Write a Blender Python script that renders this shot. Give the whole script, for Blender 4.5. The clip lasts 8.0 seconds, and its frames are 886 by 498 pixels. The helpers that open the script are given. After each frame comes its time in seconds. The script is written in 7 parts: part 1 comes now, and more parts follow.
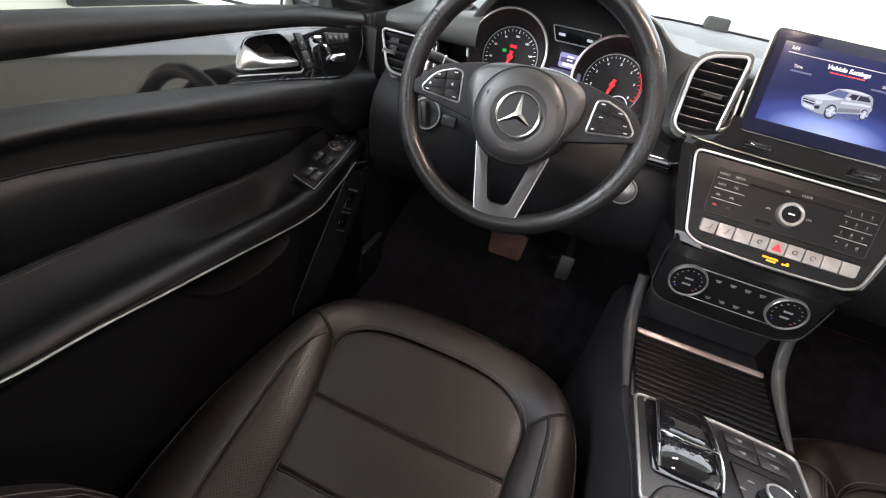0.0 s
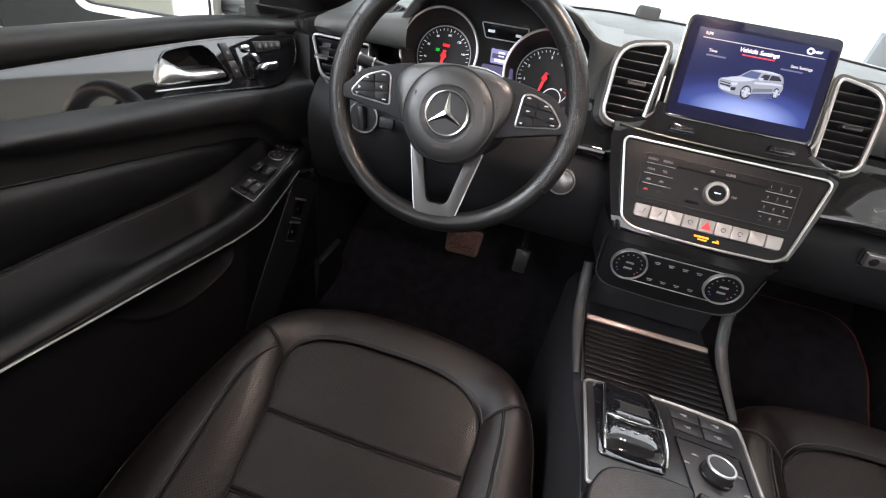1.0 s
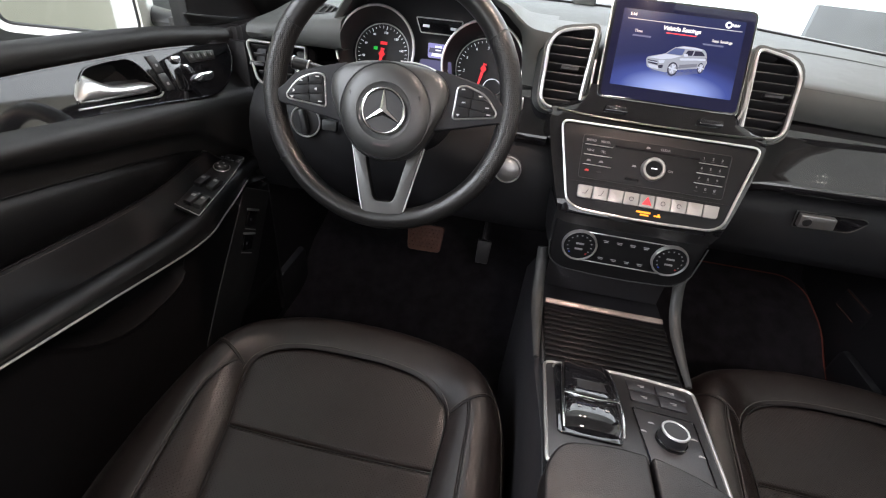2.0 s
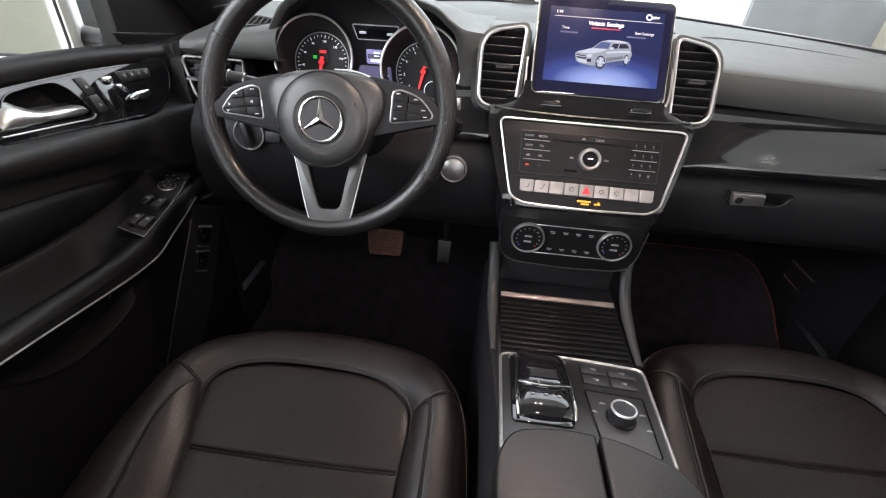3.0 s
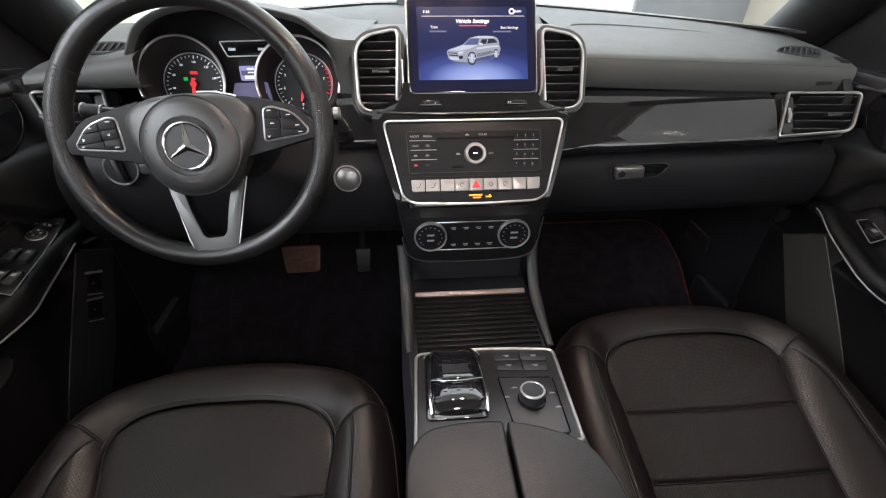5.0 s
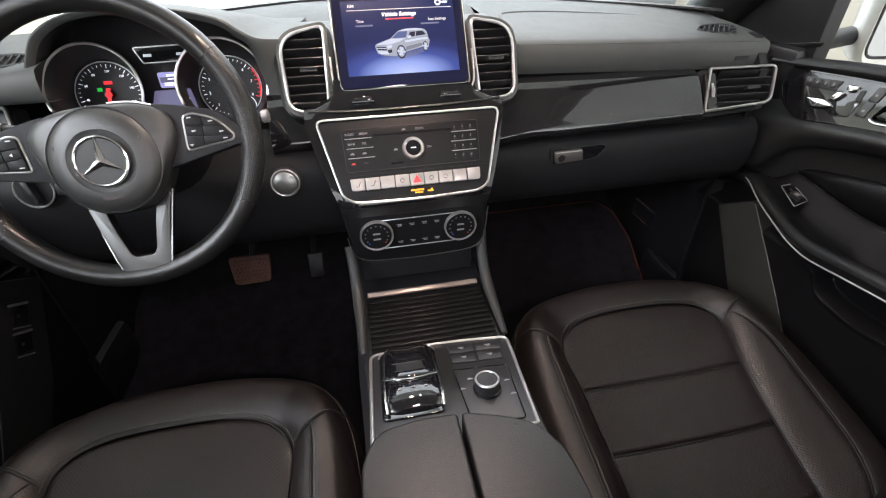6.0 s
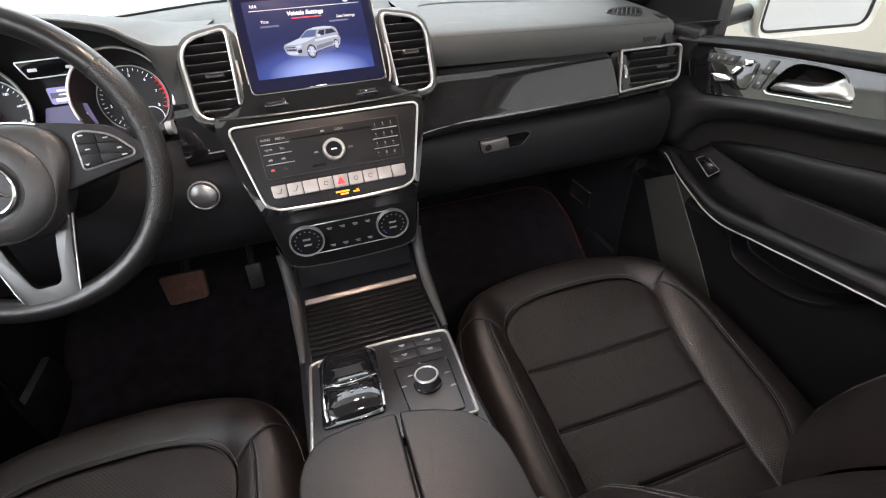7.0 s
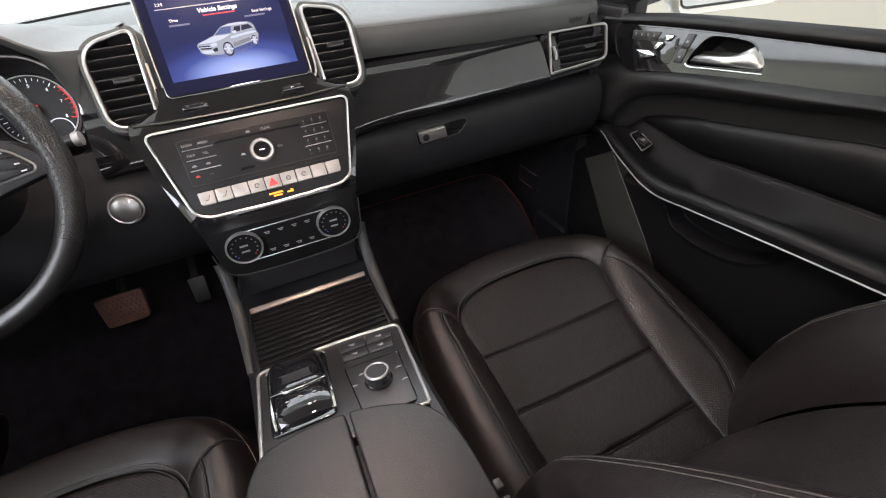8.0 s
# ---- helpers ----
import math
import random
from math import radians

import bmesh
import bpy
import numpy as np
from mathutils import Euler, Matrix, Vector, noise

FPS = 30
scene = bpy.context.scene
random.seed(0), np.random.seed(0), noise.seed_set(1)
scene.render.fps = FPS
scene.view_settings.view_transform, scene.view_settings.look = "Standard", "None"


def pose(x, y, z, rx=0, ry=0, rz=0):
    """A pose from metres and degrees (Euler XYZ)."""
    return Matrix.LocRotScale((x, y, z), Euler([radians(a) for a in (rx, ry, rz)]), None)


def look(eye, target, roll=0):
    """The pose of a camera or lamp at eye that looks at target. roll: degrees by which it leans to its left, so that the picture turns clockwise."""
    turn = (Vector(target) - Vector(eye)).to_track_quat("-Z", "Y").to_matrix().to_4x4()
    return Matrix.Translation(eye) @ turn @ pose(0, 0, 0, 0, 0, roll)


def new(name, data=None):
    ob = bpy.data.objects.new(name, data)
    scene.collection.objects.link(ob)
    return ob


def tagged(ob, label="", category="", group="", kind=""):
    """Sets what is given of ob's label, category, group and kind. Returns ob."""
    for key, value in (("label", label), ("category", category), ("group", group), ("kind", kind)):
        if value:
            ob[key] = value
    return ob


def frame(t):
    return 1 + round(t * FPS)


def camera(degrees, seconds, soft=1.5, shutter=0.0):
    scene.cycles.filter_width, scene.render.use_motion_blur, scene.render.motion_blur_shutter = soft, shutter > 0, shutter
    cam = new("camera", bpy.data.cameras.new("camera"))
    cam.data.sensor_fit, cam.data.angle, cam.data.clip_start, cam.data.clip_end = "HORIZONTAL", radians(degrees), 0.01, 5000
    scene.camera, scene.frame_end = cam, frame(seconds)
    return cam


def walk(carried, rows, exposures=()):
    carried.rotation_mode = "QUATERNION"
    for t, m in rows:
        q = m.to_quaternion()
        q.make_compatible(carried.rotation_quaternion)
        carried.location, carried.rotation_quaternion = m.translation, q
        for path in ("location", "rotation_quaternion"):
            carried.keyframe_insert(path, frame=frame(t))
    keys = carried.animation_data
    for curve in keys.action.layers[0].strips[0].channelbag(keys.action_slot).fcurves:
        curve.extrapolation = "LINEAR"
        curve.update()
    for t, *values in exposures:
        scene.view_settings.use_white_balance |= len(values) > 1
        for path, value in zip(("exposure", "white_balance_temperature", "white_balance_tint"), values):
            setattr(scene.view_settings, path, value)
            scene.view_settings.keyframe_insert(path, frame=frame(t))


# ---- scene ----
cam = camera(90.4, 8.0, soft=1.1)
PATH = [
    (0, (-0.292, -0.66, 0.882), (-0.694, 0.918, -0.278), 11.9),
    (0.5, (-0.268, -0.651, 0.886), (-0.622, 0.945, -0.266), 10.8),
    (1, (-0.247, -0.643, 0.89), (-0.549, 0.97, -0.253), 9.6),
    (1.5, (-0.228, -0.637, 0.89), (-0.48, 0.986, -0.251), 8.0),
    (3, (-0.168, -0.641, 0.899), (-0.269, 1.011, -0.224), 4.1),
    (3.5, (-0.147, -0.64, 0.902), (-0.196, 1.019, -0.213), 3.2),
    (4, (-0.128, -0.64, 0.907), (-0.121, 1.023, -0.204), 2.3),
    (4.5, (-0.112, -0.638, 0.908), (-0.043, 1.024, -0.203), 1.4),
    (6, (-0.069, -0.635, 0.904), (0.22, 0.987, -0.23), -1.5),
    (6.5, (-0.047, -0.64, 0.904), (0.324, 0.957, -0.241), -2.5),
    (7, (-0.027, -0.642, 0.906), (0.432, 0.917, -0.259), -3.3),
    (7.5, (-0.018, -0.644, 0.904), (0.519, 0.879, -0.275), -4.3),
    (8, (0.004, -0.652, 0.897), (0.602, 0.836, -0.298), -5.2),
]
walk(cam, [(t, look(eye, target, roll)) for t, eye, target, roll in PATH],
     [(0.0, 0.03, 6080, 15), (1.5, -0.12, 6080, 15), (3.5, -0.27, 6080, 15), (4.4, -0.40, 6080, 15), (6.0, -0.10, 6080, 15), (8.0, -0.06, 6130, 16)])

# ---- light ----
world = bpy.data.worlds.new("showroom_air")
scene.world = world
world.use_nodes = True
world.node_tree.nodes["Background"].inputs[0].default_value = (0.80, 0.82, 0.80, 1)
world.node_tree.nodes["Background"].inputs[1].default_value = 0.02
scene.view_settings.exposure = 0.0


def area_lamp(name, eye, target, sx, sy, watts, colour=(1, 1, 1)):
    data = bpy.data.lights.new(name, "AREA")
    data.shape, data.size, data.size_y, data.energy, data.color = "RECTANGLE", sx, sy, watts, colour
    ob = new(name, data)
    ob.matrix_world = look(eye, target)
    return ob


# one broad lamp stands in for the unseen ceiling lighting
area_lamp("showroom_ceiling_light", (0.2, 2.2, 3.6), (0.2, 1.7, 0.0), 7.4, 7.4, 780, (0.97, 0.99, 1.0))
# added fill panels, unseen: right one for gloss reflections, left for the passenger side
area_lamp("added_side_fill", (3.85, -2.9, 1.8), (0.0, -2.9, 1.8), 5.4, 3.4, 58, (0.97, 0.97, 1.0))
area_lamp("added_side_fill", (-3.45, -1.0, 2.7), (-0.3, -0.3, 0.7), 5.6, 1.6, 410, (0.97, 0.98, 1.0))

# added fill panel across the unseen rear wall, for surfaces that face the rear
area_lamp("added_rear_fill", (0.0, -5.8, 1.75), (0.0, 0.0, 1.75), 11.4, 3.7, 250, (1.0, 0.98, 0.95))


def map_lamp(x, y, z, watts):
    data = bpy.data.lights.new("map_light_bulb", "AREA")
    data.shape, data.size, data.energy, data.color = "DISK", 0.03, watts, (1.0, 0.72, 0.55)
    ob = new("map_light_bulb", data)
    ob.matrix_world = look((x, y, z), (x * 1.5, y - 0.3, 0))


# assumed dome light, out of view, that warms surfaces facing the rear
def dome_lamp(x, y, z, watts):
    data = bpy.data.lights.new("dome_light_bulb", "AREA")
    data.shape, data.size, data.energy, data.color = "DISK", 0.09, watts, (1.0, 0.84, 0.75)
    ob = new("dome_light_bulb", data)
    ob.matrix_world = look((x, y, z), (x, y + 0.25, 0.3))


# ---- materials ----
def mat(name, colour, rough=0.5, metal=0.0, grain=0.0, grain_scale=400.0, vary=0.0, vary_scale=6.0,
        coat=0.0, spec=0.5, detail=None, emit=None, emit_strength=0.0):
    m = bpy.data.materials.new(name)
    m.use_nodes = True
    nt = m.node_tree
    b = nt.nodes["Principled BSDF"]
    b.inputs["Base Color"].default_value = (*colour, 1)
    b.inputs["Roughness"].default_value = rough
    b.inputs["Metallic"].default_value = metal
    b.inputs["Specular IOR Level"].default_value = spec
    b.inputs["Coat Weight"].default_value = coat
    b.inputs["Coat Roughness"].default_value = 0.03
    if emit:
        b.inputs["Emission Color"].default_value = (*emit, 1)
        b.inputs["Emission Strength"].default_value = emit_strength
    tc = nt.nodes.new("ShaderNodeTexCoord")
    if vary:
        n = nt.nodes.new("ShaderNodeTexNoise")
        n.inputs["Scale"].default_value = vary_scale
        n.inputs["Detail"].default_value = 5
        nt.links.new(tc.outputs["Object"], n.inputs["Vector"])
        ramp = nt.nodes.new("ShaderNodeMapRange")
        ramp.inputs["From Min"].default_value, ramp.inputs["From Max"].default_value = 0.3, 0.7
        ramp.inputs["To Min"].default_value, ramp.inputs["To Max"].default_value = 1 - vary, 1 + vary
        nt.links.new(n.outputs["Fac"], ramp.inputs["Value"])
        mix = nt.nodes.new("ShaderNodeVectorMath")
        mix.operation = "SCALE"
        mix.inputs[0].default_value = colour
        nt.links.new(ramp.outputs[0], mix.inputs["Scale"])
        nt.links.new(mix.outputs[0], b.inputs["Base Color"])
        r2 = nt.nodes.new("ShaderNodeMapRange")
        r2.inputs["From Min"].default_value, r2.inputs["From Max"].default_value = 0.3, 0.7
        r2.inputs["To Min"].default_value, r2.inputs["To Max"].default_value = max(0.02, rough - vary * 0.2), min(1, rough + vary * 0.2)
        n2 = nt.nodes.new("ShaderNodeTexNoise")
        n2.inputs["Scale"].default_value = vary_scale * 7
        n2.inputs["Detail"].default_value = 4
        nt.links.new(tc.outputs["Object"], n2.inputs["Vector"])
        nt.links.new(n2.outputs["Fac"], r2.inputs["Value"])
        nt.links.new(r2.outputs[0], b.inputs["Roughness"])
    if grain:
        bump = nt.nodes.new("ShaderNodeBump")
        bump.inputs["Strength"].default_value = grain
        bump.inputs["Distance"].default_value = 0.0006
        if detail == "leather":
            v = nt.nodes.new("ShaderNodeTexVoronoi")
            v.feature = "DISTANCE_TO_EDGE"
            v.inputs["Scale"].default_value = grain_scale
            nt.links.new(tc.outputs["Object"], v.inputs["Vector"])
            nt.links.new(v.outputs["Distance"], bump.inputs["Height"])
            # slow, soft unevenness of stretched hide
            wave, soft_bump = nt.nodes.new("ShaderNodeTexNoise"), nt.nodes.new("ShaderNodeBump")
            wave.inputs["Scale"].default_value, wave.inputs["Detail"].default_value, wave.inputs["Distortion"].default_value = 26, 2, 0.6
            soft_bump.inputs["Strength"].default_value, soft_bump.inputs["Distance"].default_value = 0.25, 0.003
            nt.links.new(tc.outputs["Object"], wave.inputs["Vector"])
            nt.links.new(wave.outputs["Fac"], soft_bump.inputs["Height"])
            nt.links.new(soft_bump.outputs["Normal"], bump.inputs["Normal"])
        elif detail == "dots":
            # pricked holes of perforated leather
            v, hole = nt.nodes.new("ShaderNodeTexVoronoi"), nt.nodes.new("ShaderNodeMapRange")
            v.inputs["Scale"].default_value, v.inputs["Randomness"].default_value = grain_scale, 0.15
            hole.inputs["From Min"].default_value, hole.inputs["From Max"].default_value = 0.22, 0.42
            nt.links.new(tc.outputs["Object"], v.inputs["Vector"])
            nt.links.new(v.outputs["Distance"], hole.inputs["Value"])
            nt.links.new(hole.outputs[0], bump.inputs["Height"])
            bump.inputs["Distance"].default_value = 0.0012
        elif detail == "perforated":
            sep = nt.nodes.new("ShaderNodeSeparateXYZ")
            nt.links.new(tc.outputs["Object"], sep.inputs[0])
            waves = []
            for out, sgn in (("X", 1), ("Y", 1)):
                mul = nt.nodes.new("ShaderNodeMath")
                mul.operation = "MULTIPLY"
                mul.inputs[1].default_value = 2 * math.pi / 0.0050
                nt.links.new(sep.outputs[out], mul.inputs[0])
                s = nt.nodes.new("ShaderNodeMath")
                s.operation = "COSINE"
                nt.links.new(mul.outputs[0], s.inputs[0])
                waves.append(s)
            prod = nt.nodes.new("ShaderNodeMath")
            prod.operation = "MULTIPLY"
            nt.links.new(waves[0].outputs[0], prod.inputs[0])
            nt.links.new(waves[1].outputs[0], prod.inputs[1])
            hole = nt.nodes.new("ShaderNodeMapRange")
            hole.inputs["From Min"].default_value, hole.inputs["From Max"].default_value = 0.38, 0.72
            hole.inputs["To Min"].default_value, hole.inputs["To Max"].default_value = 1.0, 0.0
            nt.links.new(prod.outputs[0], hole.inputs["Value"])
            nt.links.new(hole.outputs[0], bump.inputs["Height"])
            bump.inputs["Distance"].default_value = 0.001
            dark = nt.nodes.new("ShaderNodeVectorMath")
            dark.operation = "SCALE"
            nt.links.new(hole.outputs[0], dark.inputs["Scale"])
            src = b.inputs["Base Color"].links
            if src:
                nt.links.new(src[0].from_socket, dark.inputs[0])
            else:
                dark.inputs[0].default_value = colour
            nt.links.new(dark.outputs[0], b.inputs["Base Color"])
        else:
            n = nt.nodes.new("ShaderNodeTexNoise")
            n.inputs["Scale"].default_value = grain_scale
            n.inputs["Detail"].default_value = 4
            nt.links.new(tc.outputs["Object"], n.inputs["Vector"])
            nt.links.new(n.outputs["Fac"], bump.inputs["Height"])
        nt.links.new(bump.outputs[0], b.inputs["Normal"])
    return m


def glass_mat(name):
    m = bpy.data.materials.new(name)
    m.use_nodes = True
    nt = m.node_tree
    nt.nodes.remove(nt.nodes["Principled BSDF"])
    clear, gloss = nt.nodes.new("ShaderNodeBsdfTransparent"), nt.nodes.new("ShaderNodeBsdfGlossy")
    clear.inputs[0].default_value = (0.90, 0.93, 0.91, 1)
    gloss.inputs["Roughness"].default_value = 0.0
    mx = nt.nodes.new("ShaderNodeMixShader")
    mx.inputs[0].default_value = 0.025
    nt.links.new(clear.outputs[0], mx.inputs[1])
    nt.links.new(gloss.outputs[0], mx.inputs[2])
    nt.links.new(mx.outputs[0], nt.nodes["Material Output"].inputs[0])
    return m


LEATHER = mat("black_leather", (0.0124, 0.0097, 0.0090), 0.37, spec=0.46, grain=0.75, grain_scale=520, vary=0.22, vary_scale=9, detail="leather")
LID_LEATHER = mat("lid_leather", (0.0085, 0.0074, 0.0072), 0.40, spec=0.35, grain=0.45, grain_scale=480, vary=0.2, vary_scale=11, detail="leather")
LEATHER_PERF = mat("perforated_black_leather", (0.0155, 0.0112, 0.0100), 0.38, spec=0.44, grain=0.6, vary=0.2, vary_scale=9, detail="perforated")
RIM_LEATHER = mat("rim_leather", (0.0125, 0.0125, 0.012), 0.30, grain=0.18, grain_scale=560, vary=0.02, vary_scale=15, detail="leather")
RIM_PERF = mat("rim_perforated_leather", (0.0145, 0.0145, 0.014), 0.33, grain=0.45, grain_scale=380, vary=0.02, vary_scale=15, detail="dots")
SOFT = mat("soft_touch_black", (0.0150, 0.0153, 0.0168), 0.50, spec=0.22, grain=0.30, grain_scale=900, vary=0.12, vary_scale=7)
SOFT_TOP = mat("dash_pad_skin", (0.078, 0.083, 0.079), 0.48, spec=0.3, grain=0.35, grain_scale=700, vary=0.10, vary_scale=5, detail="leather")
DOOR_LEATHER = mat("door_leather", (0.0055, 0.0058, 0.0062), 0.42, spec=0.26, grain=0.3, grain_scale=520, vary=0.15, vary_scale=9, detail="leather")
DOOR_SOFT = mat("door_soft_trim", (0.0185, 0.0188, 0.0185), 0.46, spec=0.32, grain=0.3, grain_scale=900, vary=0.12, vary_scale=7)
PANEL_BLACK = mat("audio_panel_black", (0.008, 0.008, 0.0085), 0.44, vary=0.12, vary_scale=20, spec=0.2)
PLASTIC = mat("dark_plastic", (0.0165, 0.016, 0.0175), 0.40, grain=0.2, grain_scale=1200, vary=0.12)
SATIN_BLACK = mat("satin_black", (0.018, 0.018, 0.019), 0.36, vary=0.12, vary_scale=20)
PIANO = mat("piano_black", (0.008, 0.008, 0.009), 0.045, coat=0.65, vary=0.1, vary_scale=30)
RING_SILVER = mat("knurled_silver", (0.55, 0.54, 0.52), 0.34, 0.9, vary=0.06, vary_scale=60, grain=0.5, grain_scale=1500)
CHROME = mat("satin_chrome", (0.66, 0.655, 0.64), 0.30, 0.95, vary=0.06, vary_scale=40)
BRIGHT_CHROME = mat("bright_chrome", (0.88, 0.88, 0.88), 0.16, 1.0, vary=0.04, vary_scale=40)
LOWER_TRIM = mat("lower_door_plastic", (0.0055, 0.0056, 0.0062), 0.58, grain=0.25, grain_scale=1100, vary=0.15, vary_scale=9, spec=0.2)
# lit copy of the door's soft trim: its base is raised for light
FRONT_TRIM_LIT = mat("door_front_trim_lit", (0.034, 0.036, 0.032), 0.40, grain=0.2, grain_scale=900, vary=0.1, vary_scale=9)
HUB_SKIN = mat("airbag_skin", (0.030, 0.031, 0.030), 0.37, spec=0.75, grain=0.3, grain_scale=1000, vary=0.1, vary_scale=12)
SPOKE_GREY = mat("spoke_satin_grey", (0.080, 0.080, 0.079), 0.32, 0.95, vary=0.015, vary_scale=8)
SATIN_SILVER = mat("satin_silver_paint", (0.55, 0.55, 0.54), 0.38, 0.75, vary=0.08, vary_scale=25, grain=0.1, grain_scale=900)
RAIL_GREY = mat("rail_satin_grey", (0.040, 0.042, 0.041), 0.50, 0.3, vary=0.1)
KEY_SILVER = mat("silver_key_paint", (0.36, 0.35, 0.33), 0.38, 0.6, vary=0.08, vary_scale=60)
CARPET = mat("black_carpet", (0.021, 0.019, 0.022), 0.95, grain=0.9, grain_scale=700, vary=0.3, vary_scale=30, spec=0.1)
HEADLINER = mat("headliner_fabric", (0.62, 0.605, 0.57), 0.95, grain=0.5, grain_scale=800, vary=0.1)
RUBBER = mat("pedal_rubber", (0.095, 0.042, 0.028), 0.7, grain=0.3, vary=0.25, vary_scale=60)
WHITE_WALL = mat("white_wall", (0.85, 0.86, 0.84), 0.8, grain=0.15, grain_scale=40, vary=0.04, vary_scale=1.2)
CONCRETE = mat("showroom_floor", (0.46, 0.45, 0.43), 0.35, grain=0.2, grain_scale=60, vary=0.15, vary_scale=2)
CREAM_PAINT = mat("cream_car_paint", (0.62, 0.60, 0.53), 0.25, coat=0.8, vary=0.03)
MIRROR_SHELL = mat("mirror_shell_paint", (0.84, 0.82, 0.75), 0.25, coat=0.8, vary=0.03)
DARK_GLASS = mat("dark_panel", (0.012, 0.013, 0.012), 0.35, vary=0.2)
MIRROR = mat("mirror_silver", (0.50, 0.515, 0.51), 0.02, 1.0, vary=0.02)
STITCH = mat("grey_thread", (0.060, 0.055, 0.050), 0.7, grain=0.3, vary=0.15, vary_scale=60)
SEAM_BLACK = mat("seam_black", (0.004, 0.0035, 0.0035), 0.7, grain=0.3, vary=0.1)
GLASS = glass_mat("window_glass")
PRINT = mat("grey_print", (0.26, 0.26, 0.26), 0.6)
KEY_PRINT = mat("white_print", (0.60, 0.60, 0.60), 0.6)
LIT_WHITE = mat("lit_white", (0.6, 0.6, 0.6), 0.5, emit=(0.9, 0.93, 1.0), emit_strength=0.8)
LIT_DIM = mat("lit_dim_white", (0.4, 0.4, 0.4), 0.5, emit=(0.8, 0.85, 0.95), emit_strength=0.35)
LIT_RED = mat("lit_red", (0.5, 0.03, 0.03), 0.5, emit=(1.0, 0.03, 0.04), emit_strength=0.9)
LIT_GREEN = mat("lit_green", (0.03, 0.4, 0.05), 0.5, emit=(0.02, 0.8, 0.08), emit_strength=0.5)
LIT_AMBER = mat("lit_amber", (0.6, 0.25, 0.02), 0.5, emit=(1.0, 0.33, 0.01), emit_strength=1.3)
RED_PRINT = mat("red_print", (0.62, 0.05, 0.04), 0.5)
LAMP_LENS = mat("lamp_lens", (0.8, 0.7, 0.6), 0.4, emit=(1.0, 0.72, 0.52), emit_strength=14)


# ---- mesh helpers ----
BASE = {}


def thing(name, place, label, category, group="", kind=""):
    ob = new(name)
    ob.location = place
    BASE[ob] = Vector(place)
    ob.empty_display_size = 0.05
    return tagged(ob, label, category, group, kind)


def part(name, bm, material, parent, label="", smooth=True):
    """Link bm, given in world metres, as one mesh under parent."""
    me = bpy.data.meshes.new(name)
    place = BASE.get(parent, Vector()) if parent else Vector()
    bmesh.ops.translate(bm, verts=bm.verts, vec=-place)
    bmesh.ops.recalc_face_normals(bm, faces=bm.faces)
    if smooth:
        for f in bm.faces:
            f.smooth = True
        for e in bm.edges:
            e.smooth = len(e.link_faces) != 2 or e.calc_face_angle(0) < 0.75
    bm.to_mesh(me)
    bm.free()
    me.materials.append(material)
    ob = new(name, me)
    ob.parent = parent
    BASE[ob] = place
    if label:
        ob["label"] = label
    return ob


def plane_of(o, tilt, across=(1, 0, 0)):
    """A matrix whose x runs across, y up the leaning face and z out of it towards the cabin."""
    u = Vector(across).normalized()
    a = radians(tilt)
    n = Vector((0, -math.cos(a), math.sin(a)))
    n = (n - u * n.dot(u)).normalized()
    v = n.cross(u)
    return Matrix.Translation(o) @ Matrix((u, v, n)).transposed().to_4x4()


def join(*bms):
    out = bmesh.new()
    for b in bms:
        me = bpy.data.meshes.new("tmp")
        b.to_mesh(me)
        b.free()
        out.from_mesh(me)
        bpy.data.meshes.remove(me)
    return out


def moved(bm, m):
    bmesh.ops.transform(bm, matrix=m, verts=bm.verts)
    return bm


def rbox(sx, sy, sz, r=0.003, seg=2, m=None):
    bm = bmesh.new()
    bmesh.ops.create_cube(bm, size=1)
    bmesh.ops.scale(bm, vec=(sx, sy, sz), verts=bm.verts)
    if r:
        bmesh.ops.bevel(bm, geom=bm.edges[:], offset=min(r, 0.49 * min(sx, sy, sz)), segments=seg, profile=0.5, affect="EDGES")
    return moved(bm, m) if m else bm


def rounded(points, r, seg=5):
    """A closed outline with rounded corners; r is one radius or one per corner."""
    out, n = [], len(points)
    for i, p in enumerate(points):
        p, a, b = Vector(p), Vector(points[i - 1]), Vector(points[(i + 1) % n])
        rad = r[i] if isinstance(r, (list, tuple)) else r
        d1, d2 = (a - p), (b - p)
        k = min(rad, 0.45 * d1.length, 0.45 * d2.length)
        p1, p2 = p + d1.normalized() * k, p + d2.normalized() * k
        for j in range(seg + 1):
            t = j / seg
            out.append((1 - t) ** 2 * p1 + 2 * t * (1 - t) * p + t * t * p2)
    return out


def smooth_line(points, n, closed=False):
    """Catmull-Rom through the points, n samples a span."""
    pts = [Vector(p) for p in points]
    k = len(pts)
    out = []
    for i in range(k if closed else k - 1):
        if closed:
            a, b, c, d = pts[i - 1], pts[i], pts[(i + 1) % k], pts[(i + 2) % k]
        else:
            a, b, c, d = pts[max(i - 1, 0)], pts[i], pts[i + 1], pts[min(i + 2, k - 1)]
        for j in range(n):
            t = j / n
            out.append(0.5 * (2 * b + (c - a) * t + (2 * a - 5 * b + 4 * c - d) * t * t + (3 * b - a - 3 * c + d) * t ** 3))
    if not closed:
        out.append(pts[-1].copy())
    return out


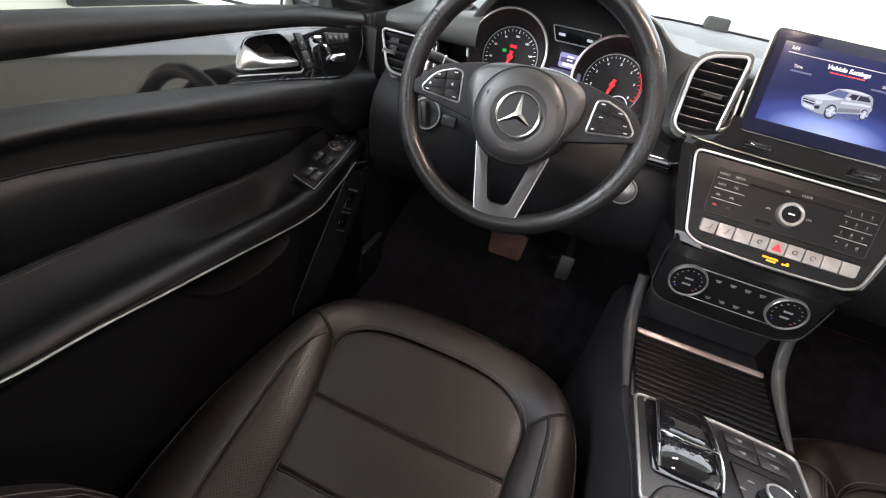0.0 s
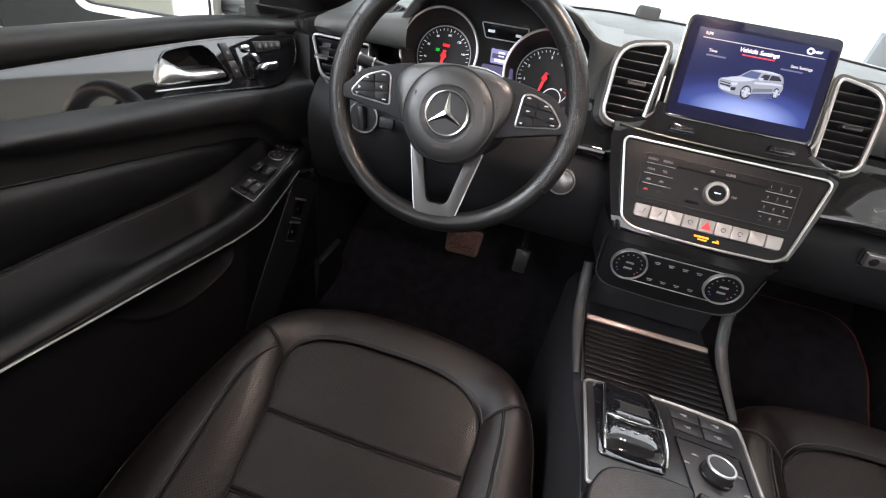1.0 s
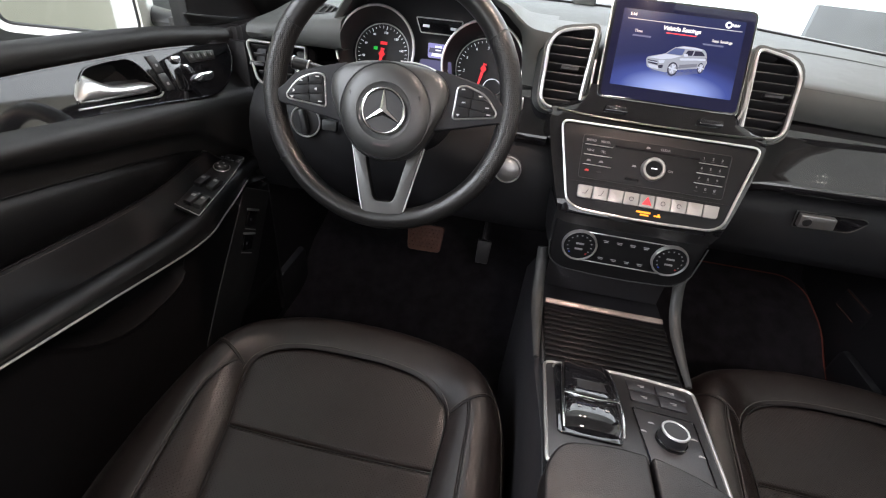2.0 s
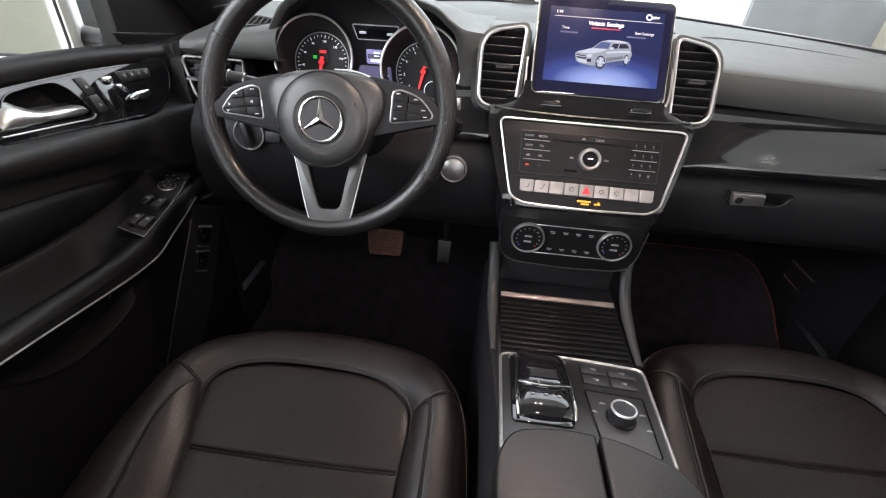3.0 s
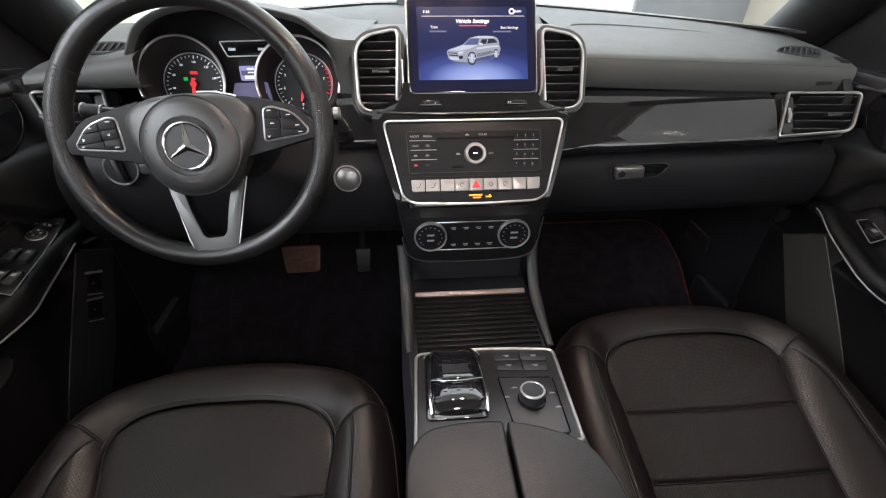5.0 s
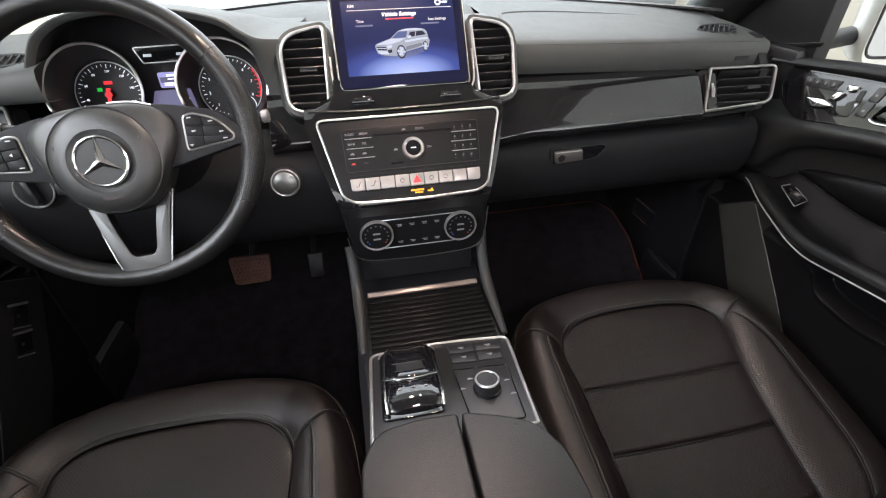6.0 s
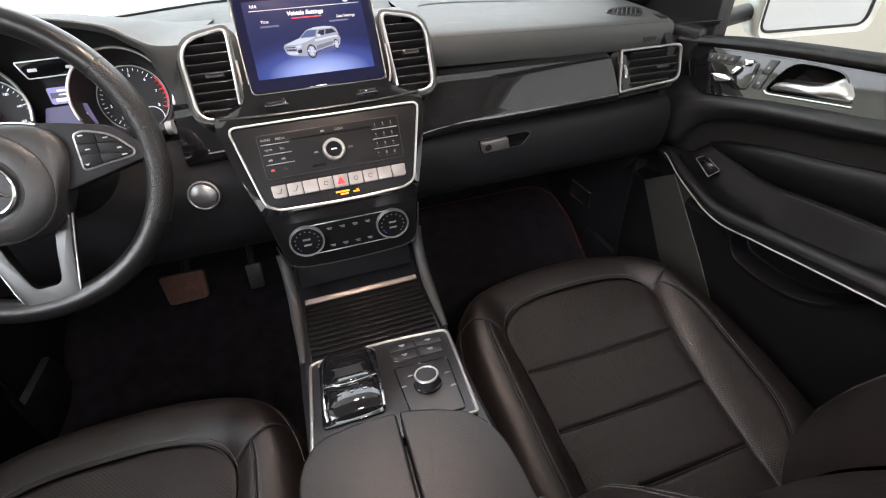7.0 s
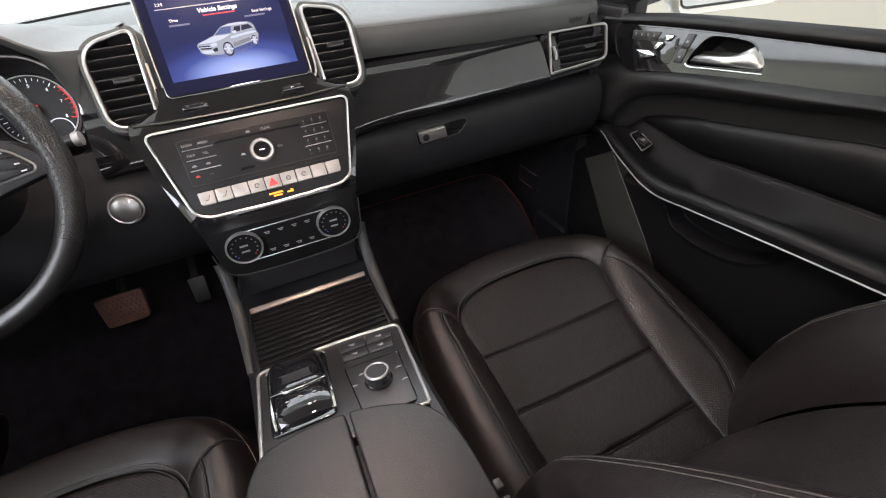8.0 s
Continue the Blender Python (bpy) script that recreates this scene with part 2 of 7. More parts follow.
def prism(outline, depth, bevel=0.0, m=None, seg=2, dome=0.0):
    """An outline in a plane, made depth thick below z = 0, its front edge rounded."""
    bm = bmesh.new()
    top = [bm.verts.new((p[0], p[1], 0)) for p in outline]
    bot = [bm.verts.new((p[0], p[1], -depth)) for p in outline]
    f = bm.faces.new(top)
    n = len(outline)
    for i in range(n):
        bm.faces.new((top[i], bot[i], bot[(i + 1) % n], top[(i + 1) % n]))
    bm.faces.new(bot[::-1])
    bmesh.ops.recalc_face_normals(bm, faces=bm.faces)
    if bevel:
        bmesh.ops.bevel(bm, geom=list(f.edges), offset=bevel, segments=seg, profile=0.5, affect="EDGES", clamp_overlap=True)
    return moved(bm, m) if m else bm


def tube(path, r, closed=False, sides=8, m=None, flat=1.0, up=None):
    """A round (or flattened) bar along a path; r is one radius or one per point."""
    pts = [Vector((*p, 0)) if len(p) == 2 else Vector(p) for p in path]
    n = len(pts)
    bm = bmesh.new()
    rings = []
    ref = Vector(up) if up else Vector((0, 0, 1))
    for i, p in enumerate(pts):
        if closed:
            t = pts[(i + 1) % n] - pts[i - 1]
        else:
            t = pts[min(i + 1, n - 1)] - pts[max(i - 1, 0)]
        t.normalize()
        a = ref - t * ref.dot(t)
        if a.length < 0.05:
            a = Vector((0, 1, 0)) - t * t.y
        a.normalize()
        b = t.cross(a)
        rad = r[i] if isinstance(r, (list, tuple)) else r
        rings.append([bm.verts.new(p + (b * math.cos(q) + a * flat * math.sin(q)) * rad)
                      for q in (2 * math.pi * k / sides for k in range(sides))])
    for i in range(n if closed else n - 1):
        j = (i + 1) % n
        for k in range(sides):
            l = (k + 1) % sides
            bm.faces.new((rings[i][k], rings[i][l], rings[j][l], rings[j][k]))
    if not closed:
        bm.faces.new(rings[0][::-1])
        bm.faces.new(rings[-1])
    return moved(bm, m) if m else bm


def loft(rows, closed=False, cap=False, m=None):
    bm = bmesh.new()
    vs = [[bm.verts.new(p) for p in row] for row in rows]
    k = len(rows[0])
    for i in range(len(rows) - 1):
        for j in range(k if closed else k - 1):
            l = (j + 1) % k
            bm.faces.new((vs[i][j], vs[i][l], vs[i + 1][l], vs[i + 1][j]))
    if cap:
        bm.faces.new(vs[0][::-1])
        bm.faces.new(vs[-1])
    return moved(bm, m) if m else bm


def lathe(profile, m=None, n=32, caps=True):
    """Profile of (radius, height) turned round z."""
    rows = [[(r * math.cos(2 * math.pi * k / n), r * math.sin(2 * math.pi * k / n), h) for k in range(n)] for r, h in profile]
    return loft(rows, closed=True, cap=caps, m=m)


def thick(bm, d):
    bmesh.ops.recalc_face_normals(bm, faces=bm.faces)
    bmesh.ops.solidify(bm, geom=bm.faces[:], thickness=d)
    return bm


def lettering(name, text, size, m, material, parent, label=""):
    cu = bpy.data.curves.new(name, "FONT")
    cu.body, cu.size, cu.align_x, cu.align_y, cu.extrude = text, size, "CENTER", "CENTER", 0.0002
    cu.offset = size * 0.018
    ob = bpy.data.objects.new(name, cu)
    me = bpy.data.meshes.new_from_object(ob)
    bpy.data.objects.remove(ob)
    bm = bmesh.new()
    bm.from_mesh(me)
    bpy.data.meshes.remove(me)
    return part(name, moved(bm, m), material, parent, label, smooth=False)


def at(M, x, y, z=0.0, rz=0.0):
    return M @ Matrix.Translation((x, y, z)) @ Matrix.Rotation(radians(rz), 4, "Z")


def arc(r, a0, a1, n, cx=0.0, cy=0.0):
    return [(cx + r * math.cos(radians(a0 + (a1 - a0) * i / n)), cy + r * math.sin(radians(a0 + (a1 - a0) * i / n))) for i in range(n + 1)]


# ---- showroom round the car ----
def wall(name, sx, sy, sz, place, material, label):
    ob = part(name, rbox(sx, sy, sz, 0, m=Matrix.Translation(place)), material, None, smooth=False)
    return tagged(ob, label, "wall", kind="structure")


# wall colour with emission added, so that a wall reads as lit
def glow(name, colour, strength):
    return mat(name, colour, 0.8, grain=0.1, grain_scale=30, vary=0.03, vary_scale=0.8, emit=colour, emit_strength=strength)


# these walls glow in place of light falling on them; the rear one is unseen
FRONT_GLOW = glow("glowing_front_wall", (0.88, 0.93, 0.93), 1.3)
LEFT_GLOW = glow("glowing_cream_wall", (0.50, 0.49, 0.40), 0.22)
REAR_GLOW = glow("glowing_rear_wall", (0.74, 0.74, 0.72), 1.0)
RIGHT_GLOW = glow("glowing_beige_wall", (0.40, 0.365, 0.30), 0.05)
tagged(part("ground", rbox(12, 13, 0.1, 0, m=Matrix.Translation((0, 0, -0.55))), CONCRETE, None, smooth=False),
       "polished grey showroom floor around the car", "floor", kind="structure")
wall("wall_north", 12, 0.1, 4.2, (0, 6.0, 1.6), FRONT_GLOW, "white showroom wall ahead of the windscreen, lit by its own emission")
wall("wall_south", 12, 0.1, 4.2, (0, -6.0, 1.6), REAR_GLOW, "pale showroom wall behind the car, unseen and glowing")
wall("wall_west", 0.1, 12, 4.2, (-3.6, 0, 1.6), LEFT_GLOW, "cream showroom wall with emission for the light on it")
wall("wall_east", 0.1, 12, 4.2, (4.0, 0, 1.6), RIGHT_GLOW, "beige showroom wall with slight emission for the light on it")
tagged(part("ceiling", rbox(12, 13, 0.1, 0, m=Matrix.Translation((0, 0, 3.7))), WHITE_WALL, None, smooth=False),
       "white showroom ceiling, out of view", "ceiling", kind="structure")

tagged(part("dark_wall_panel", rbox(0.06, 3.2, 1.5, 0.004, m=Matrix.Translation((-3.5, 3.06, 0.80)) @ Matrix.Rotation(radians(-2), 4, "X")), DARK_GLASS, None), "large dark panel on the showroom wall", "wall panel")
tagged(part("grey_partition", rbox(3.4, 0.08, 1.25, 0.004, m=Matrix.Translation((4.28, 5.0, 0.11))), mat("grey_partition_paint", (0.22, 0.23, 0.24), 0.6, vary=0.1, vary_scale=3), None), "low grey partition standing ahead of the car", "partition")

# ---- car shell ----
shell = thing("car_shell", (0, 0, 0), "black carpeted car cabin shell with dark pillars and grey headliner", "car body", kind="structure")
part("floor_carpet", loft([[(x, y, z) for x in (-0.775, -0.4, -0.13, 0.0, 0.13, 0.4, 0.775)] for y, z in
                           ((-1.7, 0.0), (-0.6, 0.0), (0.15, 0.0), (0.27, 0.006), (0.35, 0.040), (0.43, 0.094), (0.52, 0.120), (0.62, 0.150), (0.78, 0.36), (0.80, 0.75))]), CARPET, shell, "black carpet")
# unseen plate, added to keep light from leaking in from below
part("underbody_light_stop", rbox(1.66, 2.6, 0.03, 0.004, m=Matrix.Translation((0, -0.45, -0.045))), PLASTIC, shell)
# unseen wall, kept low so that light enters from behind
part("rear_bulkhead", rbox(1.6, 0.04, 0.76, 0.01, m=Matrix.Translation((0, -1.72, 0.36))), SOFT, shell)
part("headliner", thick(loft([[(x, y, z - 0.05 * (x / 0.62) ** 2) for x in (-0.62, -0.4, -0.2, 0, 0.2, 0.4, 0.62)] for y, z in
                              ((-1.72, 1.26), (-1.0, 1.31), (-0.4, 1.31), (-0.12, 1.28))]), 0.03), HEADLINER, shell, "grey woven headliner")
for s in (-1, 1):
    pillar = smooth_line([(s * 0.785, 0.50, 0.66), (s * 0.770, 0.36, 0.79), (s * 0.735, 0.22, 0.92), (s * 0.665, 0.04, 1.08), (s * 0.61, -0.15, 1.25)], 5)
    part("front_pillar", tube(pillar, 0.068, sides=14, flat=0.8, up=(s, 0, 0)), DOOR_SOFT, shell, "dark grey front pillar trim")
    part("roof_rail", tube([(s * 0.63, -0.13, 1.25), (s * 0.64, -0.9, 1.28), (s * 0.64, -1.72, 1.24)], 0.05, sides=10), HEADLINER, shell)
    # unseen pillar and wall, placed back and low to shape light and reflections
    part("rear_pillar", tube([(s * 0.80, -1.66, 0.2), (s * 0.78, -1.66, 0.75), (s * 0.65, -1.66, 1.26)], 0.05, sides=10, flat=0.7), SOFT, shell)
    part("rear_side_wall", rbox(0.06, 0.8, 0.76, 0.01, m=Matrix.Translation((s * 0.78, -1.40, 0.36))), SOFT, shell)
    part("sill_panel", rbox(0.06, 1.3, 0.14, 0.02, m=Matrix.Translation((s * 0.76, -0.3, 0.06))), PLASTIC, shell)
    part("kick_panel", rbox(0.03, 0.70, 0.74, 0.01, m=Matrix.Translation((s * 0.765, 0.46, 0.36))), PLASTIC, shell)

# assumed cover; its two russet tubes are lit lines put into colour
part("kick_cover", rbox(0.010, 0.105, 0.052, 0.003, m=Matrix.Translation((0.749, 0.408, 0.214))), PLASTIC, shell, "small black cover on the kick panel")
for z in (0.189, 0.239):
    part("cover_lit_line", tube([(0.7435, 0.362 + 0.02 * (z < 0.2), z), (0.7435, 0.455, z)], 0.0016, sides=6), RUBBER, shell, "lit line put into a russet tube")


def far_edge(x):
    return 0.70 - 0.78 * x * x


ws = []
for k in range(9):
    f = k / 8
    ws.append([(x * (1 - 0.16 * f), far_edge(x) + 0.04 - f * (far_edge(x) + 0.14), 0.775 + f * 0.50) for x in [-0.76 + 0.095 * i for i in range(17)]])
screen_glass = tagged(part("window_1", loft(ws), GLASS, None), "clear laminated windscreen glass sloping over the dashboard", "window", kind="structure")
screen_glass.visible_shadow = False


# ---- dashboard ----
def drop(x):
    return 0.04 * max(0, abs(x) - 0.19)


dash = thing("dashboard", (0, 0.1, 0.4), "black soft-touch dashboard with gloss black trim across the cabin", "dashboard")


def driver_pad(x0, x1, n):
    """The short pad beside the gauge hood, its front face thinning towards the door."""
    rows = []
    for i in range(n + 1):
        x = x0 + (x1 - x0) * i / n
        foot, top, far = 0.7355, 0.777 - 0.14 * (abs(x) - 0.51), far_edge(x)
        h = top - foot
        sec = [(0.125, foot - 0.006), (0.100, foot - 0.004), (0.089, foot + 0.002), (0.085, foot + h * 0.35), (0.087, foot + h * 0.7), (0.092, foot + h * 0.93), (0.0965, top), (0.0985, top - 0.001), (0.101, top + 0.001),
               (0.130, top + 0.005), (0.18, top + 0.009), (0.26, top + (0.785 - top) * 0.7)]
        sec += [(0.34 + (far - 0.34) * 0.2, 0.792), (0.34 + (far - 0.34) * 0.7, 0.789), (far, 0.784), (far + 0.03, 0.760), (0.86, 0.735)]
        rows.append([(x, y, z) for y, z in sec])
    return loft(rows)


def pad(x0, x1, n, front=True):
    rows = []
    for i in range(n + 1):
        x = x0 + (x1 - x0) * i / n
        d, far = drop(x), far_edge(x)
        sec = [(0.30, 0.700), (0.30, 0.770)]
        if front:
            sec = [(0.180, 0.720), (0.137, 0.7165), (0.128, 0.7185), (0.123, 0.727), (0.1205, 0.739), (0.1200, 0.752), (0.1215, 0.7615), (0.1243, 0.7658),
                   (0.1262, 0.7645), (0.1276, 0.7668), (0.142, 0.7715), (0.177, 0.7780), (0.23, 0.7838), (0.28, 0.7885)]
        sec += [(0.34 + (far - 0.34) * 0.2, 0.797), (0.34 + (far - 0.34) * 0.7, 0.800), (far, 0.798), (far + 0.03, 0.772), (0.86, 0.745)]
        rows.append([(x, y, z - d) for y, z in sec])
    return loft(rows)


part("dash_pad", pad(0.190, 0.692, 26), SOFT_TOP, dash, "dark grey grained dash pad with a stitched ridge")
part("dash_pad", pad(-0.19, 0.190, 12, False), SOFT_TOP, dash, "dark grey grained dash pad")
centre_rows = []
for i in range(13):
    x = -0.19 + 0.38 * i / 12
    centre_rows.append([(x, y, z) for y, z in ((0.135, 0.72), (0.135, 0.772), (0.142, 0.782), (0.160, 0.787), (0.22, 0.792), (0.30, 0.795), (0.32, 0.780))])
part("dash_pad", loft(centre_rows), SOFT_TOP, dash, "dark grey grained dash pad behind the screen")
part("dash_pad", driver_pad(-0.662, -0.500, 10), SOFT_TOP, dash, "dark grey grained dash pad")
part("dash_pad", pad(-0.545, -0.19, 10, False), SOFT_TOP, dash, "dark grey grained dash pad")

part("pad_seam", tube([(x, 0.1256, 0.7653 - drop(x)) for x in [0.192 + 0.0203 * k for k in range(25)]], 0.0009, sides=6), SEAM_BLACK, dash, "dark stitched seam")
part("airbag_edge", tube(smooth_line([(0.207, 0.150, 0.7640), (0.213, 0.20, 0.7758), (0.222, 0.29, 0.7845), (0.245, 0.330, 0.7868), (0.34, 0.340, 0.784), (0.50, 0.310, 0.7745), (0.60, 0.27, 0.764)], 6), 0.0052, sides=10), SOFT_TOP, dash, "soft raised edge of the airbag cover")
slot = []
for i in range(33):
    x = -0.70 + 1.40 * i / 32
    slot.append([(x, far_edge(x) - 0.045, 0.7995 - drop(x)), (x, far_edge(x) - 0.045, 0.8035 - drop(x)), (x, far_edge(x) + 0.010, 0.8035 - drop(x)), (x, far_edge(x) + 0.010, 0.790 - drop(x))])
part("demister_slot", loft(slot), PLASTIC, dash, "black demister slot under the windscreen")
part("sensor_pod", rbox(0.056, 0.034, 0.036, 0.008, 3, m=Matrix.Translation((-0.088, 0.655, 0.806)) @ Matrix.Rotation(radians(-20), 4, "X")), SOFT_TOP, dash, "small grey sensor pod under the windscreen")
# hood over the gauges: a rear-facing surround and the swept top behind it
FOLD = smooth_line([(-0.535, 0.112, 0.728), (-0.523, 0.108, 0.768), (-0.506, 0.104, 0.797), (-0.484, 0.100, 0.821), (-0.440, 0.096, 0.841), (-0.378, 0.094, 0.848), (-0.318, 0.095, 0.845), (-0.252, 0.098, 0.830),
                    (-0.226, 0.100, 0.813), (-0.204, 0.103, 0.800), (-0.172, 0.108, 0.796)], 5)
OPEN = smooth_line([(-0.526, 0.118, 0.728), (-0.514, 0.113, 0.765), (-0.497, 0.108, 0.791), (-0.476, 0.103, 0.813), (-0.436, 0.099, 0.832), (-0.378, 0.097, 0.839), (-0.320, 0.098, 0.836), (-0.258, 0.101, 0.821),
                    (-0.234, 0.104, 0.804), (-0.217, 0.108, 0.785), (-0.207, 0.116, 0.728)], 5)
lip = [[p.lerp(q, f) + Vector((0, -0.004 * math.sin(math.pi * f), 0.002 * math.sin(math.pi * f))) for p, q in zip(FOLD, OPEN)] for f in (0, 0.12, 0.35, 0.65, 0.88, 1)]
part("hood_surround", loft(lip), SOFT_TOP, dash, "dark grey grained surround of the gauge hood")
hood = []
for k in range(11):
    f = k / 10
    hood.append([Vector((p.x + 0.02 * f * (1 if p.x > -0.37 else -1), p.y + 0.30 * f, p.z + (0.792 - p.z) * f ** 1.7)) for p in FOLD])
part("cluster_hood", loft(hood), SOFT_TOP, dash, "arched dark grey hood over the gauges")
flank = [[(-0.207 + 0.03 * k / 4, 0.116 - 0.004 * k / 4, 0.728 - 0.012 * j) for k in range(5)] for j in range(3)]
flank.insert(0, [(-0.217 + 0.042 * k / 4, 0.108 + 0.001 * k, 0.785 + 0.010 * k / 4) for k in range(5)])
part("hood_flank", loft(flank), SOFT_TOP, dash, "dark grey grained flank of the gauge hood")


def strip(x0, x1, n, sec, dz=1.0, sweep=None):
    rows = []
    for i in range(n + 1):
        x = x0 + (x1 - x0) * i / n
        rows.append([(x, y + (sweep(x) if sweep else 0), z - drop(x) * dz) for y, z in sec])
    return loft(rows)


TRIM = [(0.160, 0.7160), (0.142, 0.7155), (0.134, 0.7148), (0.1245, 0.7125), (0.1170, 0.7090), (0.1097, 0.7043), (0.1027, 0.6975), (0.0926, 0.684), (0.0830, 0.669), (0.0758, 0.657), (0.0690, 0.645), (0.0632, 0.634), (0.0655, 0.621), (0.095, 0.614)]
trim_rows = []
for i in range(37):
    x = 0.150 + 0.396 * i / 36
    low = 0.010 * min(1, (x - 0.15) / 0.4)
    flare = 0.012 * max(0, 1 - (x - 0.15) / 0.08) ** 2
    sec = smooth_line([(y, z, 0) for y, z in TRIM], 3)
    n = len(sec) - 1
    trim_rows.append([(x, p.x, p.y - drop(x) * (1 - k / n) * 0.8 + low * k / n - flare * (k / n) ** 2) for k, p in enumerate(sec)])
part("gloss_trim", thick(loft(trim_rows), 0.004), PIANO, dash, "gloss black curved trim strip")
part("gloss_trim", thick(strip(-0.212, -0.150, 6, [(y, z * 0.9 + 0.079) for y, z in TRIM]), 0.004), PIANO, dash, "gloss black curved trim strip")
part("gloss_trim", thick(strip(-0.575, -0.53, 4, TRIM), 0.004), PIANO, dash, "gloss black curved trim strip")
LOWER_R = [(0.112, 0.616), (0.094, 0.612), (0.080, 0.600), (0.073, 0.575), (0.074, 0.54), (0.082, 0.512), (0.100, 0.486), (0.15, 0.468), (0.26, 0.46), (0.50, 0.46)]
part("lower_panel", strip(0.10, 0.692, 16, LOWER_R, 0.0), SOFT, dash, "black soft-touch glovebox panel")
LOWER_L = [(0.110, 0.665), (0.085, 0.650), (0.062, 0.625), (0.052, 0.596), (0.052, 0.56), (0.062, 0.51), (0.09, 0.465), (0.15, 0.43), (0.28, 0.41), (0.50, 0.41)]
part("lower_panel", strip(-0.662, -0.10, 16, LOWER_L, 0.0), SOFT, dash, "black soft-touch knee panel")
for s in (-1, 1):
    edge = ((0.124, 0.700), (0.123, 0.738), (0.140, 0.7485), (0.23, 0.762), (0.34, 0.772), (0.45, 0.70), (0.14, 0.695)) if s > 0 else ((0.092, 0.737), (0.092, 0.750), (0.105, 0.756), (0.26, 0.770), (0.34, 0.774), (0.45, 0.735), (0.13, 0.730))
    part("pad_end", prism(rounded(edge, 0.006), 0.02, 0.006,
                          m=Matrix(((0, 0, s, 0.6955 if s > 0 else -0.6655), (1, 0, 0, 0), (0, 1, 0, 0), (0, 0, 0, 1)))), SOFT_TOP, dash)
    part("dash_end", prism([(0.10, 0.60), (0.10, 0.70), (0.14, 0.755), (0.40, 0.765), (0.45, 0.42), (0.16, 0.42), (0.10, 0.5)], 0.02, 0.006,
                           m=Matrix(((0, 0, s, 0.692 if s > 0 else -0.664), (1, 0, 0, 0), (0, 1, 0, 0), (0, 0, 0, 1)))), SOFT, dash)

# ---- centre stack ----
stack = thing("centre_stack", (0, 0.1, 0.45), "gloss black centre stack holding audio and climate controls", "centre stack")
rows = []
for z, y, hw in ((0.742, 0.066, 0.104), (0.728, 0.057, 0.105), (0.717, 0.050, 0.112), (0.708, 0.0455, 0.134), (0.703, 0.042, 0.152), (0.69, 0.034, 0.154), (0.65, 0.007, 0.143), (0.61, -0.019, 0.129),
                 (0.59, -0.031, 0.121), (0.578, -0.034, 0.118), (0.566, -0.026, 0.118), (0.545, -0.016, 0.117), (0.518, -0.014, 0.114), (0.485, -0.014, 0.106),
                 (0.468, -0.010, 0.096), (0.460, 0.004, 0.085)):
    row = []
    for k in range(21):
        q = -1 + 2 * k / 20
        u = math.copysign(min(1, abs(q) * 1.25), q)
        back = max(0, (abs(q) - 0.8) / 0.2)
        row.append((u * hw + math.copysign(0.012 * back, q), y + 0.004 * max(0, (abs(q) - 0.68)) / 0.12 + 0.13 * back ** 1.3, z))
    rows.append(row)
rows.append([(x, y + 0.10, z) for x, y, z in rows[-1]])
part("stack_body", loft(rows[:10]), PIANO, stack, "gloss black stack body")
part("lower_body", loft(rows[9:]), SATIN_BLACK, stack, "satin black lower body")

HU = plane_of((0.002, 0, 0.65), 33)
FRAME = rounded([(-0.139, 0.054), (0.141, 0.054), (0.110, -0.062), (0.094, -0.0715), (0, -0.0745), (-0.094, -0.0715), (-0.112, -0.062)],
                [0.012, 0.012, 0.014, 0.01, 0.05, 0.01, 0.014])
audio = thing("audio_unit", HU @ Vector((0, -0.07, 0)), "satin black audio panel framed in chrome with silver keys", "car stereo")
part("face_panel", prism(FRAME, 0.012, 0.002, m=at(HU, 0, 0, 0)), PANEL_BLACK, audio)
part("chrome_frame", tube(FRAME, 0.0019, True, 8, m=at(HU, 0, 0, 0.001), up=(0, 0, 1)), CHROME, audio, "satin chrome outline")

# ---- steering wheel ----
WH = plane_of((-0.383, -0.037, 0.7060), 20.3)
W2 = WH @ Matrix.Translation((0, -0.0022, 0)) @ Matrix.Rotation(radians(3.0), 4, "Z")
wheel = thing("steering_wheel", WH @ Vector((0, 0, -0.06)), "black leather steering wheel with chrome-edged buttons and silver lower spoke", "steering wheel")
for a0, a1, skin, text in ((33, 147, RIM_LEATHER, "smooth black leather section"), (147, 212, RIM_PERF, "perforated black leather section"), (212, 328, RIM_LEATHER, "smooth black leather section"), (328, 393, RIM_PERF, "perforated black leather section")):
    n = int((a1 - a0) / 3)
    angles = [radians(a0 + 3.0 + (a1 - a0) * k / n) for k in range(n + 1)]
    part("rim", tube([(0.1688 * math.cos(a), 0.1688 * math.sin(a), 0) for a in angles], 0.0148, False, 20, m=WH, flat=1.12), skin, wheel, text)
half = [(0, 0.0505), (0.038, 0.0480), (0.064, 0.0400), (0.0785, 0.0270), (0.0815, 0.0100), (0.0775, -0.0080), (0.067, -0.0300), (0.0565, -0.0500), (0.0455, -0.0660), (0.026, -0.0780), (0, -0.0820)]
HUB = [p + Vector((0.004, 0)) for p in smooth_line(half + [(-x, y) for x, y in half[-2:0:-1]], 5, True)]
DRUM = Vector((0.0035, -0.0155))


def hub_ring(r):
    """A circle of the airbag drum, its points facing those of the cover's outline."""
    return [DRUM + (p - DRUM).normalized() * r for p in HUB]


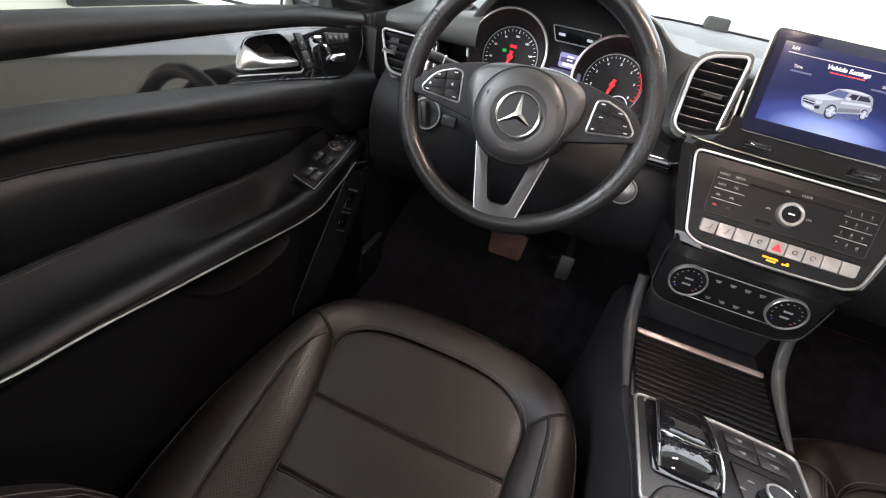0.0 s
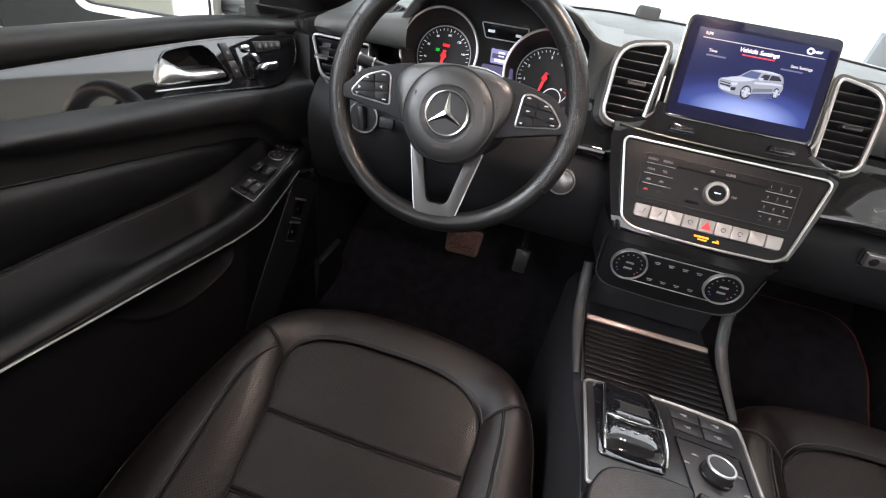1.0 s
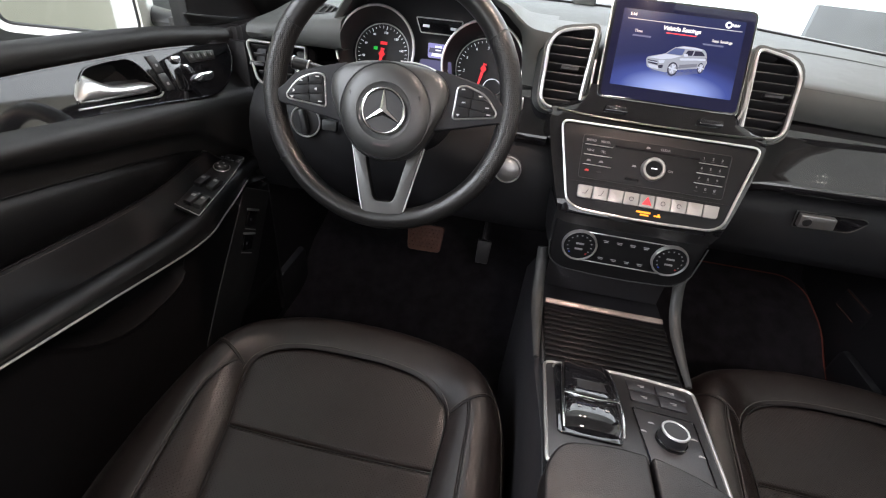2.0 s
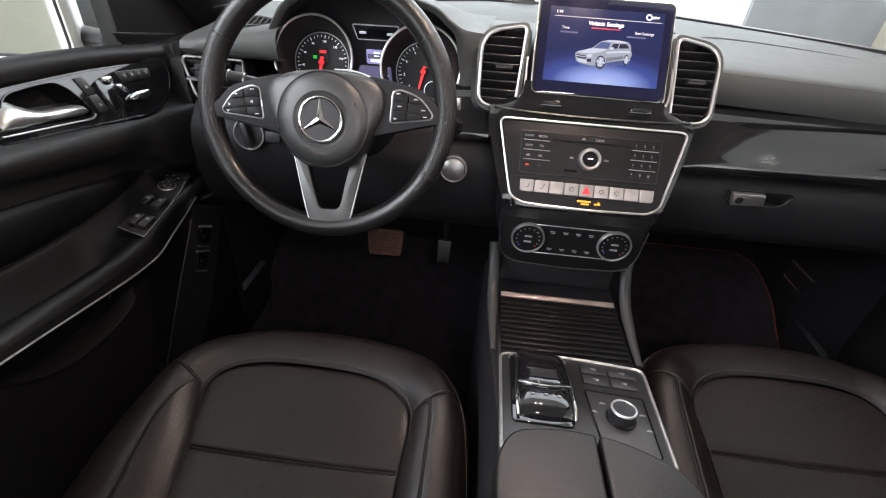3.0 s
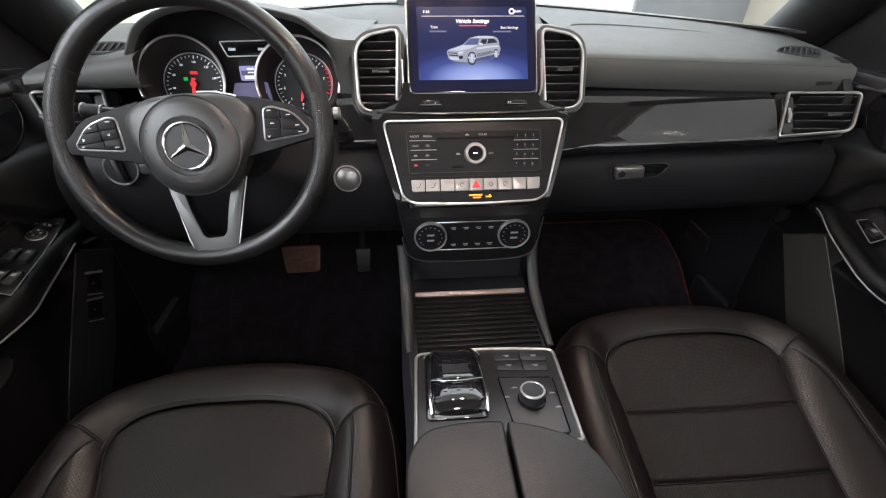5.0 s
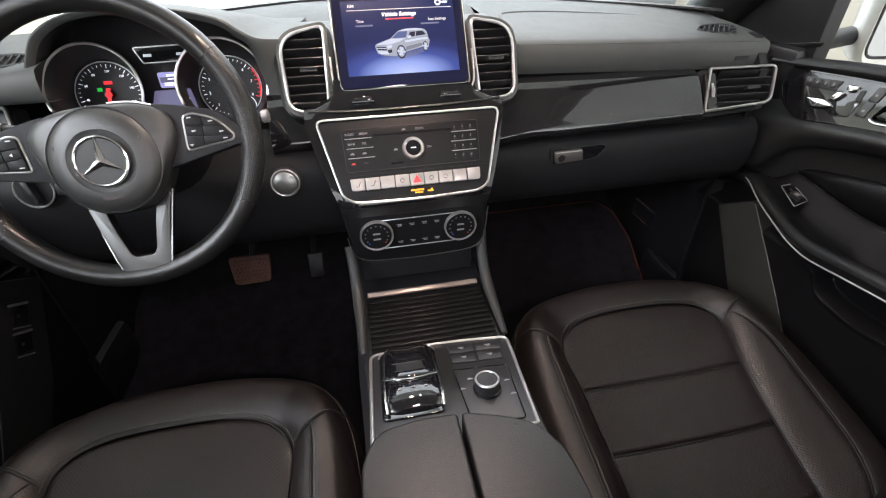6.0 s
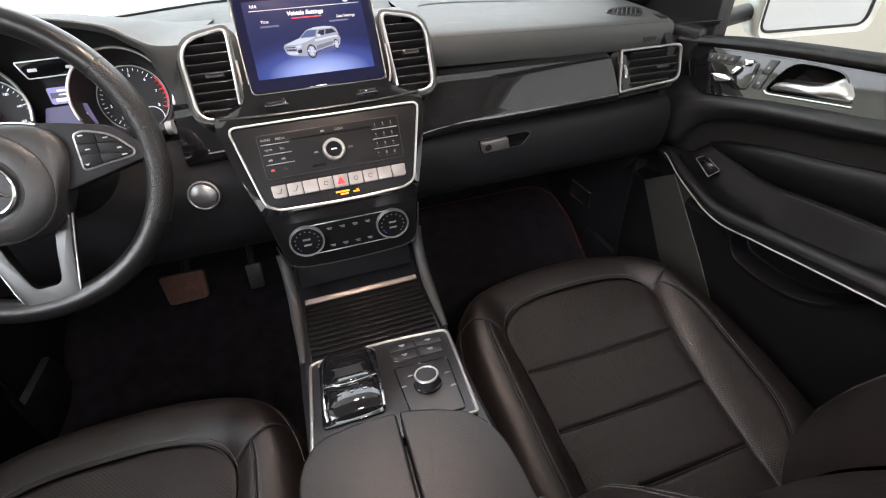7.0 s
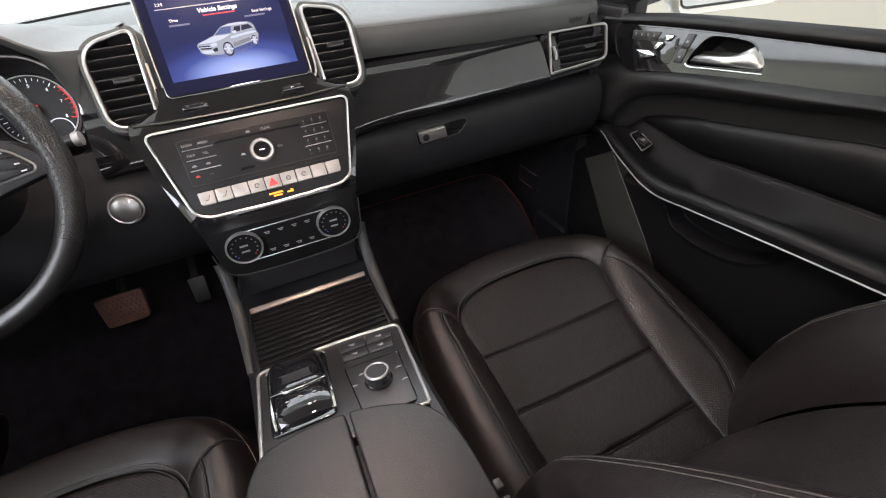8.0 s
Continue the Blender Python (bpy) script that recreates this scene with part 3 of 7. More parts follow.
hubrows = [[(p.x * f, (p.y + 0.01) * f - 0.01, h) for p in HUB] for f, h in ((1.0, -0.012), (1.0, 0.013), (0.99, 0.0175), (0.965, 0.0205))]
for f, r, h in ((0.45, 0.064, 0.0248), (0.85, 0.0635, 0.0270), (1.0, 0.0628, 0.0275), (1.0, 0.0620, 0.0262), (1.0, 0.0612, 0.0270), (1.0, 0.0590, 0.0300), (1.0, 0.052, 0.0335), (1.0, 0.042, 0.0355), (1.0, 0.0375, 0.0358), (1.0, 0.0350, 0.0335), (1.0, 0.001, 0.0335)):
    hubrows.append([(a.x * 0.965 * (1 - f) + b.x * f, ((a.y + 0.01) * 0.965 - 0.01) * (1 - f) + b.y * f, h) for a, b in zip(HUB, hub_ring(r))])
part("airbag_cover", loft(hubrows, True, True, m=W2), HUB_SKIN, wheel, "black soft airbag cover")


# ---- seats ----
def seat(s, cx, dy, dz, label):
    """s: +1 the outer side lies to +x."""
    th = thing("car_seat", (cx, -0.45 + dy, 0.02), label, "car seat", "front seats")

    def W(x, y, z):
        return (cx + s * x, y + dy, z + dz)

    def base(y):
        return 0.292 + 0.25 * (max(y, -0.60) + 0.2) - (0.9 * (y + 0.10) ** 2 if y > -0.10 else 0)

    C0 = [(-0.140, -0.60), (-0.145, -0.42), (-0.147, -0.31), (-0.150, -0.21), (-0.153, -0.140), (-0.122, -0.098), (-0.066, -0.080), (0.014, -0.076),
          (0.094, -0.080), (0.145, -0.098), (0.165, -0.135), (0.150, -0.21), (0.138, -0.31), (0.130, -0.42), (0.122, -0.60)]
    OUT = [(-0.250, -0.60), (-0.255, -0.42), (-0.256, -0.31), (-0.253, -0.20), (-0.234, -0.095), (-0.182, -0.026), (-0.085, 0.002), (0.014, 0.008),
           (0.105, 0.000), (0.190, -0.032), (0.246, -0.100), (0.288, -0.21), (0.304, -0.31), (0.306, -0.42), (0.296, -0.60)]
    N = 6
    c0, out = smooth_line([(x, y, 0) for x, y in C0], N), smooth_line([(x, y, 0) for x, y in OUT], N)
    corner_in, corner_out = 4 * N, 10 * N

    def ring(i, t, side):
        p = c0[i].lerp(out[i], t)
        h = 0.030 * math.sin(math.pi * min(1, t * 1.02) ** 0.9) if side else 0.004 * math.sin(math.pi * t ** 0.8)
        roll = -0.040 * max(0, (t - 0.62) / 0.38) ** 2.2
        return p.x, p.y, base(p.y) + h + roll

    def blend(i):
        """1 on the sides, 0 along the front."""
        a = min(abs(i - corner_in), abs(i - corner_out))
        inside = corner_in <= i <= corner_out
        return max(0.0, 1 - a / 8) if inside else 1.0

    def patch(name, i0, i1, t0, t1, material, label="", skirt=False):
        rows = []
        n = 12
        for i in range(i0, i1 + 1):
            row = []
            for k in range(n + 1):
                f = k / n
                a0, a1 = (t0(i) if callable(t0) else t0), (t1(i) if callable(t1) else t1)
                t = a0 + (a1 - a0) * f
                b = blend(i)
                a, c = ring(i, t, True), ring(i, t, False)
                x, y, z = a[0], a[1], a[2] * b + c[2] * (1 - b)
                edge = min(f, 1 if skirt else 1 - f) * n
                e2 = min(i - i0, i1 - i)
                if i0 == 0:
                    e2 = i1 - i
                if i1 == len(c0) - 1:
                    e2 = i - i0
                z -= 0.0024 * max(0, 1 - edge / 1.1) ** 2 + 0.0024 * max(0, 1 - e2 / 1.1) ** 2
                if name == "front_bolster":
                    # puckered hide beside the corner seams
                    for c, w in ((corner_in + 7, 1.0), (corner_out - 7, 0.5)):
                        z += 0.0022 * w * math.sin((i - c) * 1.05) * math.exp(-((i - c) / 4.5) ** 2) * math.sin(math.pi * min(1, t * 1.15))
                row.append(W(x, y, z))
            if skirt:
                p = out[i]
                q = c0[i].lerp(out[i], 1.03)
                q2 = c0[i].lerp(out[i], 1.02)
                zb = base(p.y) - 0.04
                row += [W(q.x, q.y, zb - 0.02), W(q.x, q.y, zb - 0.05), W(q2.x, q2.y, zb - 0.10), W(p.x * 0.93, p.y - 0.02, zb - 0.15)]
            rows.append(row)
        part(name, loft(rows), material, th, label)

    last = len(c0) - 1
    patch("inner_side_strip", 0, corner_in, 0, 0.34, LEATHER)
    patch("inner_bolster", 0, corner_in, 0.34, 1, LEATHER, skirt=True)
    patch("front_bolster", corner_in, corner_out, 0, 1, LEATHER, skirt=True)
    edge_t = 0.43 if s > 0 else 0.38

    def strip_t(i):
        y = c0[i].y
        return edge_t * (1 - 0.8 * max(0, min(1, (-0.36 - y) / 0.14)) ** 2) * min(1, 0.35 + 0.65 * math.sin(min(1, (i - corner_out) / 6) * math.pi / 2))
    patch("outer_side_strip", corner_out, last, 0, strip_t, LEATHER_PERF, "perforated leather strip")
    patch("outer_bolster", corner_out, last, strip_t, 1, LEATHER, skirt=True)

    # seat insert in panels, front to rear
    def side_x(y, inner):
        pts = c0[:corner_in + 12] if inner else c0[corner_out - 12:]
        pts = sorted(pts, key=lambda p: p.y)
        for a, b in zip(pts, pts[1:]):
            if a.y <= y <= b.y:
                return a.x + (b.x - a.x) * (y - a.y) / max(1e-6, b.y - a.y)
        return pts[-1].x
    cuts = [-0.0765, -0.214, -0.317, -0.420, -0.60]
    for a, b in zip(cuts, cuts[1:]):
        rows, n = [], 26
        for k in range(n + 1):
            f = 0.5 - 0.5 * math.cos(math.pi * k / n)
            y = a + (b - a) * (f ** 1.6 if a == cuts[0] else f)
            x0, x1 = side_x(y, True), side_x(y, False)
            row = []
            for j in range(25):
                g = j / 24
                x = x0 + (x1 - x0) * g
                if a == cuts[0]:
                    front = c0[corner_in + round(g * (corner_out - corner_in))]
                    x, y = front.x + (side_x(b, True) + (side_x(b, False) - side_x(b, True)) * g - front.x) * f, front.y + (b - front.y) * f
                z = base(y) - 0.005 * (1 - (2 * g - 1) ** 2)
                e = min(j, 24 - j)
                d = min(f, 1 - f) * abs(b - a)
                deep = 0.0020 if a == cuts[0] and k < n / 2 else 0.0060
                z += 0.0016 * math.sin(math.pi * f) - 0.0020 * max(0, 1 - e / 1.1) ** 2 - deep * math.exp(-(d / 0.0026) ** 2)
                row.append(W(x, y, z))
            rows.append(row)
        part("insert_panel", loft(rows), LEATHER_PERF, th, "perforated leather panel")

    # stitching along the seams
    for b in cuts[1:4]:
        x0, x1 = side_x(b, True), side_x(b, False)
        part("panel_seam", tube([W(x0 + (x1 - x0) * g / 20, b, base(b) - 0.005 * (1 - (g / 10 - 1) ** 2) - 0.0046) for g in range(21)], 0.0014, sides=6), SEAM_BLACK, th)
    def run(curve, r=0.0009):
        return tube([W(*p) for p in curve], r, sides=5)
    part("seam_piping", run([(p.x * 0.992, p.y - 0.002, base(p.y) + 0.0002) for p in c0], 0.0013), SEAM_BLACK, th)
    stitch = []
    for i in range(2, last - 1):
        t = 0.045
        p = c0[i].lerp(out[i], t)
        stitch.append((p.x, p.y, base(p.y) + 0.0036))
    part("stitching", run(stitch, 0.0008), STITCH, th, "grey stitched thread")

    def ring_at(i, t):
        b = blend(i)
        a, c = ring(i, t, True), ring(i, t, False)
        return a[0], a[1], a[2] * b + c[2] * (1 - b)

    def seam(pts, off):
        part("seam_piping", run([(x, y, z - 0.0006) for x, y, z in pts], 0.0013), SEAM_BLACK, th)
        part("stitching", run([(x + off[0], y + off[1], z + 0.0004) for x, y, z in pts], 0.0007), STITCH, th, "grey stitched thread")
    seam([ring_at(i, 0.34) for i in range(0, corner_in + 1)], (-0.004, 0))
    seam([ring_at(i, strip_t(i)) for i in range(corner_out, last + 1)], (0.004, 0))
    part("edge_welt", run([(x, y, z + 0.0006) for x, y, z in [ring_at(i, 0.93) for i in range(0, last + 1)]], 0.0008), STITCH, th, "stitched outer welt")
    seam([ring_at(corner_in, k / 14) for k in range(1, 14)], (0.002, 0.003))
    seam([ring_at(corner_out, k / 14) for k in range(1, 14)], (-0.002, 0.003))
    # seat box and backrest
    part("seat_base", rbox(0.44, 0.46, 0.14, 0.02, m=Matrix.Translation(W(0.0, -0.32, 0.085))), PLASTIC, th)

    spine = smooth_line([(0, -0.498, 0.19), (0, -0.513, 0.30), (0, -0.558, 0.40), (0, -0.610, 0.48), (0, -0.672, 0.56), (0, -0.742, 0.64), (0, -0.820, 0.72), (0, -0.900, 0.80)], 8)

    def B(x, up, fwd):
        """Backrest frame: up along the curved back, fwd out of it."""
        q = max(0, min(0.999, up / 0.70)) * (len(spine) - 2)
        i = int(q)
        p = spine[i].lerp(spine[i + 1], q - i)
        t = (spine[min(i + 4, len(spine) - 1)] - spine[max(i - 3, 0)]).normalized()
        p = p + Vector((0, t.z, -t.y)) * fwd
        return W(x, p.y, p.z)

    def back(x0, x1, f, n=18, m=40):
        rows = []
        for i in range(m + 1):
            u = 0.70 * i / m
            taper = 1 - 0.22 * (u / 0.70) ** 2
            row = []
            for k in range(n + 1):
                g = k / n
                x = (x0 + (x1 - x0) * g) * taper
                row.append(B(x, u, f(g, u / 0.70)))
            rows.append(row)
        return loft(rows)

    def rim_down(g, i):
        return 0.006 * max(0, 1 - min(g, 1 - g) * 14 / 1.2) ** 2

    def bol(g, v):
        swell = 0.052 + 0.040 * min(1, v / 0.28) ** 0.8 - 0.02 * max(0, v - 0.6)
        across = math.sin(math.pi * min(1, 0.03 + g * 0.82)) ** 0.75
        return swell * across - 0.085 * max(0, (g - 0.70) / 0.30) ** 2 - rim_down(g, v)

    part("back_panel", back(-0.125, 0.125, lambda g, v: 0.012 * math.sin(math.pi * g) + 0.01 * math.sin(math.pi * v) - rim_down(g, v)), LEATHER, th)
    for side in (-1, 1):
        part("back_bolster", back(side * 0.125, side * 0.275, bol), LEATHER, th)
        for g0 in (0.50, 0.56):
            part("bolster_stitching", tube([B(side * (0.125 + 0.15 * g0) * (1 - 0.22 * (u / 14) ** 2), 0.05 * u, bol(g0, u / 14) + 0.0006) for u in range(15)], 0.0006, sides=5), STITCH, th, "grey stitched thread")
    part("back_shell", thick(back(-0.262, 0.262, lambda g, v: -0.07 + 0.03 * abs(2 * g - 1) ** 3), 0.01), PLASTIC, th)
    return th


seat(1, 0.385, 0.0, 0.0, "black perforated leather passenger seat with stitched panels")
seat(-1, -0.378, -0.104, 0.013, "black perforated leather driver seat, set further back")


# ---- centre console ----
console = thing("centre_console", (0, -0.3, 0), "black centre console tunnel with grey side rails", "centre console")
part("tunnel", loft([[(-w, y, 0.0), (-w, y, z - 0.03), (-w + 0.012, y, z - 0.004), (-w + 0.03, y, z), (w - 0.03, y, z), (w - 0.012, y, z - 0.004), (w, y, z - 0.03), (w, y, 0.0)]
                     for y, z, w in ((-0.72, 0.425, 0.118), (-0.40, 0.425, 0.118), (-0.30, 0.415, 0.116), (-0.18, 0.392, 0.122), (0.0, 0.388, 0.124), (0.12, 0.388, 0.124))], cap=True), PLASTIC, console)
for s in (-1, 1):
    rail = smooth_line([(s * 0.110, -0.165, 0.401), (s * 0.1115, -0.10, 0.405), (s * 0.113, -0.04, 0.418), (s * 0.115, 0.0, 0.452), (s * 0.117, 0.015, 0.480)], 6)
    part("side_rail", tube(rail, [0.0045 + 0.0050 * min(1, k / 9) for k in range(len(rail))], sides=10, flat=0.7), RAIL_GREY, console, "satin grey side rail")
K = Matrix.Translation((0, -0.19, 0.41)) @ Matrix.Rotation(-0.17, 4, "X")
PANEL = rounded([(-0.100, 0.014), (0.003, 0.0215), (0.107, 0.010), (0.092, -0.160), (-0.104, -0.160)], [0.012, 0.05, 0.012, 0.004, 0.004])
part("control_panel", prism(PANEL, 0.02, 0.002, m=at(K, 0, 0, 0)), SATIN_BLACK, console, "satin black control panel")
part("panel_chrome", tube(PANEL, 0.0024, True, 8, m=at(K, 0, 0, 0.0)), RING_SILVER, console, "chrome outline")

arm = thing("armrest_box", (0, -0.5, 0.43), "black leather armrest box with a split lid", "armrest")
for pts, r in (([(-0.116, -0.70), (-0.006, -0.70), (-0.0045, -0.338), (-0.045, -0.3355), (-0.095, -0.343), (-0.114, -0.375)], [0.005, 0.005, 0.006, 0.05, 0.03, 0.03]),
               ([(-0.0005, -0.338), (-0.002, -0.70), (0.104, -0.70), (0.102, -0.44), (0.098, -0.40), (0.078, -0.366), (0.035, -0.347)], [0.006, 0.005, 0.005, 0.05, 0.03, 0.03, 0.05])):
    lid = prism(rounded(pts, r), 0.035, 0.011, seg=4, m=Matrix.Translation((0, 0, 0.471)))
    part("lid", lid, LID_LEATHER, arm, "black leather lid half")
part("box", prism(rounded([(-0.112, -0.70), (0.10, -0.70), (0.098, -0.42), (0.075, -0.37), (-0.09, -0.347), (-0.112, -0.38)], 0.02), 0.06, 0.004, m=Matrix.Translation((0, 0, 0.437))), PLASTIC, arm)



# ---- finer helpers ----
def holed(outer, holes, depth, m=None):
    """A plate with holes, its front at z = 0."""
    bm = bmesh.new()
    edges = []
    for loop in (outer, *holes):
        vs = [bm.verts.new((p[0], p[1], 0)) for p in loop]
        edges += [bm.edges.new((vs[i], vs[(i + 1) % len(vs)])) for i in range(len(vs))]
    bmesh.ops.triangle_fill(bm, use_beauty=True, edges=edges)
    faces = bm.faces[:]
    bmesh.ops.recalc_face_normals(bm, faces=faces)
    if faces and faces[0].normal.z < 0:
        bmesh.ops.reverse_faces(bm, faces=faces)
    ext = bmesh.ops.extrude_face_region(bm, geom=faces)
    down = [v for v in ext["geom"] if isinstance(v, bmesh.types.BMVert)]
    bmesh.ops.translate(bm, verts=down, vec=(0, 0, -depth))
    return moved(bm, m) if m else bm


def bar(M, x, y, w, h, z=0.0, d=0.0006):
    return rbox(w, h, d, 0, m=at(M, x, y, z))


def shrink(outline, d):
    """The outline drawn in by d."""
    n = len(outline)
    pts = [Vector((p[0], p[1])) for p in outline]
    area = sum(pts[i - 1].x * pts[i].y - pts[i].x * pts[i - 1].y for i in range(n))
    sgn = 1 if area > 0 else -1
    out = []
    for i in range(n):
        t = pts[(i + 1) % n] - pts[i - 1]
        t.normalize()
        out.append(pts[i] + Vector((-t.y, t.x)) * d * sgn)
    return out


def trimmed(outline, p, n):
    """What is left of a convex outline on the side of the line through p towards which n points."""
    p, n, out = Vector(p), Vector(n), []
    pts = [Vector(q[:2]) for q in outline]
    for a, b in zip(pts, pts[1:] + pts[:1]):
        da, db = (a - p).dot(n), (b - p).dot(n)
        if da >= 0:
            out.append(a)
        if da * db < 0:
            out.append(a + (b - a) * (da / (da - db)))
    return out


# ---- audio unit ----
part("keypad", prism(rounded([(-0.104, 0.0375), (0.104, 0.0375), (0.1015, -0.0255), (-0.1015, -0.0255)], 0.004), 0.004, 0.001, m=at(HU, 0, 0, 0.0015)), PANEL_BLACK, audio, "matt black keypad")
part("disc_slot", bar(HU, 0.002, 0.0262, 0.118, 0.0026, 0.0016), PIANO, audio)
for k in range(3):
    part("key_line", rbox(0.040, 0.0011, 0.0012, 0.0003, 1, m=at(HU, -0.0800 + 0.001 * k, 0.0235 - 0.0145 * k, 0.0022)), CHROME, audio)
    part("key_line", rbox(0.039, 0.0011, 0.0012, 0.0003, 1, m=at(HU, 0.0805 - 0.001 * k, 0.0215 - 0.0145 * k, 0.0022)), CHROME, audio)
for text, x, y in (("RADIO", -0.092, 0.0300), ("MEDIA", -0.0715, 0.0300), ("NAVI", -0.091, 0.0155), ("TEL", -0.072, 0.0155), ("CLEAR", 0.013, 0.0312), ("ON", 0.025, 0.0022)):
    lettering("key_lettering", text, 0.0045, at(HU, x, y, 0.0018), PRINT, audio)
for k in range(9):
    lettering("key_lettering", str(k + 1), 0.0050, at(HU, 0.0670 + 0.0125 * (k % 3) - 0.001 * (k // 3), 0.0288 - 0.0146 * (k // 3), 0.0018), PRINT, audio)
for k, ch in enumerate(("*", "0", "#")):
    lettering("key_lettering", ch, 0.0055, at(HU, 0.0640 + 0.0125 * k, -0.0148, 0.0018), PRINT, audio)
for x, y, material in ((-0.091, 0.0008, PRINT), (-0.073, 0.0008, PRINT), (-0.091, -0.0138, RED_PRINT), (-0.073, -0.0138, PLASTIC), (-0.026, 0.0022, PRINT), (-0.011, 0.0312, PRINT)):
    part("key_symbol", prism(rounded([(-0.0034, -0.0012), (0.0034, -0.0012), (0.0018, 0.0016), (-0.0018, 0.0016)], 0.0006), 0.0004, m=at(HU, x, y, 0.0019)), material, audio)
for k in range(12):
    part("key_caption", bar(HU, 0.0672 + 0.0125 * (k % 3) - 0.001 * (k // 3), 0.0250 - 0.0146 * (k // 3), 0.0045, 0.0009, 0.0018), RAIL_GREY, audio)
part("panel_joint", bar(HU, 0.001, -0.0312, 0.222, 0.0007, 0.0012), SEAM_BLACK, audio)
part("keypad_edge", tube(rounded([(-0.104, 0.0375), (0.104, 0.0375), (0.1015, -0.0255), (-0.1015, -0.0255)], 0.004), 0.0005, True, 5, m=at(HU, 0, 0, 0.0015)), RAIL_GREY, audio)
part("card_slot", prism(rounded([(-0.010, -0.0016), (0.010, -0.0016), (0.009, 0.0016), (-0.009, 0.0016)], 0.001), 0.0006, m=at(HU, -0.026, -0.0175, 0.0019)), PIANO, audio)
knob = part("volume_knob", lathe([(0.0112, 0.0), (0.0112, 0.007), (0.0106, 0.0078), (0.0, 0.0078)], m=at(HU, 0, 0.0015, 0.001), caps=False), PIANO, audio, "gloss black knob")
part("knob_ring", lathe([(0.0112, 0.006), (0.0120, 0.0082), (0.0150, 0.0086), (0.0166, 0.0065), (0.0168, 0.001)], m=at(HU, 0, 0.0015, 0.001), caps=False), RING_SILVER, knob, "knurled chrome ring")
part("knob_mark", bar(HU, 0, 0.0015, 0.008, 0.0016, 0.0092), LIT_WHITE, knob)
KEYW = 0.0221
for k in range(9):
    x = -0.0885 + KEYW * k
    tilt = 0.0008 if k in (0, 8) else 0
    r = [0.004 if k == 0 else 0.0012, 0.004 if k == 8 else 0.0012, 0.0012, 0.0012]
    key = prism(rounded([(-KEYW / 2 + 0.0006 + tilt, -0.0095), (KEYW / 2 - 0.0006 - tilt, -0.0095), (KEYW / 2 - 0.0006, 0.0085), (-KEYW / 2 + 0.0006, 0.0085)], r, 3), 0.007, 0.0012, m=at(HU, x, -0.0450, 0.0062))
    key_ob = part("silver_key", key, KEY_SILVER, audio, "silver painted key")
    if k == 4:
        tri = [(-0.0068, -0.0052), (0.0068, -0.0052), (0.0, 0.0066)]
        part("hazard_triangle", prism(rounded(tri, 0.001, 2), 0.0008, m=at(HU, x, -0.0455, 0.0067)), LIT_RED, key_ob, "red warning triangle")
    elif k in (0, 1):
        part("key_symbol", tube([(-0.003, -0.003, 0), (0.001, -0.003, 0), (0.004, 0.004, 0)], 0.0005, sides=5, m=at(HU, x, -0.0455, 0.0064)), PLASTIC, key_ob)
    elif k in (3, 5, 6):
        part("key_symbol", tube([(0.003 * math.cos(a), 0.003 * math.sin(a), 0) for a in (0, 0.9, 1.8, 2.7, 3.6, 4.5, 5.4)], 0.0005, k == 5, 5, m=at(HU, x, -0.0455, 0.0064)), PLASTIC, key_ob)
part("airbag_lamp", join(bar(HU, -0.001, -0.0612, 0.020, 0.0026, 0.0012), bar(HU, 0.001, -0.0650, 0.012, 0.0022, 0.0012), bar(HU, 0.019, -0.0640, 0.009, 0.0022, 0.0012), bar(HU, 0.021, -0.0622, 0.003, 0.003, 0.0012)), LIT_AMBER, audio, "amber lit warning lettering")

# metal line for the reflection on the lip, and tabs between screen and audio panel
part("stack_lip_sheen", tube(smooth_line([(-0.146, 0.047, 0.7052), (-0.09, 0.041, 0.7035), (0.0, 0.0385, 0.7030), (0.09, 0.041, 0.7035), (0.148, 0.047, 0.7052)], 8), 0.0026, sides=8, flat=0.6), SPOKE_GREY, stack, "grey metal line drawn for the reflection on the gloss lip")
TAB = plane_of((0, 0.047, 0.7165), 25)
for x in (-0.063, 0.070):
    tab = part("vent_switch", prism(rounded([(-0.017, -0.004), (0.017, -0.004), (0.015, 0.0045), (-0.015, 0.0045)], 0.002), 0.004, 0.001, m=at(TAB, x, 0, 0.004)), PIANO, stack)
    part("knurl", join(*[rbox(0.0015, 0.0036, 0.0014, 0.0004, 1, m=at(TAB, x - 0.011 + 0.0028 * k, 0.0006, 0.0044)) for k in range(9)]), RAIL_GREY, tab, "ribbed chrome strip")

# ---- climate panel ----
CL = plane_of((0.001, -0.020, 0.518), 0)
climate = thing("climate_panel", CL @ Vector((0, -0.05, 0)), "black climate panel with two chrome-ringed temperature dials", "climate control")
part("panel", prism(rounded([(-0.116, 0.052), (0.116, 0.052), (0.110, -0.034), (0.085, -0.050), (0, -0.0535), (-0.085, -0.050), (-0.110, -0.034)], [0.01, 0.01, 0.02, 0.02, 0.08, 0.02, 0.02]), 0.012, 0.003, m=CL), PANEL_BLACK, climate)
part("panel_edge", tube(smooth_line([(0.117, 0.030, -0.001), (0.110, -0.030, 0), (0.090, -0.0475, 0), (0.045, -0.0520, 0), (0, -0.0532, 0), (-0.045, -0.0520, 0), (-0.090, -0.0475, 0), (-0.110, -0.030, 0), (-0.116, 0.0, -0.001)], 6), 0.0013, sides=6, m=CL), RAIL_GREY, climate)
for y in (0.0262, -0.0270):
    part("chrome_line", rbox(0.122, 0.0014, 0.002, 0.0005, 1, m=at(CL, 0, y, 0.001)), CHROME, climate)
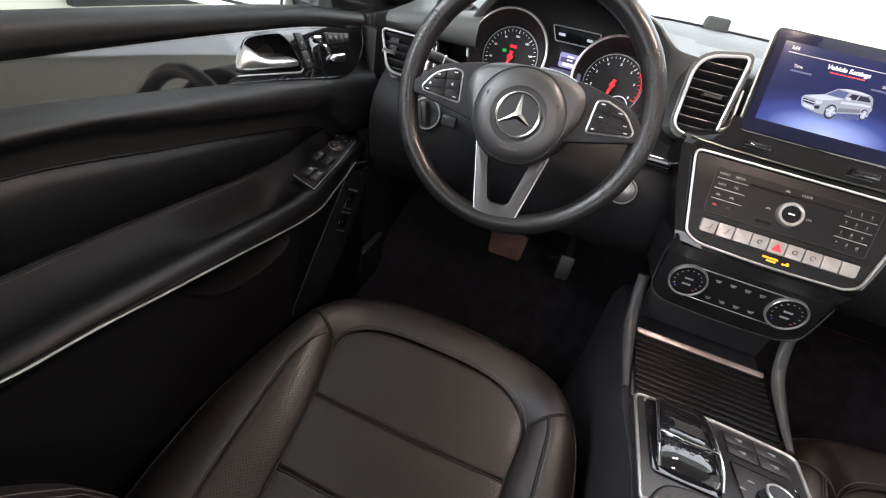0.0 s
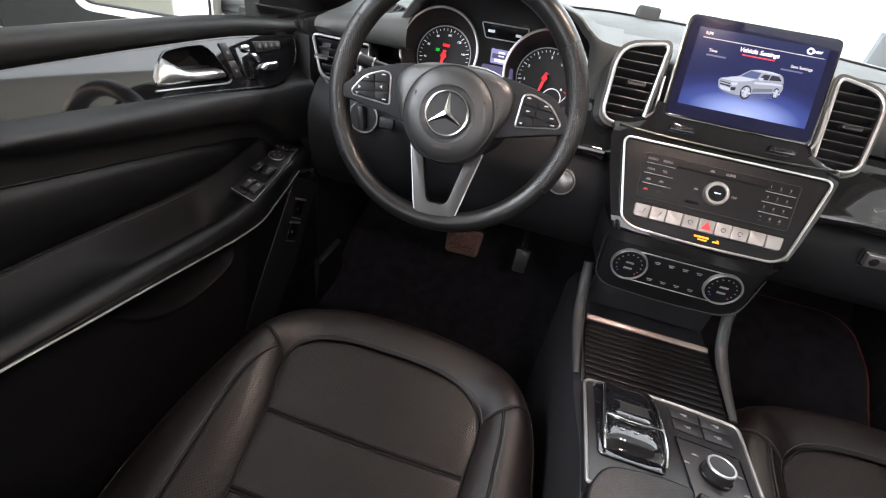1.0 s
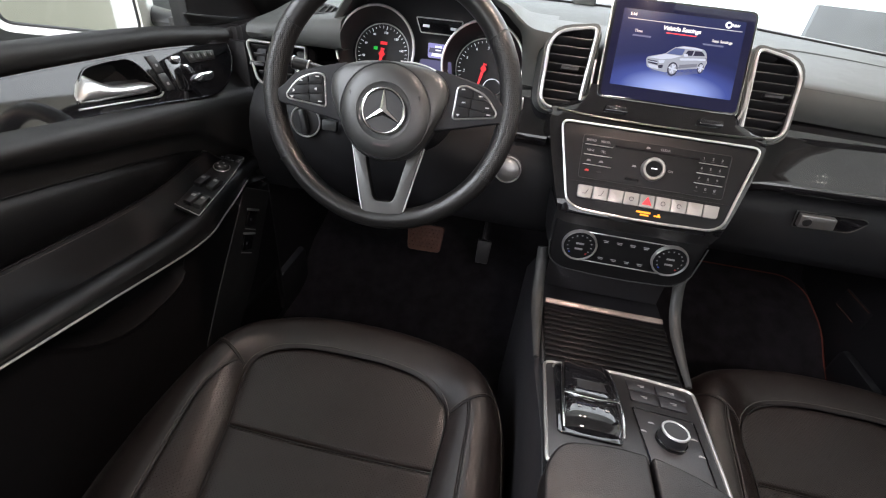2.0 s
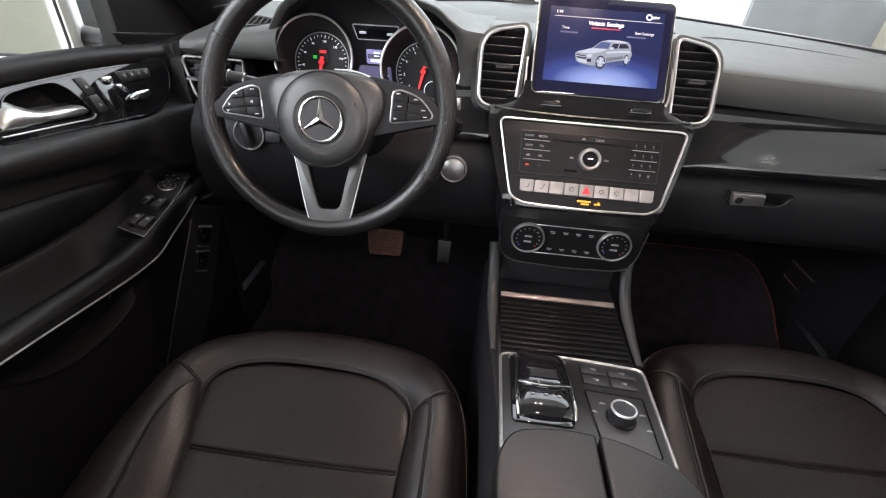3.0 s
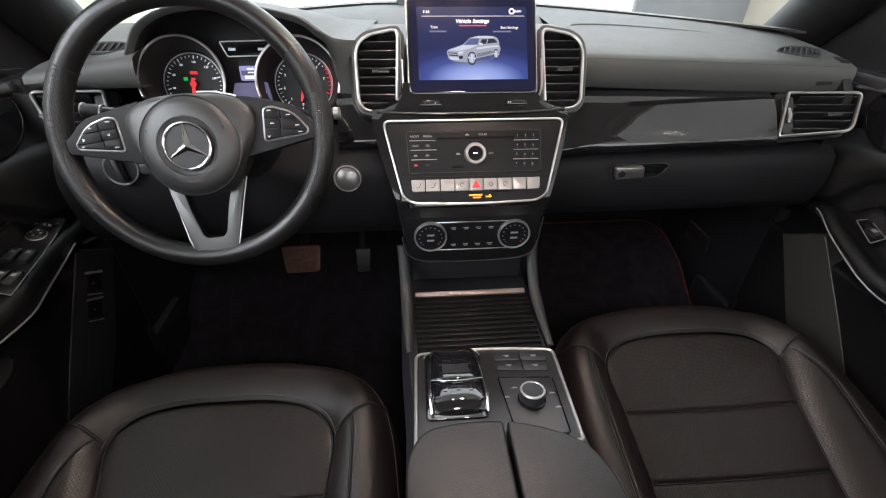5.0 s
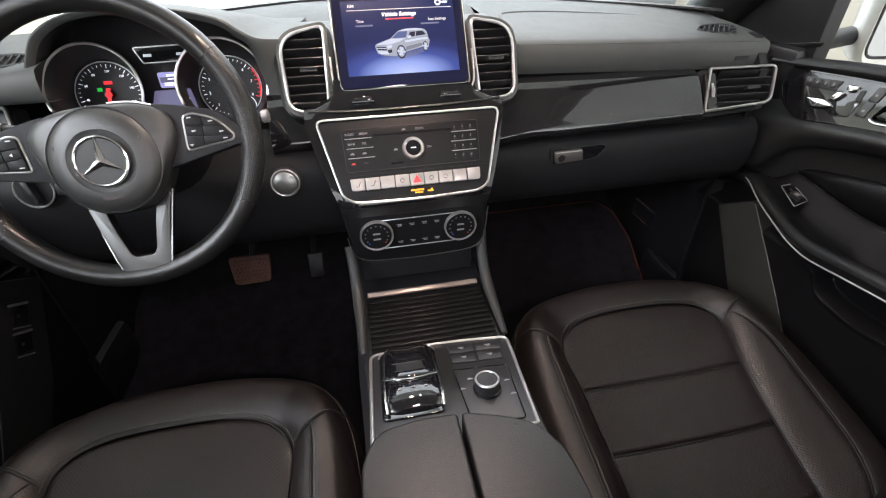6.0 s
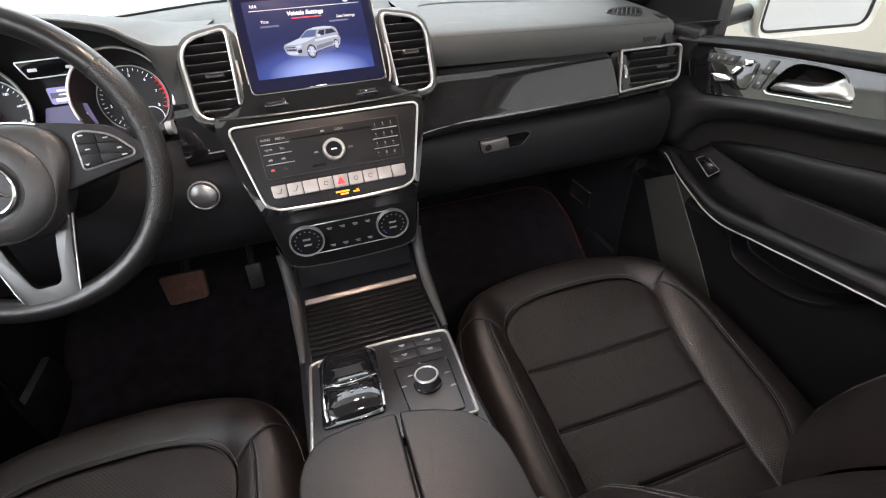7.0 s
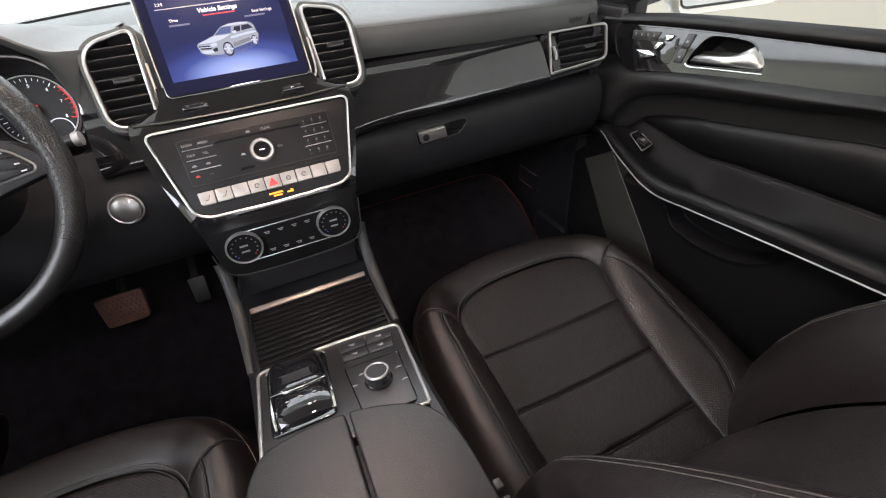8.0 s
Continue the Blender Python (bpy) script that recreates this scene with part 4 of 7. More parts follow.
part("window_strip", prism(rounded([(-0.045, 0.0235), (0.045, 0.0235), (0.045, -0.0245), (-0.045, -0.0245)], 0.002), 0.002, m=at(CL, 0, 0, 0.0009)), PANEL_BLACK, climate)
for k in range(4):
    x = -0.0315 + 0.0205 * k
    for y in (0.0145, -0.0175):
        part("key_print", join(bar(CL, x, y + 0.0012, 0.0085, 0.0013, 0.0014), bar(CL, x + 0.0006, y - 0.0014, 0.006, 0.0012, 0.0014)), PRINT, climate)
for x in (-0.0695, 0.0695):
    dial = part("dial", lathe([(0.0245, 0.0), (0.0245, 0.004), (0.0240, 0.0050), (0.0, 0.0050)], m=at(CL, x, 0.001, 0), caps=False), PANEL_BLACK, climate, "black dial face")
    part("dial_ring", lathe([(0.0244, 0.0050), (0.0250, 0.0068), (0.0262, 0.0072), (0.0272, 0.0060), (0.0272, 0.0)], m=at(CL, x, 0.001, 0), n=48, caps=False), RING_SILVER, dial, "knurled chrome ring")
    marks = [bar(at(CL, x, 0.001, 0.0052), 0.0185 * math.cos(radians(a)), 0.0185 * math.sin(radians(a)), 0.0022, 0.0016) for a in range(-30, 211, 24)]
    part("dial_marks", join(*marks), PRINT, dial)
    part("dial_print", join(bar(CL, x, 0.005, 0.012, 0.003, 0.0053), bar(CL, x, -0.005, 0.012, 0.003, 0.0053)), PRINT, dial)
    part("cold_mark", bar(CL, x - 0.013, -0.0125, 0.0025, 0.0016, 0.0053), mat("blue_print", (0.03, 0.08, 0.6), 0.5), dial)
    part("hot_mark", bar(CL, x + 0.013, -0.0125, 0.0025, 0.0016, 0.0053), RED_PRINT, dial)
# dark bin mouth under the climate panel
part("bin_back", rbox(0.20, 0.004, 0.060, 0.001, m=Matrix.Translation((0, 0.018, 0.430))), PLASTIC, console)

# ---- infotainment screen ----
SC = plane_of((0.004, 0.055, 0.728), 31)
screen = thing("infotainment_screen", SC @ Vector((0, 0, -0.01)), "freestanding lit screen showing vehicle settings and a silver car", "screen")
part("housing", prism(rounded([(-0.098, 0.0), (0.100, 0.0), (0.101, 0.147), (-0.099, 0.147)], 0.010), 0.014, 0.003, m=SC), PIANO, screen, "gloss black housing")
part("bezel_edge", tube(rounded([(-0.0985, -0.0008), (0.1005, -0.0008), (0.1015, 0.1478), (-0.0995, 0.1478)], 0.010), 0.0016, True, 6, m=at(SC, 0, 0, -0.006)), SATIN_SILVER, screen)
# faint blue emission puts the display's glow onto its black edge
part("screen_surround", holed(rounded([(-0.094, 0.004), (0.096, 0.004), (0.097, 0.143), (-0.095, 0.143)], 0.008), [[(-0.0830, 0.0215), (0.0850, 0.0215), (0.0850, 0.1295), (-0.0830, 0.1295)]], 0.0004, m=at(SC, 0, 0, 0.0006)), mat("glowing_glass_edge", (0.006, 0.006, 0.008), 0.06, coat=0.5, emit=(0.010, 0.013, 0.085), emit_strength=0.45), screen, "black glass edge of the display with its blue glow put in", smooth=False)
# highlight along the gloss frame, drawn as a silver tube
part("cradle_highlight", tube(smooth_line([(-0.108, 0.055, 0), (-0.1075, 0.015, 0), (-0.101, -0.003, 0), (-0.084, -0.0085, 0), (0.0, -0.009, 0), (0.086, -0.0085, 0), (0.103, -0.003, 0), (0.1095, 0.015, 0), (0.110, 0.055, 0)], 6), 0.0018, sides=6, m=at(SC, 0, 0, -0.008)), SATIN_SILVER, screen, "silver line drawn for the highlight on the gloss frame below the display")
part("screen_foot", rbox(0.11, 0.04, 0.03, 0.006, m=at(SC, 0, -0.006, -0.03)), PIANO, screen)


def display_mat():
    m = bpy.data.materials.new("lit_display")
    m.use_nodes = True
    nt = m.node_tree
    b = nt.nodes["Principled BSDF"]
    b.inputs["Base Color"].default_value = (0.01, 0.012, 0.03, 1)
    b.inputs["Roughness"].default_value = 0.12
    tc, sep = nt.nodes.new("ShaderNodeTexCoord"), nt.nodes.new("ShaderNodeSeparateXYZ")
    nt.links.new(tc.outputs["Generated"], sep.inputs[0])

    def maths(op, a, b2):
        n = nt.nodes.new("ShaderNodeMath")
        n.operation = op
        for i, v in enumerate((a, b2)):
            if isinstance(v, (int, float)):
                n.inputs[i].default_value = v
            else:
                nt.links.new(v, n.inputs[i])
        return n.outputs[0]
    # a bright pool of floor under the drawn car, fading to deep blue above
    dx = maths("MULTIPLY", maths("SUBTRACT", sep.outputs["X"], 0.52), 1.25)
    dy = maths("MULTIPLY", maths("SUBTRACT", sep.outputs["Z"], 0.02), 2.1)
    r = maths("SQRT", maths("ADD", maths("MULTIPLY", dx, dx), maths("MULTIPLY", dy, dy)), 0)
    ramp = nt.nodes.new("ShaderNodeValToRGB")
    e = ramp.color_ramp.elements
    e[0].position, e[0].color = 0.0, (0.60, 0.68, 0.98, 1)
    e[1].position, e[1].color = 1.0, (0.008, 0.013, 0.065, 1)
    for pos, col in ((0.28, (0.36, 0.45, 0.84, 1)), (0.55, (0.060, 0.092, 0.34, 1)), (0.80, (0.017, 0.028, 0.13, 1))):
        k = e.new(pos)
        k.color = col
    nt.links.new(r, ramp.inputs[0])
    nt.links.new(ramp.outputs[0], b.inputs["Emission Color"])
    b.inputs["Emission Strength"].default_value = 1.0
    return m


def flat_bm(outline, m):
    return prism(outline, 0.0004, m=m)


part("display", rbox(0.169, 0.109, 0.0008, 0, m=at(SC, 0.001, 0.0755, 0.0003)), display_mat(), screen, "lit blue display")
lettering("screen_title", "Vehicle Settings", 0.0082, at(SC, 0.0015, 0.1086, 0.0009) @ Matrix(((1, 0.18, 0, 0), (0, 1, 0, 0), (0, 0, 1, 0), (0, 0, 0, 1))), LIT_WHITE, screen, "white title lettering")
part("title_underline", bar(SC, 0.0015, 0.1020, 0.042, 0.0011, 0.0009), LIT_RED, screen, "red underline")
lettering("screen_text", "Time", 0.0054, at(SC, -0.0577, 0.1000, 0.0009), LIT_DIM, screen)
lettering("screen_text", "Seat Settings", 0.0054, at(SC, 0.0585, 0.0990, 0.0009), LIT_DIM, screen)
lettering("screen_text", "1:14", 0.0058, at(SC, -0.0690, 0.1225, 0.0009), LIT_WHITE, screen)
lettering("screen_text", "NW", 0.0056, at(SC, 0.0725, 0.1230, 0.0009), LIT_WHITE, screen)
part("compass_icon", tube([(0.0036 * math.cos(a), 0.0036 * math.sin(a), 0) for a in [2 * math.pi * k / 14 for k in range(14)]], 0.0012, True, 5, m=at(SC, 0.0625, 0.1232, 0.001)), LIT_WHITE, screen)
part("menu_line", bar(SC, 0.003, 0.1162, 0.158, 0.0008, 0.0009), LIT_DIM, screen)
DIM = mat("dim_blue_text", (0.05, 0.06, 0.10), 0.5, emit=(0.05, 0.07, 0.16), emit_strength=1.0)
part("dim_text", bar(SC, -0.052, 0.0935, 0.026, 0.0022, 0.0008), DIM, screen)
part("dim_text", bar(SC, 0.047, 0.0930, 0.028, 0.0022, 0.0008), DIM, screen)
ICON = [mat("icon_silver", (0.04, 0.04, 0.045), 0.5, spec=0.0, emit=(0.50, 0.54, 0.60), emit_strength=0.8), mat("icon_dark", (0.02, 0.02, 0.03), 0.4, spec=0.0, emit=(0.012, 0.014, 0.03), emit_strength=1.0),
        mat("icon_pale", (0.06, 0.06, 0.065), 0.5, spec=0.0, emit=(0.80, 0.85, 0.95), emit_strength=0.85), mat("icon_grey", (0.02, 0.02, 0.022), 0.5, emit=(0.15, 0.17, 0.22), emit_strength=1.0), mat("icon_blue_glass", (0.02, 0.02, 0.03), 0.4, spec=0.0, emit=(0.10, 0.14, 0.30), emit_strength=1.0)]
IC = at(SC, 0.0, 0.0, 0.0009)
car_icon = part("car_picture", flat_bm(rounded([(-0.0397, 0.0631), (-0.0372, 0.0664), (-0.0149, 0.0736), (-0.003, 0.0838), (0.0085, 0.0867), (0.0238, 0.0870), (0.0364, 0.0853), (0.0405, 0.0815), (0.0440, 0.0669), (0.0405, 0.0574), (0.0300, 0.0580), (0.0057, 0.0527), (-0.0105, 0.0470), (-0.0275, 0.0490), (-0.0368, 0.0522)], 0.002, 3), IC), ICON[0], screen, "silver car picture")
for name, pts, k in (("car_shadow", [(-0.0357, 0.0500), (-0.027, 0.0462), (-0.0014, 0.0420), (0.0417, 0.0535), (0.040, 0.0590)], 3),
                     ("bonnet", [(-0.0371, 0.0650), (-0.0148, 0.0725), (0.0075, 0.0722), (-0.0043, 0.0675), (-0.018, 0.0645)], 2),
                     ("windscreen", [(-0.0129, 0.0735), (-0.0026, 0.0825), (0.0110, 0.0824), (0.0082, 0.0736)], 4),
                     ("side_glass", [(0.0110, 0.0737), (0.0151, 0.0813), (0.0343, 0.0821), (0.0392, 0.0766)], 1),
                     ("door_pillar", [(0.0215, 0.0740), (0.0235, 0.0822), (0.0248, 0.0822), (0.0230, 0.0742)], 0),
                     ("roof_line", [(-0.0010, 0.0838), (0.0085, 0.0860), (0.0238, 0.0863), (0.0350, 0.0848), (0.0330, 0.0835), (0.0110, 0.0834)], 2),
                     ("wing_highlight", [(0.0060, 0.0690), (0.0300, 0.0720), (0.0420, 0.0722), (0.0415, 0.0700), (0.0290, 0.0690), (0.0065, 0.0660)], 2),
                     ("door_shade", [(0.0070, 0.0600), (0.0310, 0.0645), (0.0315, 0.0605), (0.0065, 0.0545)], 3),
                     ("grille", [(-0.0379, 0.0622), (-0.0237, 0.0610), (-0.0222, 0.0560), (-0.0362, 0.0575)], 1),
                     ("grille_bar", [(-0.0375, 0.0605), (-0.0232, 0.0593), (-0.0230, 0.0583), (-0.0372, 0.0594)], 2),
                     ("headlamp", [(-0.0228, 0.0628), (-0.0138, 0.0640), (-0.0146, 0.0598), (-0.0206, 0.0585)], 2),
                     ("air_intake", [(-0.0215, 0.0560), (-0.0150, 0.0572), (-0.0150, 0.0525), (-0.0205, 0.0520)], 1),
                     ("bumper", [(-0.0361, 0.0557), (-0.0225, 0.0546), (-0.0200, 0.0502), (-0.0330, 0.0512)], 2),
                     ("rear_lamp", [(0.0400, 0.0740), (0.0424, 0.0735), (0.0430, 0.0700), (0.0405, 0.0705)], 3),
                     ("mirror", [(0.0099, 0.0757), (0.0158, 0.0762), (0.0162, 0.0728), (0.0112, 0.0722)], 2)):
    part(name, flat_bm(rounded(pts, 0.0008, 2), at(IC, 0, 0, -0.0002 if name == "car_shadow" else 0.0007 if name in ("door_pillar", "grille_bar", "mirror") else 0.0005)), ICON[k], car_icon)
circle = [(math.cos(2 * math.pi * k / 20), math.sin(2 * math.pi * k / 20)) for k in range(20)]
for x, y, rx, ry in ((-0.0012, 0.0527, 0.0070, 0.0098), (0.0362, 0.0588, 0.0042, 0.0076)):
    part("picture_wheel", flat_bm([(rx * c, ry * d) for c, d in circle], at(IC, x, y, 0.0010)), ICON[1], car_icon)
    part("picture_rim", flat_bm([(rx * 0.76 * c, ry * 0.78 * d) for c, d in circle], at(IC, x, y, 0.0014)), ICON[0], car_icon)
    part("rim_spokes", join(*[rbox(rx * 0.30, ry * 1.3, 0.0003, 0, m=at(IC, x, y, 0.0019, q)) for q in (8, 80, 152)]), ICON[2], car_icon)


# ---- air vents ----
def slat_vent(name, M, quad, radii, n, label, tab_x, wheel_side=None, back=0.03):
    th = thing(name, M @ Vector((sum(p[0] for p in quad) / 4, min(p[1] for p in quad), -0.02)), label, "air vent", "dashboard vents")
    line = rounded(quad, radii, 6)
    part("frame", tube(line, 0.0028, True, 8, m=at(M, 0, 0, 0.002), flat=1.2), CHROME, th, "satin chrome frame")
    inner = shrink(line, 0.002)
    rows = [[(p.x, p.y, z) for p in inner] for z in (0.002, -0.012, -back)]
    part("shaft", loft(rows, True, m=M), PLASTIC, th)
    part("shaft_back", prism(inner, 0.002, m=at(M, 0, 0, -back)), PLASTIC, th)
    lo, hi = min(p[1] for p in quad), max(p[1] for p in quad)

    def span(y):
        xs = []
        k = len(inner)
        for i in range(k):
            a, b = inner[i], inner[(i + 1) % k]
            if (a.y - y) * (b.y - y) < 0:
                xs.append(a.x + (b.x - a.x) * (y - a.y) / (b.y - a.y))
        return (min(xs), max(xs)) if len(xs) > 1 else (0, 0)
    for i in range(n):
        y = lo + (hi - lo) * (i + 0.75) / (n + 0.4)
        x0, x1 = span(y)
        if wheel_side == "right":
            x1 -= 0.022
        elif wheel_side == "left":
            x0 += 0.022
        if x1 - x0 < 0.012:
            continue
        lean = Matrix.Rotation(radians(-32), 4, "X")
        part("slat", rbox(x1 - x0 - 0.001, 0.0026, 0.016, 0.001, 2, m=at(M, (x0 + x1) / 2, y, -0.007) @ lean), SATIN_BLACK, th)
    ym = lo + (hi - lo) * 0.5
    t = part("tab", rbox(0.026, 0.0075, 0.012, 0.002, 2, m=at(M, tab_x, ym, -0.001)), SATIN_BLACK, th, "small grey grip tab")
    part("tab_grip", rbox(0.022, 0.0028, 0.002, 0.0008, 1, m=at(M, tab_x, ym + 0.002, 0.0052)), RAIL_GREY, t)
    if wheel_side:
        x0, x1 = span(ym)
        xc = x1 - 0.011 if wheel_side == "right" else x0 + 0.011
        part("shutter_plate", rbox(0.020, (hi - lo) * 0.86, 0.003, 0.001, 1, m=at(M, xc, ym, -0.006)), RAIL_GREY, th)
        part("shutter_wheel", tube([(0.0, -0.012, 0), (0.0, 0, 0.003), (0.0, 0.012, 0)], 0.004, sides=8, m=at(M, xc, ym, -0.004)), CHROME, th, "ribbed chrome thumbwheel")
    return th


VP = plane_of((0.004, 0.090, 0.75), 25)
QUAD = [(0.113, 0.066), (0.180, 0.053), (0.177, -0.0555), (0.119, -0.0565)]
slat_vent("air_vent", VP, [(-x, y) for x, y in QUAD], [0.012, 0.034, 0.022, 0.012], 9, "upright black slatted air vent in a satin chrome frame", -0.142)
slat_vent("air_vent", VP, QUAD, [0.012, 0.034, 0.022, 0.012], 9, "upright black slatted air vent in a satin chrome frame", 0.150)
for s in (-1, 1):
    q = rounded([(s * 0.108, 0.073), (s * 0.187, 0.060), (s * 0.183, -0.062), (s * 0.113, -0.063)], [0.014, 0.038, 0.026, 0.014], 6)
    back_q = rounded([(s * 0.103, 0.070), (s * 0.193, 0.058), (s * 0.189, -0.062), (s * 0.107, -0.064)], [0.014, 0.04, 0.03, 0.014], 6)
    in_q = rounded([(s * 0.115, 0.067), (s * 0.181, 0.0545), (s * 0.178, -0.0565), (s * 0.120, -0.0575)], [0.012, 0.034, 0.022, 0.012], 6)
    part("vent_pod", loft([[(p.x, p.y, -0.075) for p in back_q], [(p.x, p.y, -0.012) for p in back_q], [(p.x, p.y, -0.002) for p in q], [(p.x * 0.998, p.y, 0.0015) for p in q], [(p.x, p.y, 0.0015) for p in in_q]], True, m=VP), SOFT_TOP, dash, "soft grey pod round the vent")
for s in (-1, 1):
    EV = plane_of((s * 0.64, 0.087, 0.681 - 0.005 * s), 33, (1, -0.06 * s, 0))
    quad = [(-0.070, 0.037), (0.062, 0.037), (0.043, -0.030), (-0.088, -0.040)] if s > 0 else [(0.068, 0.045), (-0.037, 0.046), (-0.005, -0.024), (0.080, -0.030)]
    slat_vent("air_vent", EV, quad, [0.004, 0.012, 0.016, 0.004], 5, "wide black slatted air vent in a chrome frame", 0.012 * s, "left" if s > 0 else "right", 0.022)
    part("vent_back_plate", prism(rounded([(x * 1.10, y * 1.18) for x, y in quad], 0.01), 0.012, m=at(EV, 0, 0, -0.020)), PLASTIC, dash)
    ov = (0.6125, 0.174, 0.7625) if s > 0 else (-0.560, 0.146, 0.7805)
    OV = Matrix.Translation(ov) @ Matrix.Rotation(radians(-s * 14), 4, "Z") @ Matrix.Rotation(radians(26), 4, "X")
    oval = thing("demister_vent", (ov[0], ov[1], 0.76), "small oval black slatted demister vent on the dash pad", "air vent", "demister vents")
    ring = [(0.034 * math.cos(a), 0.0125 * math.sin(a), 0) for a in [2 * math.pi * k / 28 for k in range(28)]]
    part("surround", tube(ring, 0.0028, True, 6, m=at(OV, 0, 0, 0.001)), SATIN_BLACK, oval)
    part("dark_mouth", prism([(p[0], p[1]) for p in ring], 0.004, m=at(OV, 0, 0, 0.0005)), PLASTIC, oval)
    for k in range(6):
        x = -0.023 + 0.0092 * k
        w = 0.0118 * math.sqrt(max(0, 1 - (x / 0.034) ** 2)) * 2
        part("slat", rbox(0.0026, w, 0.0035, 0.0008, 1, m=at(OV, x, 0, 0.002, -18)), RAIL_GREY, oval)

# ---- glovebox handle ----
GL = plane_of((0.30, 0.072, 0.584), -3)
latch = thing("glovebox_latch", GL @ Vector((0, -0.01, 0)), "satin silver glovebox latch with a key lock", "latch")
recess = rounded([(-0.040, 0.0130), (0.060, 0.0150), (0.068, 0.0090), (0.052, -0.0120), (-0.034, -0.0160)], [0.004, 0.010, 0.008, 0.010, 0.004])
part("recess", prism(recess, 0.003, 0.001, m=at(GL, 0, 0, 0.0012)), PIANO, latch)
part("recess_rim", tube([(p.x, p.y, 0) for p in recess], 0.0011, True, 6, m=at(GL, 0, 0, 0.0015)), RAIL_GREY, latch)
part("paddle", prism(rounded([(-0.035, 0.0100), (0.018, 0.0110), (0.022, -0.0095), (-0.031, -0.0125)], 0.003), 0.010, 0.003, m=at(GL, 0, 0, 0.0095)), CHROME, latch, "satin chrome paddle")
part("lock", lathe([(0.0065, 0), (0.0065, 0.002), (0.0050, 0.0026), (0.0, 0.0020)], m=at(GL, -0.022, -0.001, 0.0088), n=20, caps=False), SATIN_BLACK, latch, "round key lock")

# ---- instrument cluster ----
GP = plane_of((-0.367, 0.172, 0.733), 20)
cluster = thing("instrument_cluster", GP @ Vector((0, -0.06, -0.02)), "lit instrument cluster with two chrome-ringed gauges", "instrument cluster")
part("back_plate", prism(rounded([(-0.170, 0.10), (0.168, 0.10), (0.168, -0.085), (-0.170, -0.085)], 0.08), 0.01, m=at(GP, 0, 0, -0.004)), PLASTIC, cluster)
NEEDLE = mat("needle_red", (0.6, 0.03, 0.03), 0.4, emit=(1.0, 0.05, 0.06), emit_strength=1.1)
for cx, kind in ((-0.0885, 0), (0.0935, 1)):
    GR = at(GP, cx, -0.0125 - 0.002 * kind, 0)
    G = GR @ Matrix.Scale(0.87, 4)
    gauge = part("gauge", lathe([(0.0, 0.0), (0.056, 0.0), (0.057, 0.002), (0.058, 0.008), (0.059, 0.008)], m=G, n=48, caps=False), mat("gauge_face", (0.006, 0.006, 0.007), 0.5), cluster, "black gauge face")
    part("gauge_cone", lathe([(0.0515, 0.006), (0.0630, 0.042), (0.0665, 0.046)], m=GR, n=48, caps=False), SATIN_BLACK, gauge)
    part("gauge_ring", tube([(0.0665 * math.cos(radians(a)), 0.0665 * math.sin(radians(a)), 0.046 - (0.010 if a < -20 or a > 200 else 0)) for a in range(-40, 221, 6)], 0.0022, sides=8, m=GR), CHROME, gauge, "satin chrome ring")
    part("inner_ring", tube([(0.0555 * math.cos(a), 0.0555 * math.sin(a), 0.003) for a in [2 * math.pi * k / 48 for k in range(48)]], 0.0011, True, 6, m=G), SATIN_SILVER, gauge)
    ticks, reds = [], []
    n = 32
    for k in range(n + 1):
        a = 262 - 284 * k / n
        big = k % 4 == 0
        w = 0.0065 if big else 0.004
        t = rbox(w, 0.0012 if big else 0.0007, 0.0004, 0, m=at(G, 0, 0, 0.0008) @ Matrix.Rotation(radians(a), 4, "Z") @ Matrix.Translation((0.0515 - w / 2, 0, 0)))
        (reds if kind and k > 25 else ticks).append(t)
    part("tick_marks", join(*ticks), LIT_WHITE, gauge, "white lit tick marks")
    if reds:
        reds.append(tube([(0.0525 * math.cos(radians(a)), 0.0525 * math.sin(radians(a)), 0.0008) for a in range(-22, 40, 5)], 0.0009, sides=5, m=G))
        part("red_zone", join(*reds), LIT_RED, gauge, "red zone arc")
    words = [str(k) for k in range(0, 9)] if kind else [str(20 * k) for k in range(0, 9)]
    for k, w in enumerate(words):
        a = radians(262 - 284 * k / 8)
        lettering("gauge_number", w, 0.0068 if kind else 0.0056, at(G, 0.0395 * math.cos(a), 0.0395 * math.sin(a), 0.0009), LIT_WHITE, gauge)
    a = radians(264 if not kind else 258)
    nd = at(G, 0, 0, 0.006) @ Matrix.Rotation(a, 4, "Z")
    part("needle", prism([(-0.010, -0.0036), (0.034, -0.0016), (0.034, 0.0016), (-0.010, 0.0036)], 0.0015, m=nd), NEEDLE, gauge, "red needle")
    part("needle_hub", lathe([(0.0075, 0.0), (0.0075, 0.006), (0.006, 0.0075), (0.0, 0.0075)], m=at(G, 0, 0, 0.001), n=20, caps=False), SATIN_BLACK, gauge)
    if kind == 0:
        part("belt_lamp", join(bar(G, 0.001, 0.020, 0.014, 0.0055, 0.001)), LIT_RED, gauge, "red lit warning lamp")
        part("turn_lamp", prism([(-0.004, -0.003), (0.004, 0.003), (0.004, -0.003), (-0.004, 0.003)], 0.0004, m=at(G, -0.015, 0.009, 0.0012)), LIT_GREEN, gauge, "green lit lamp")
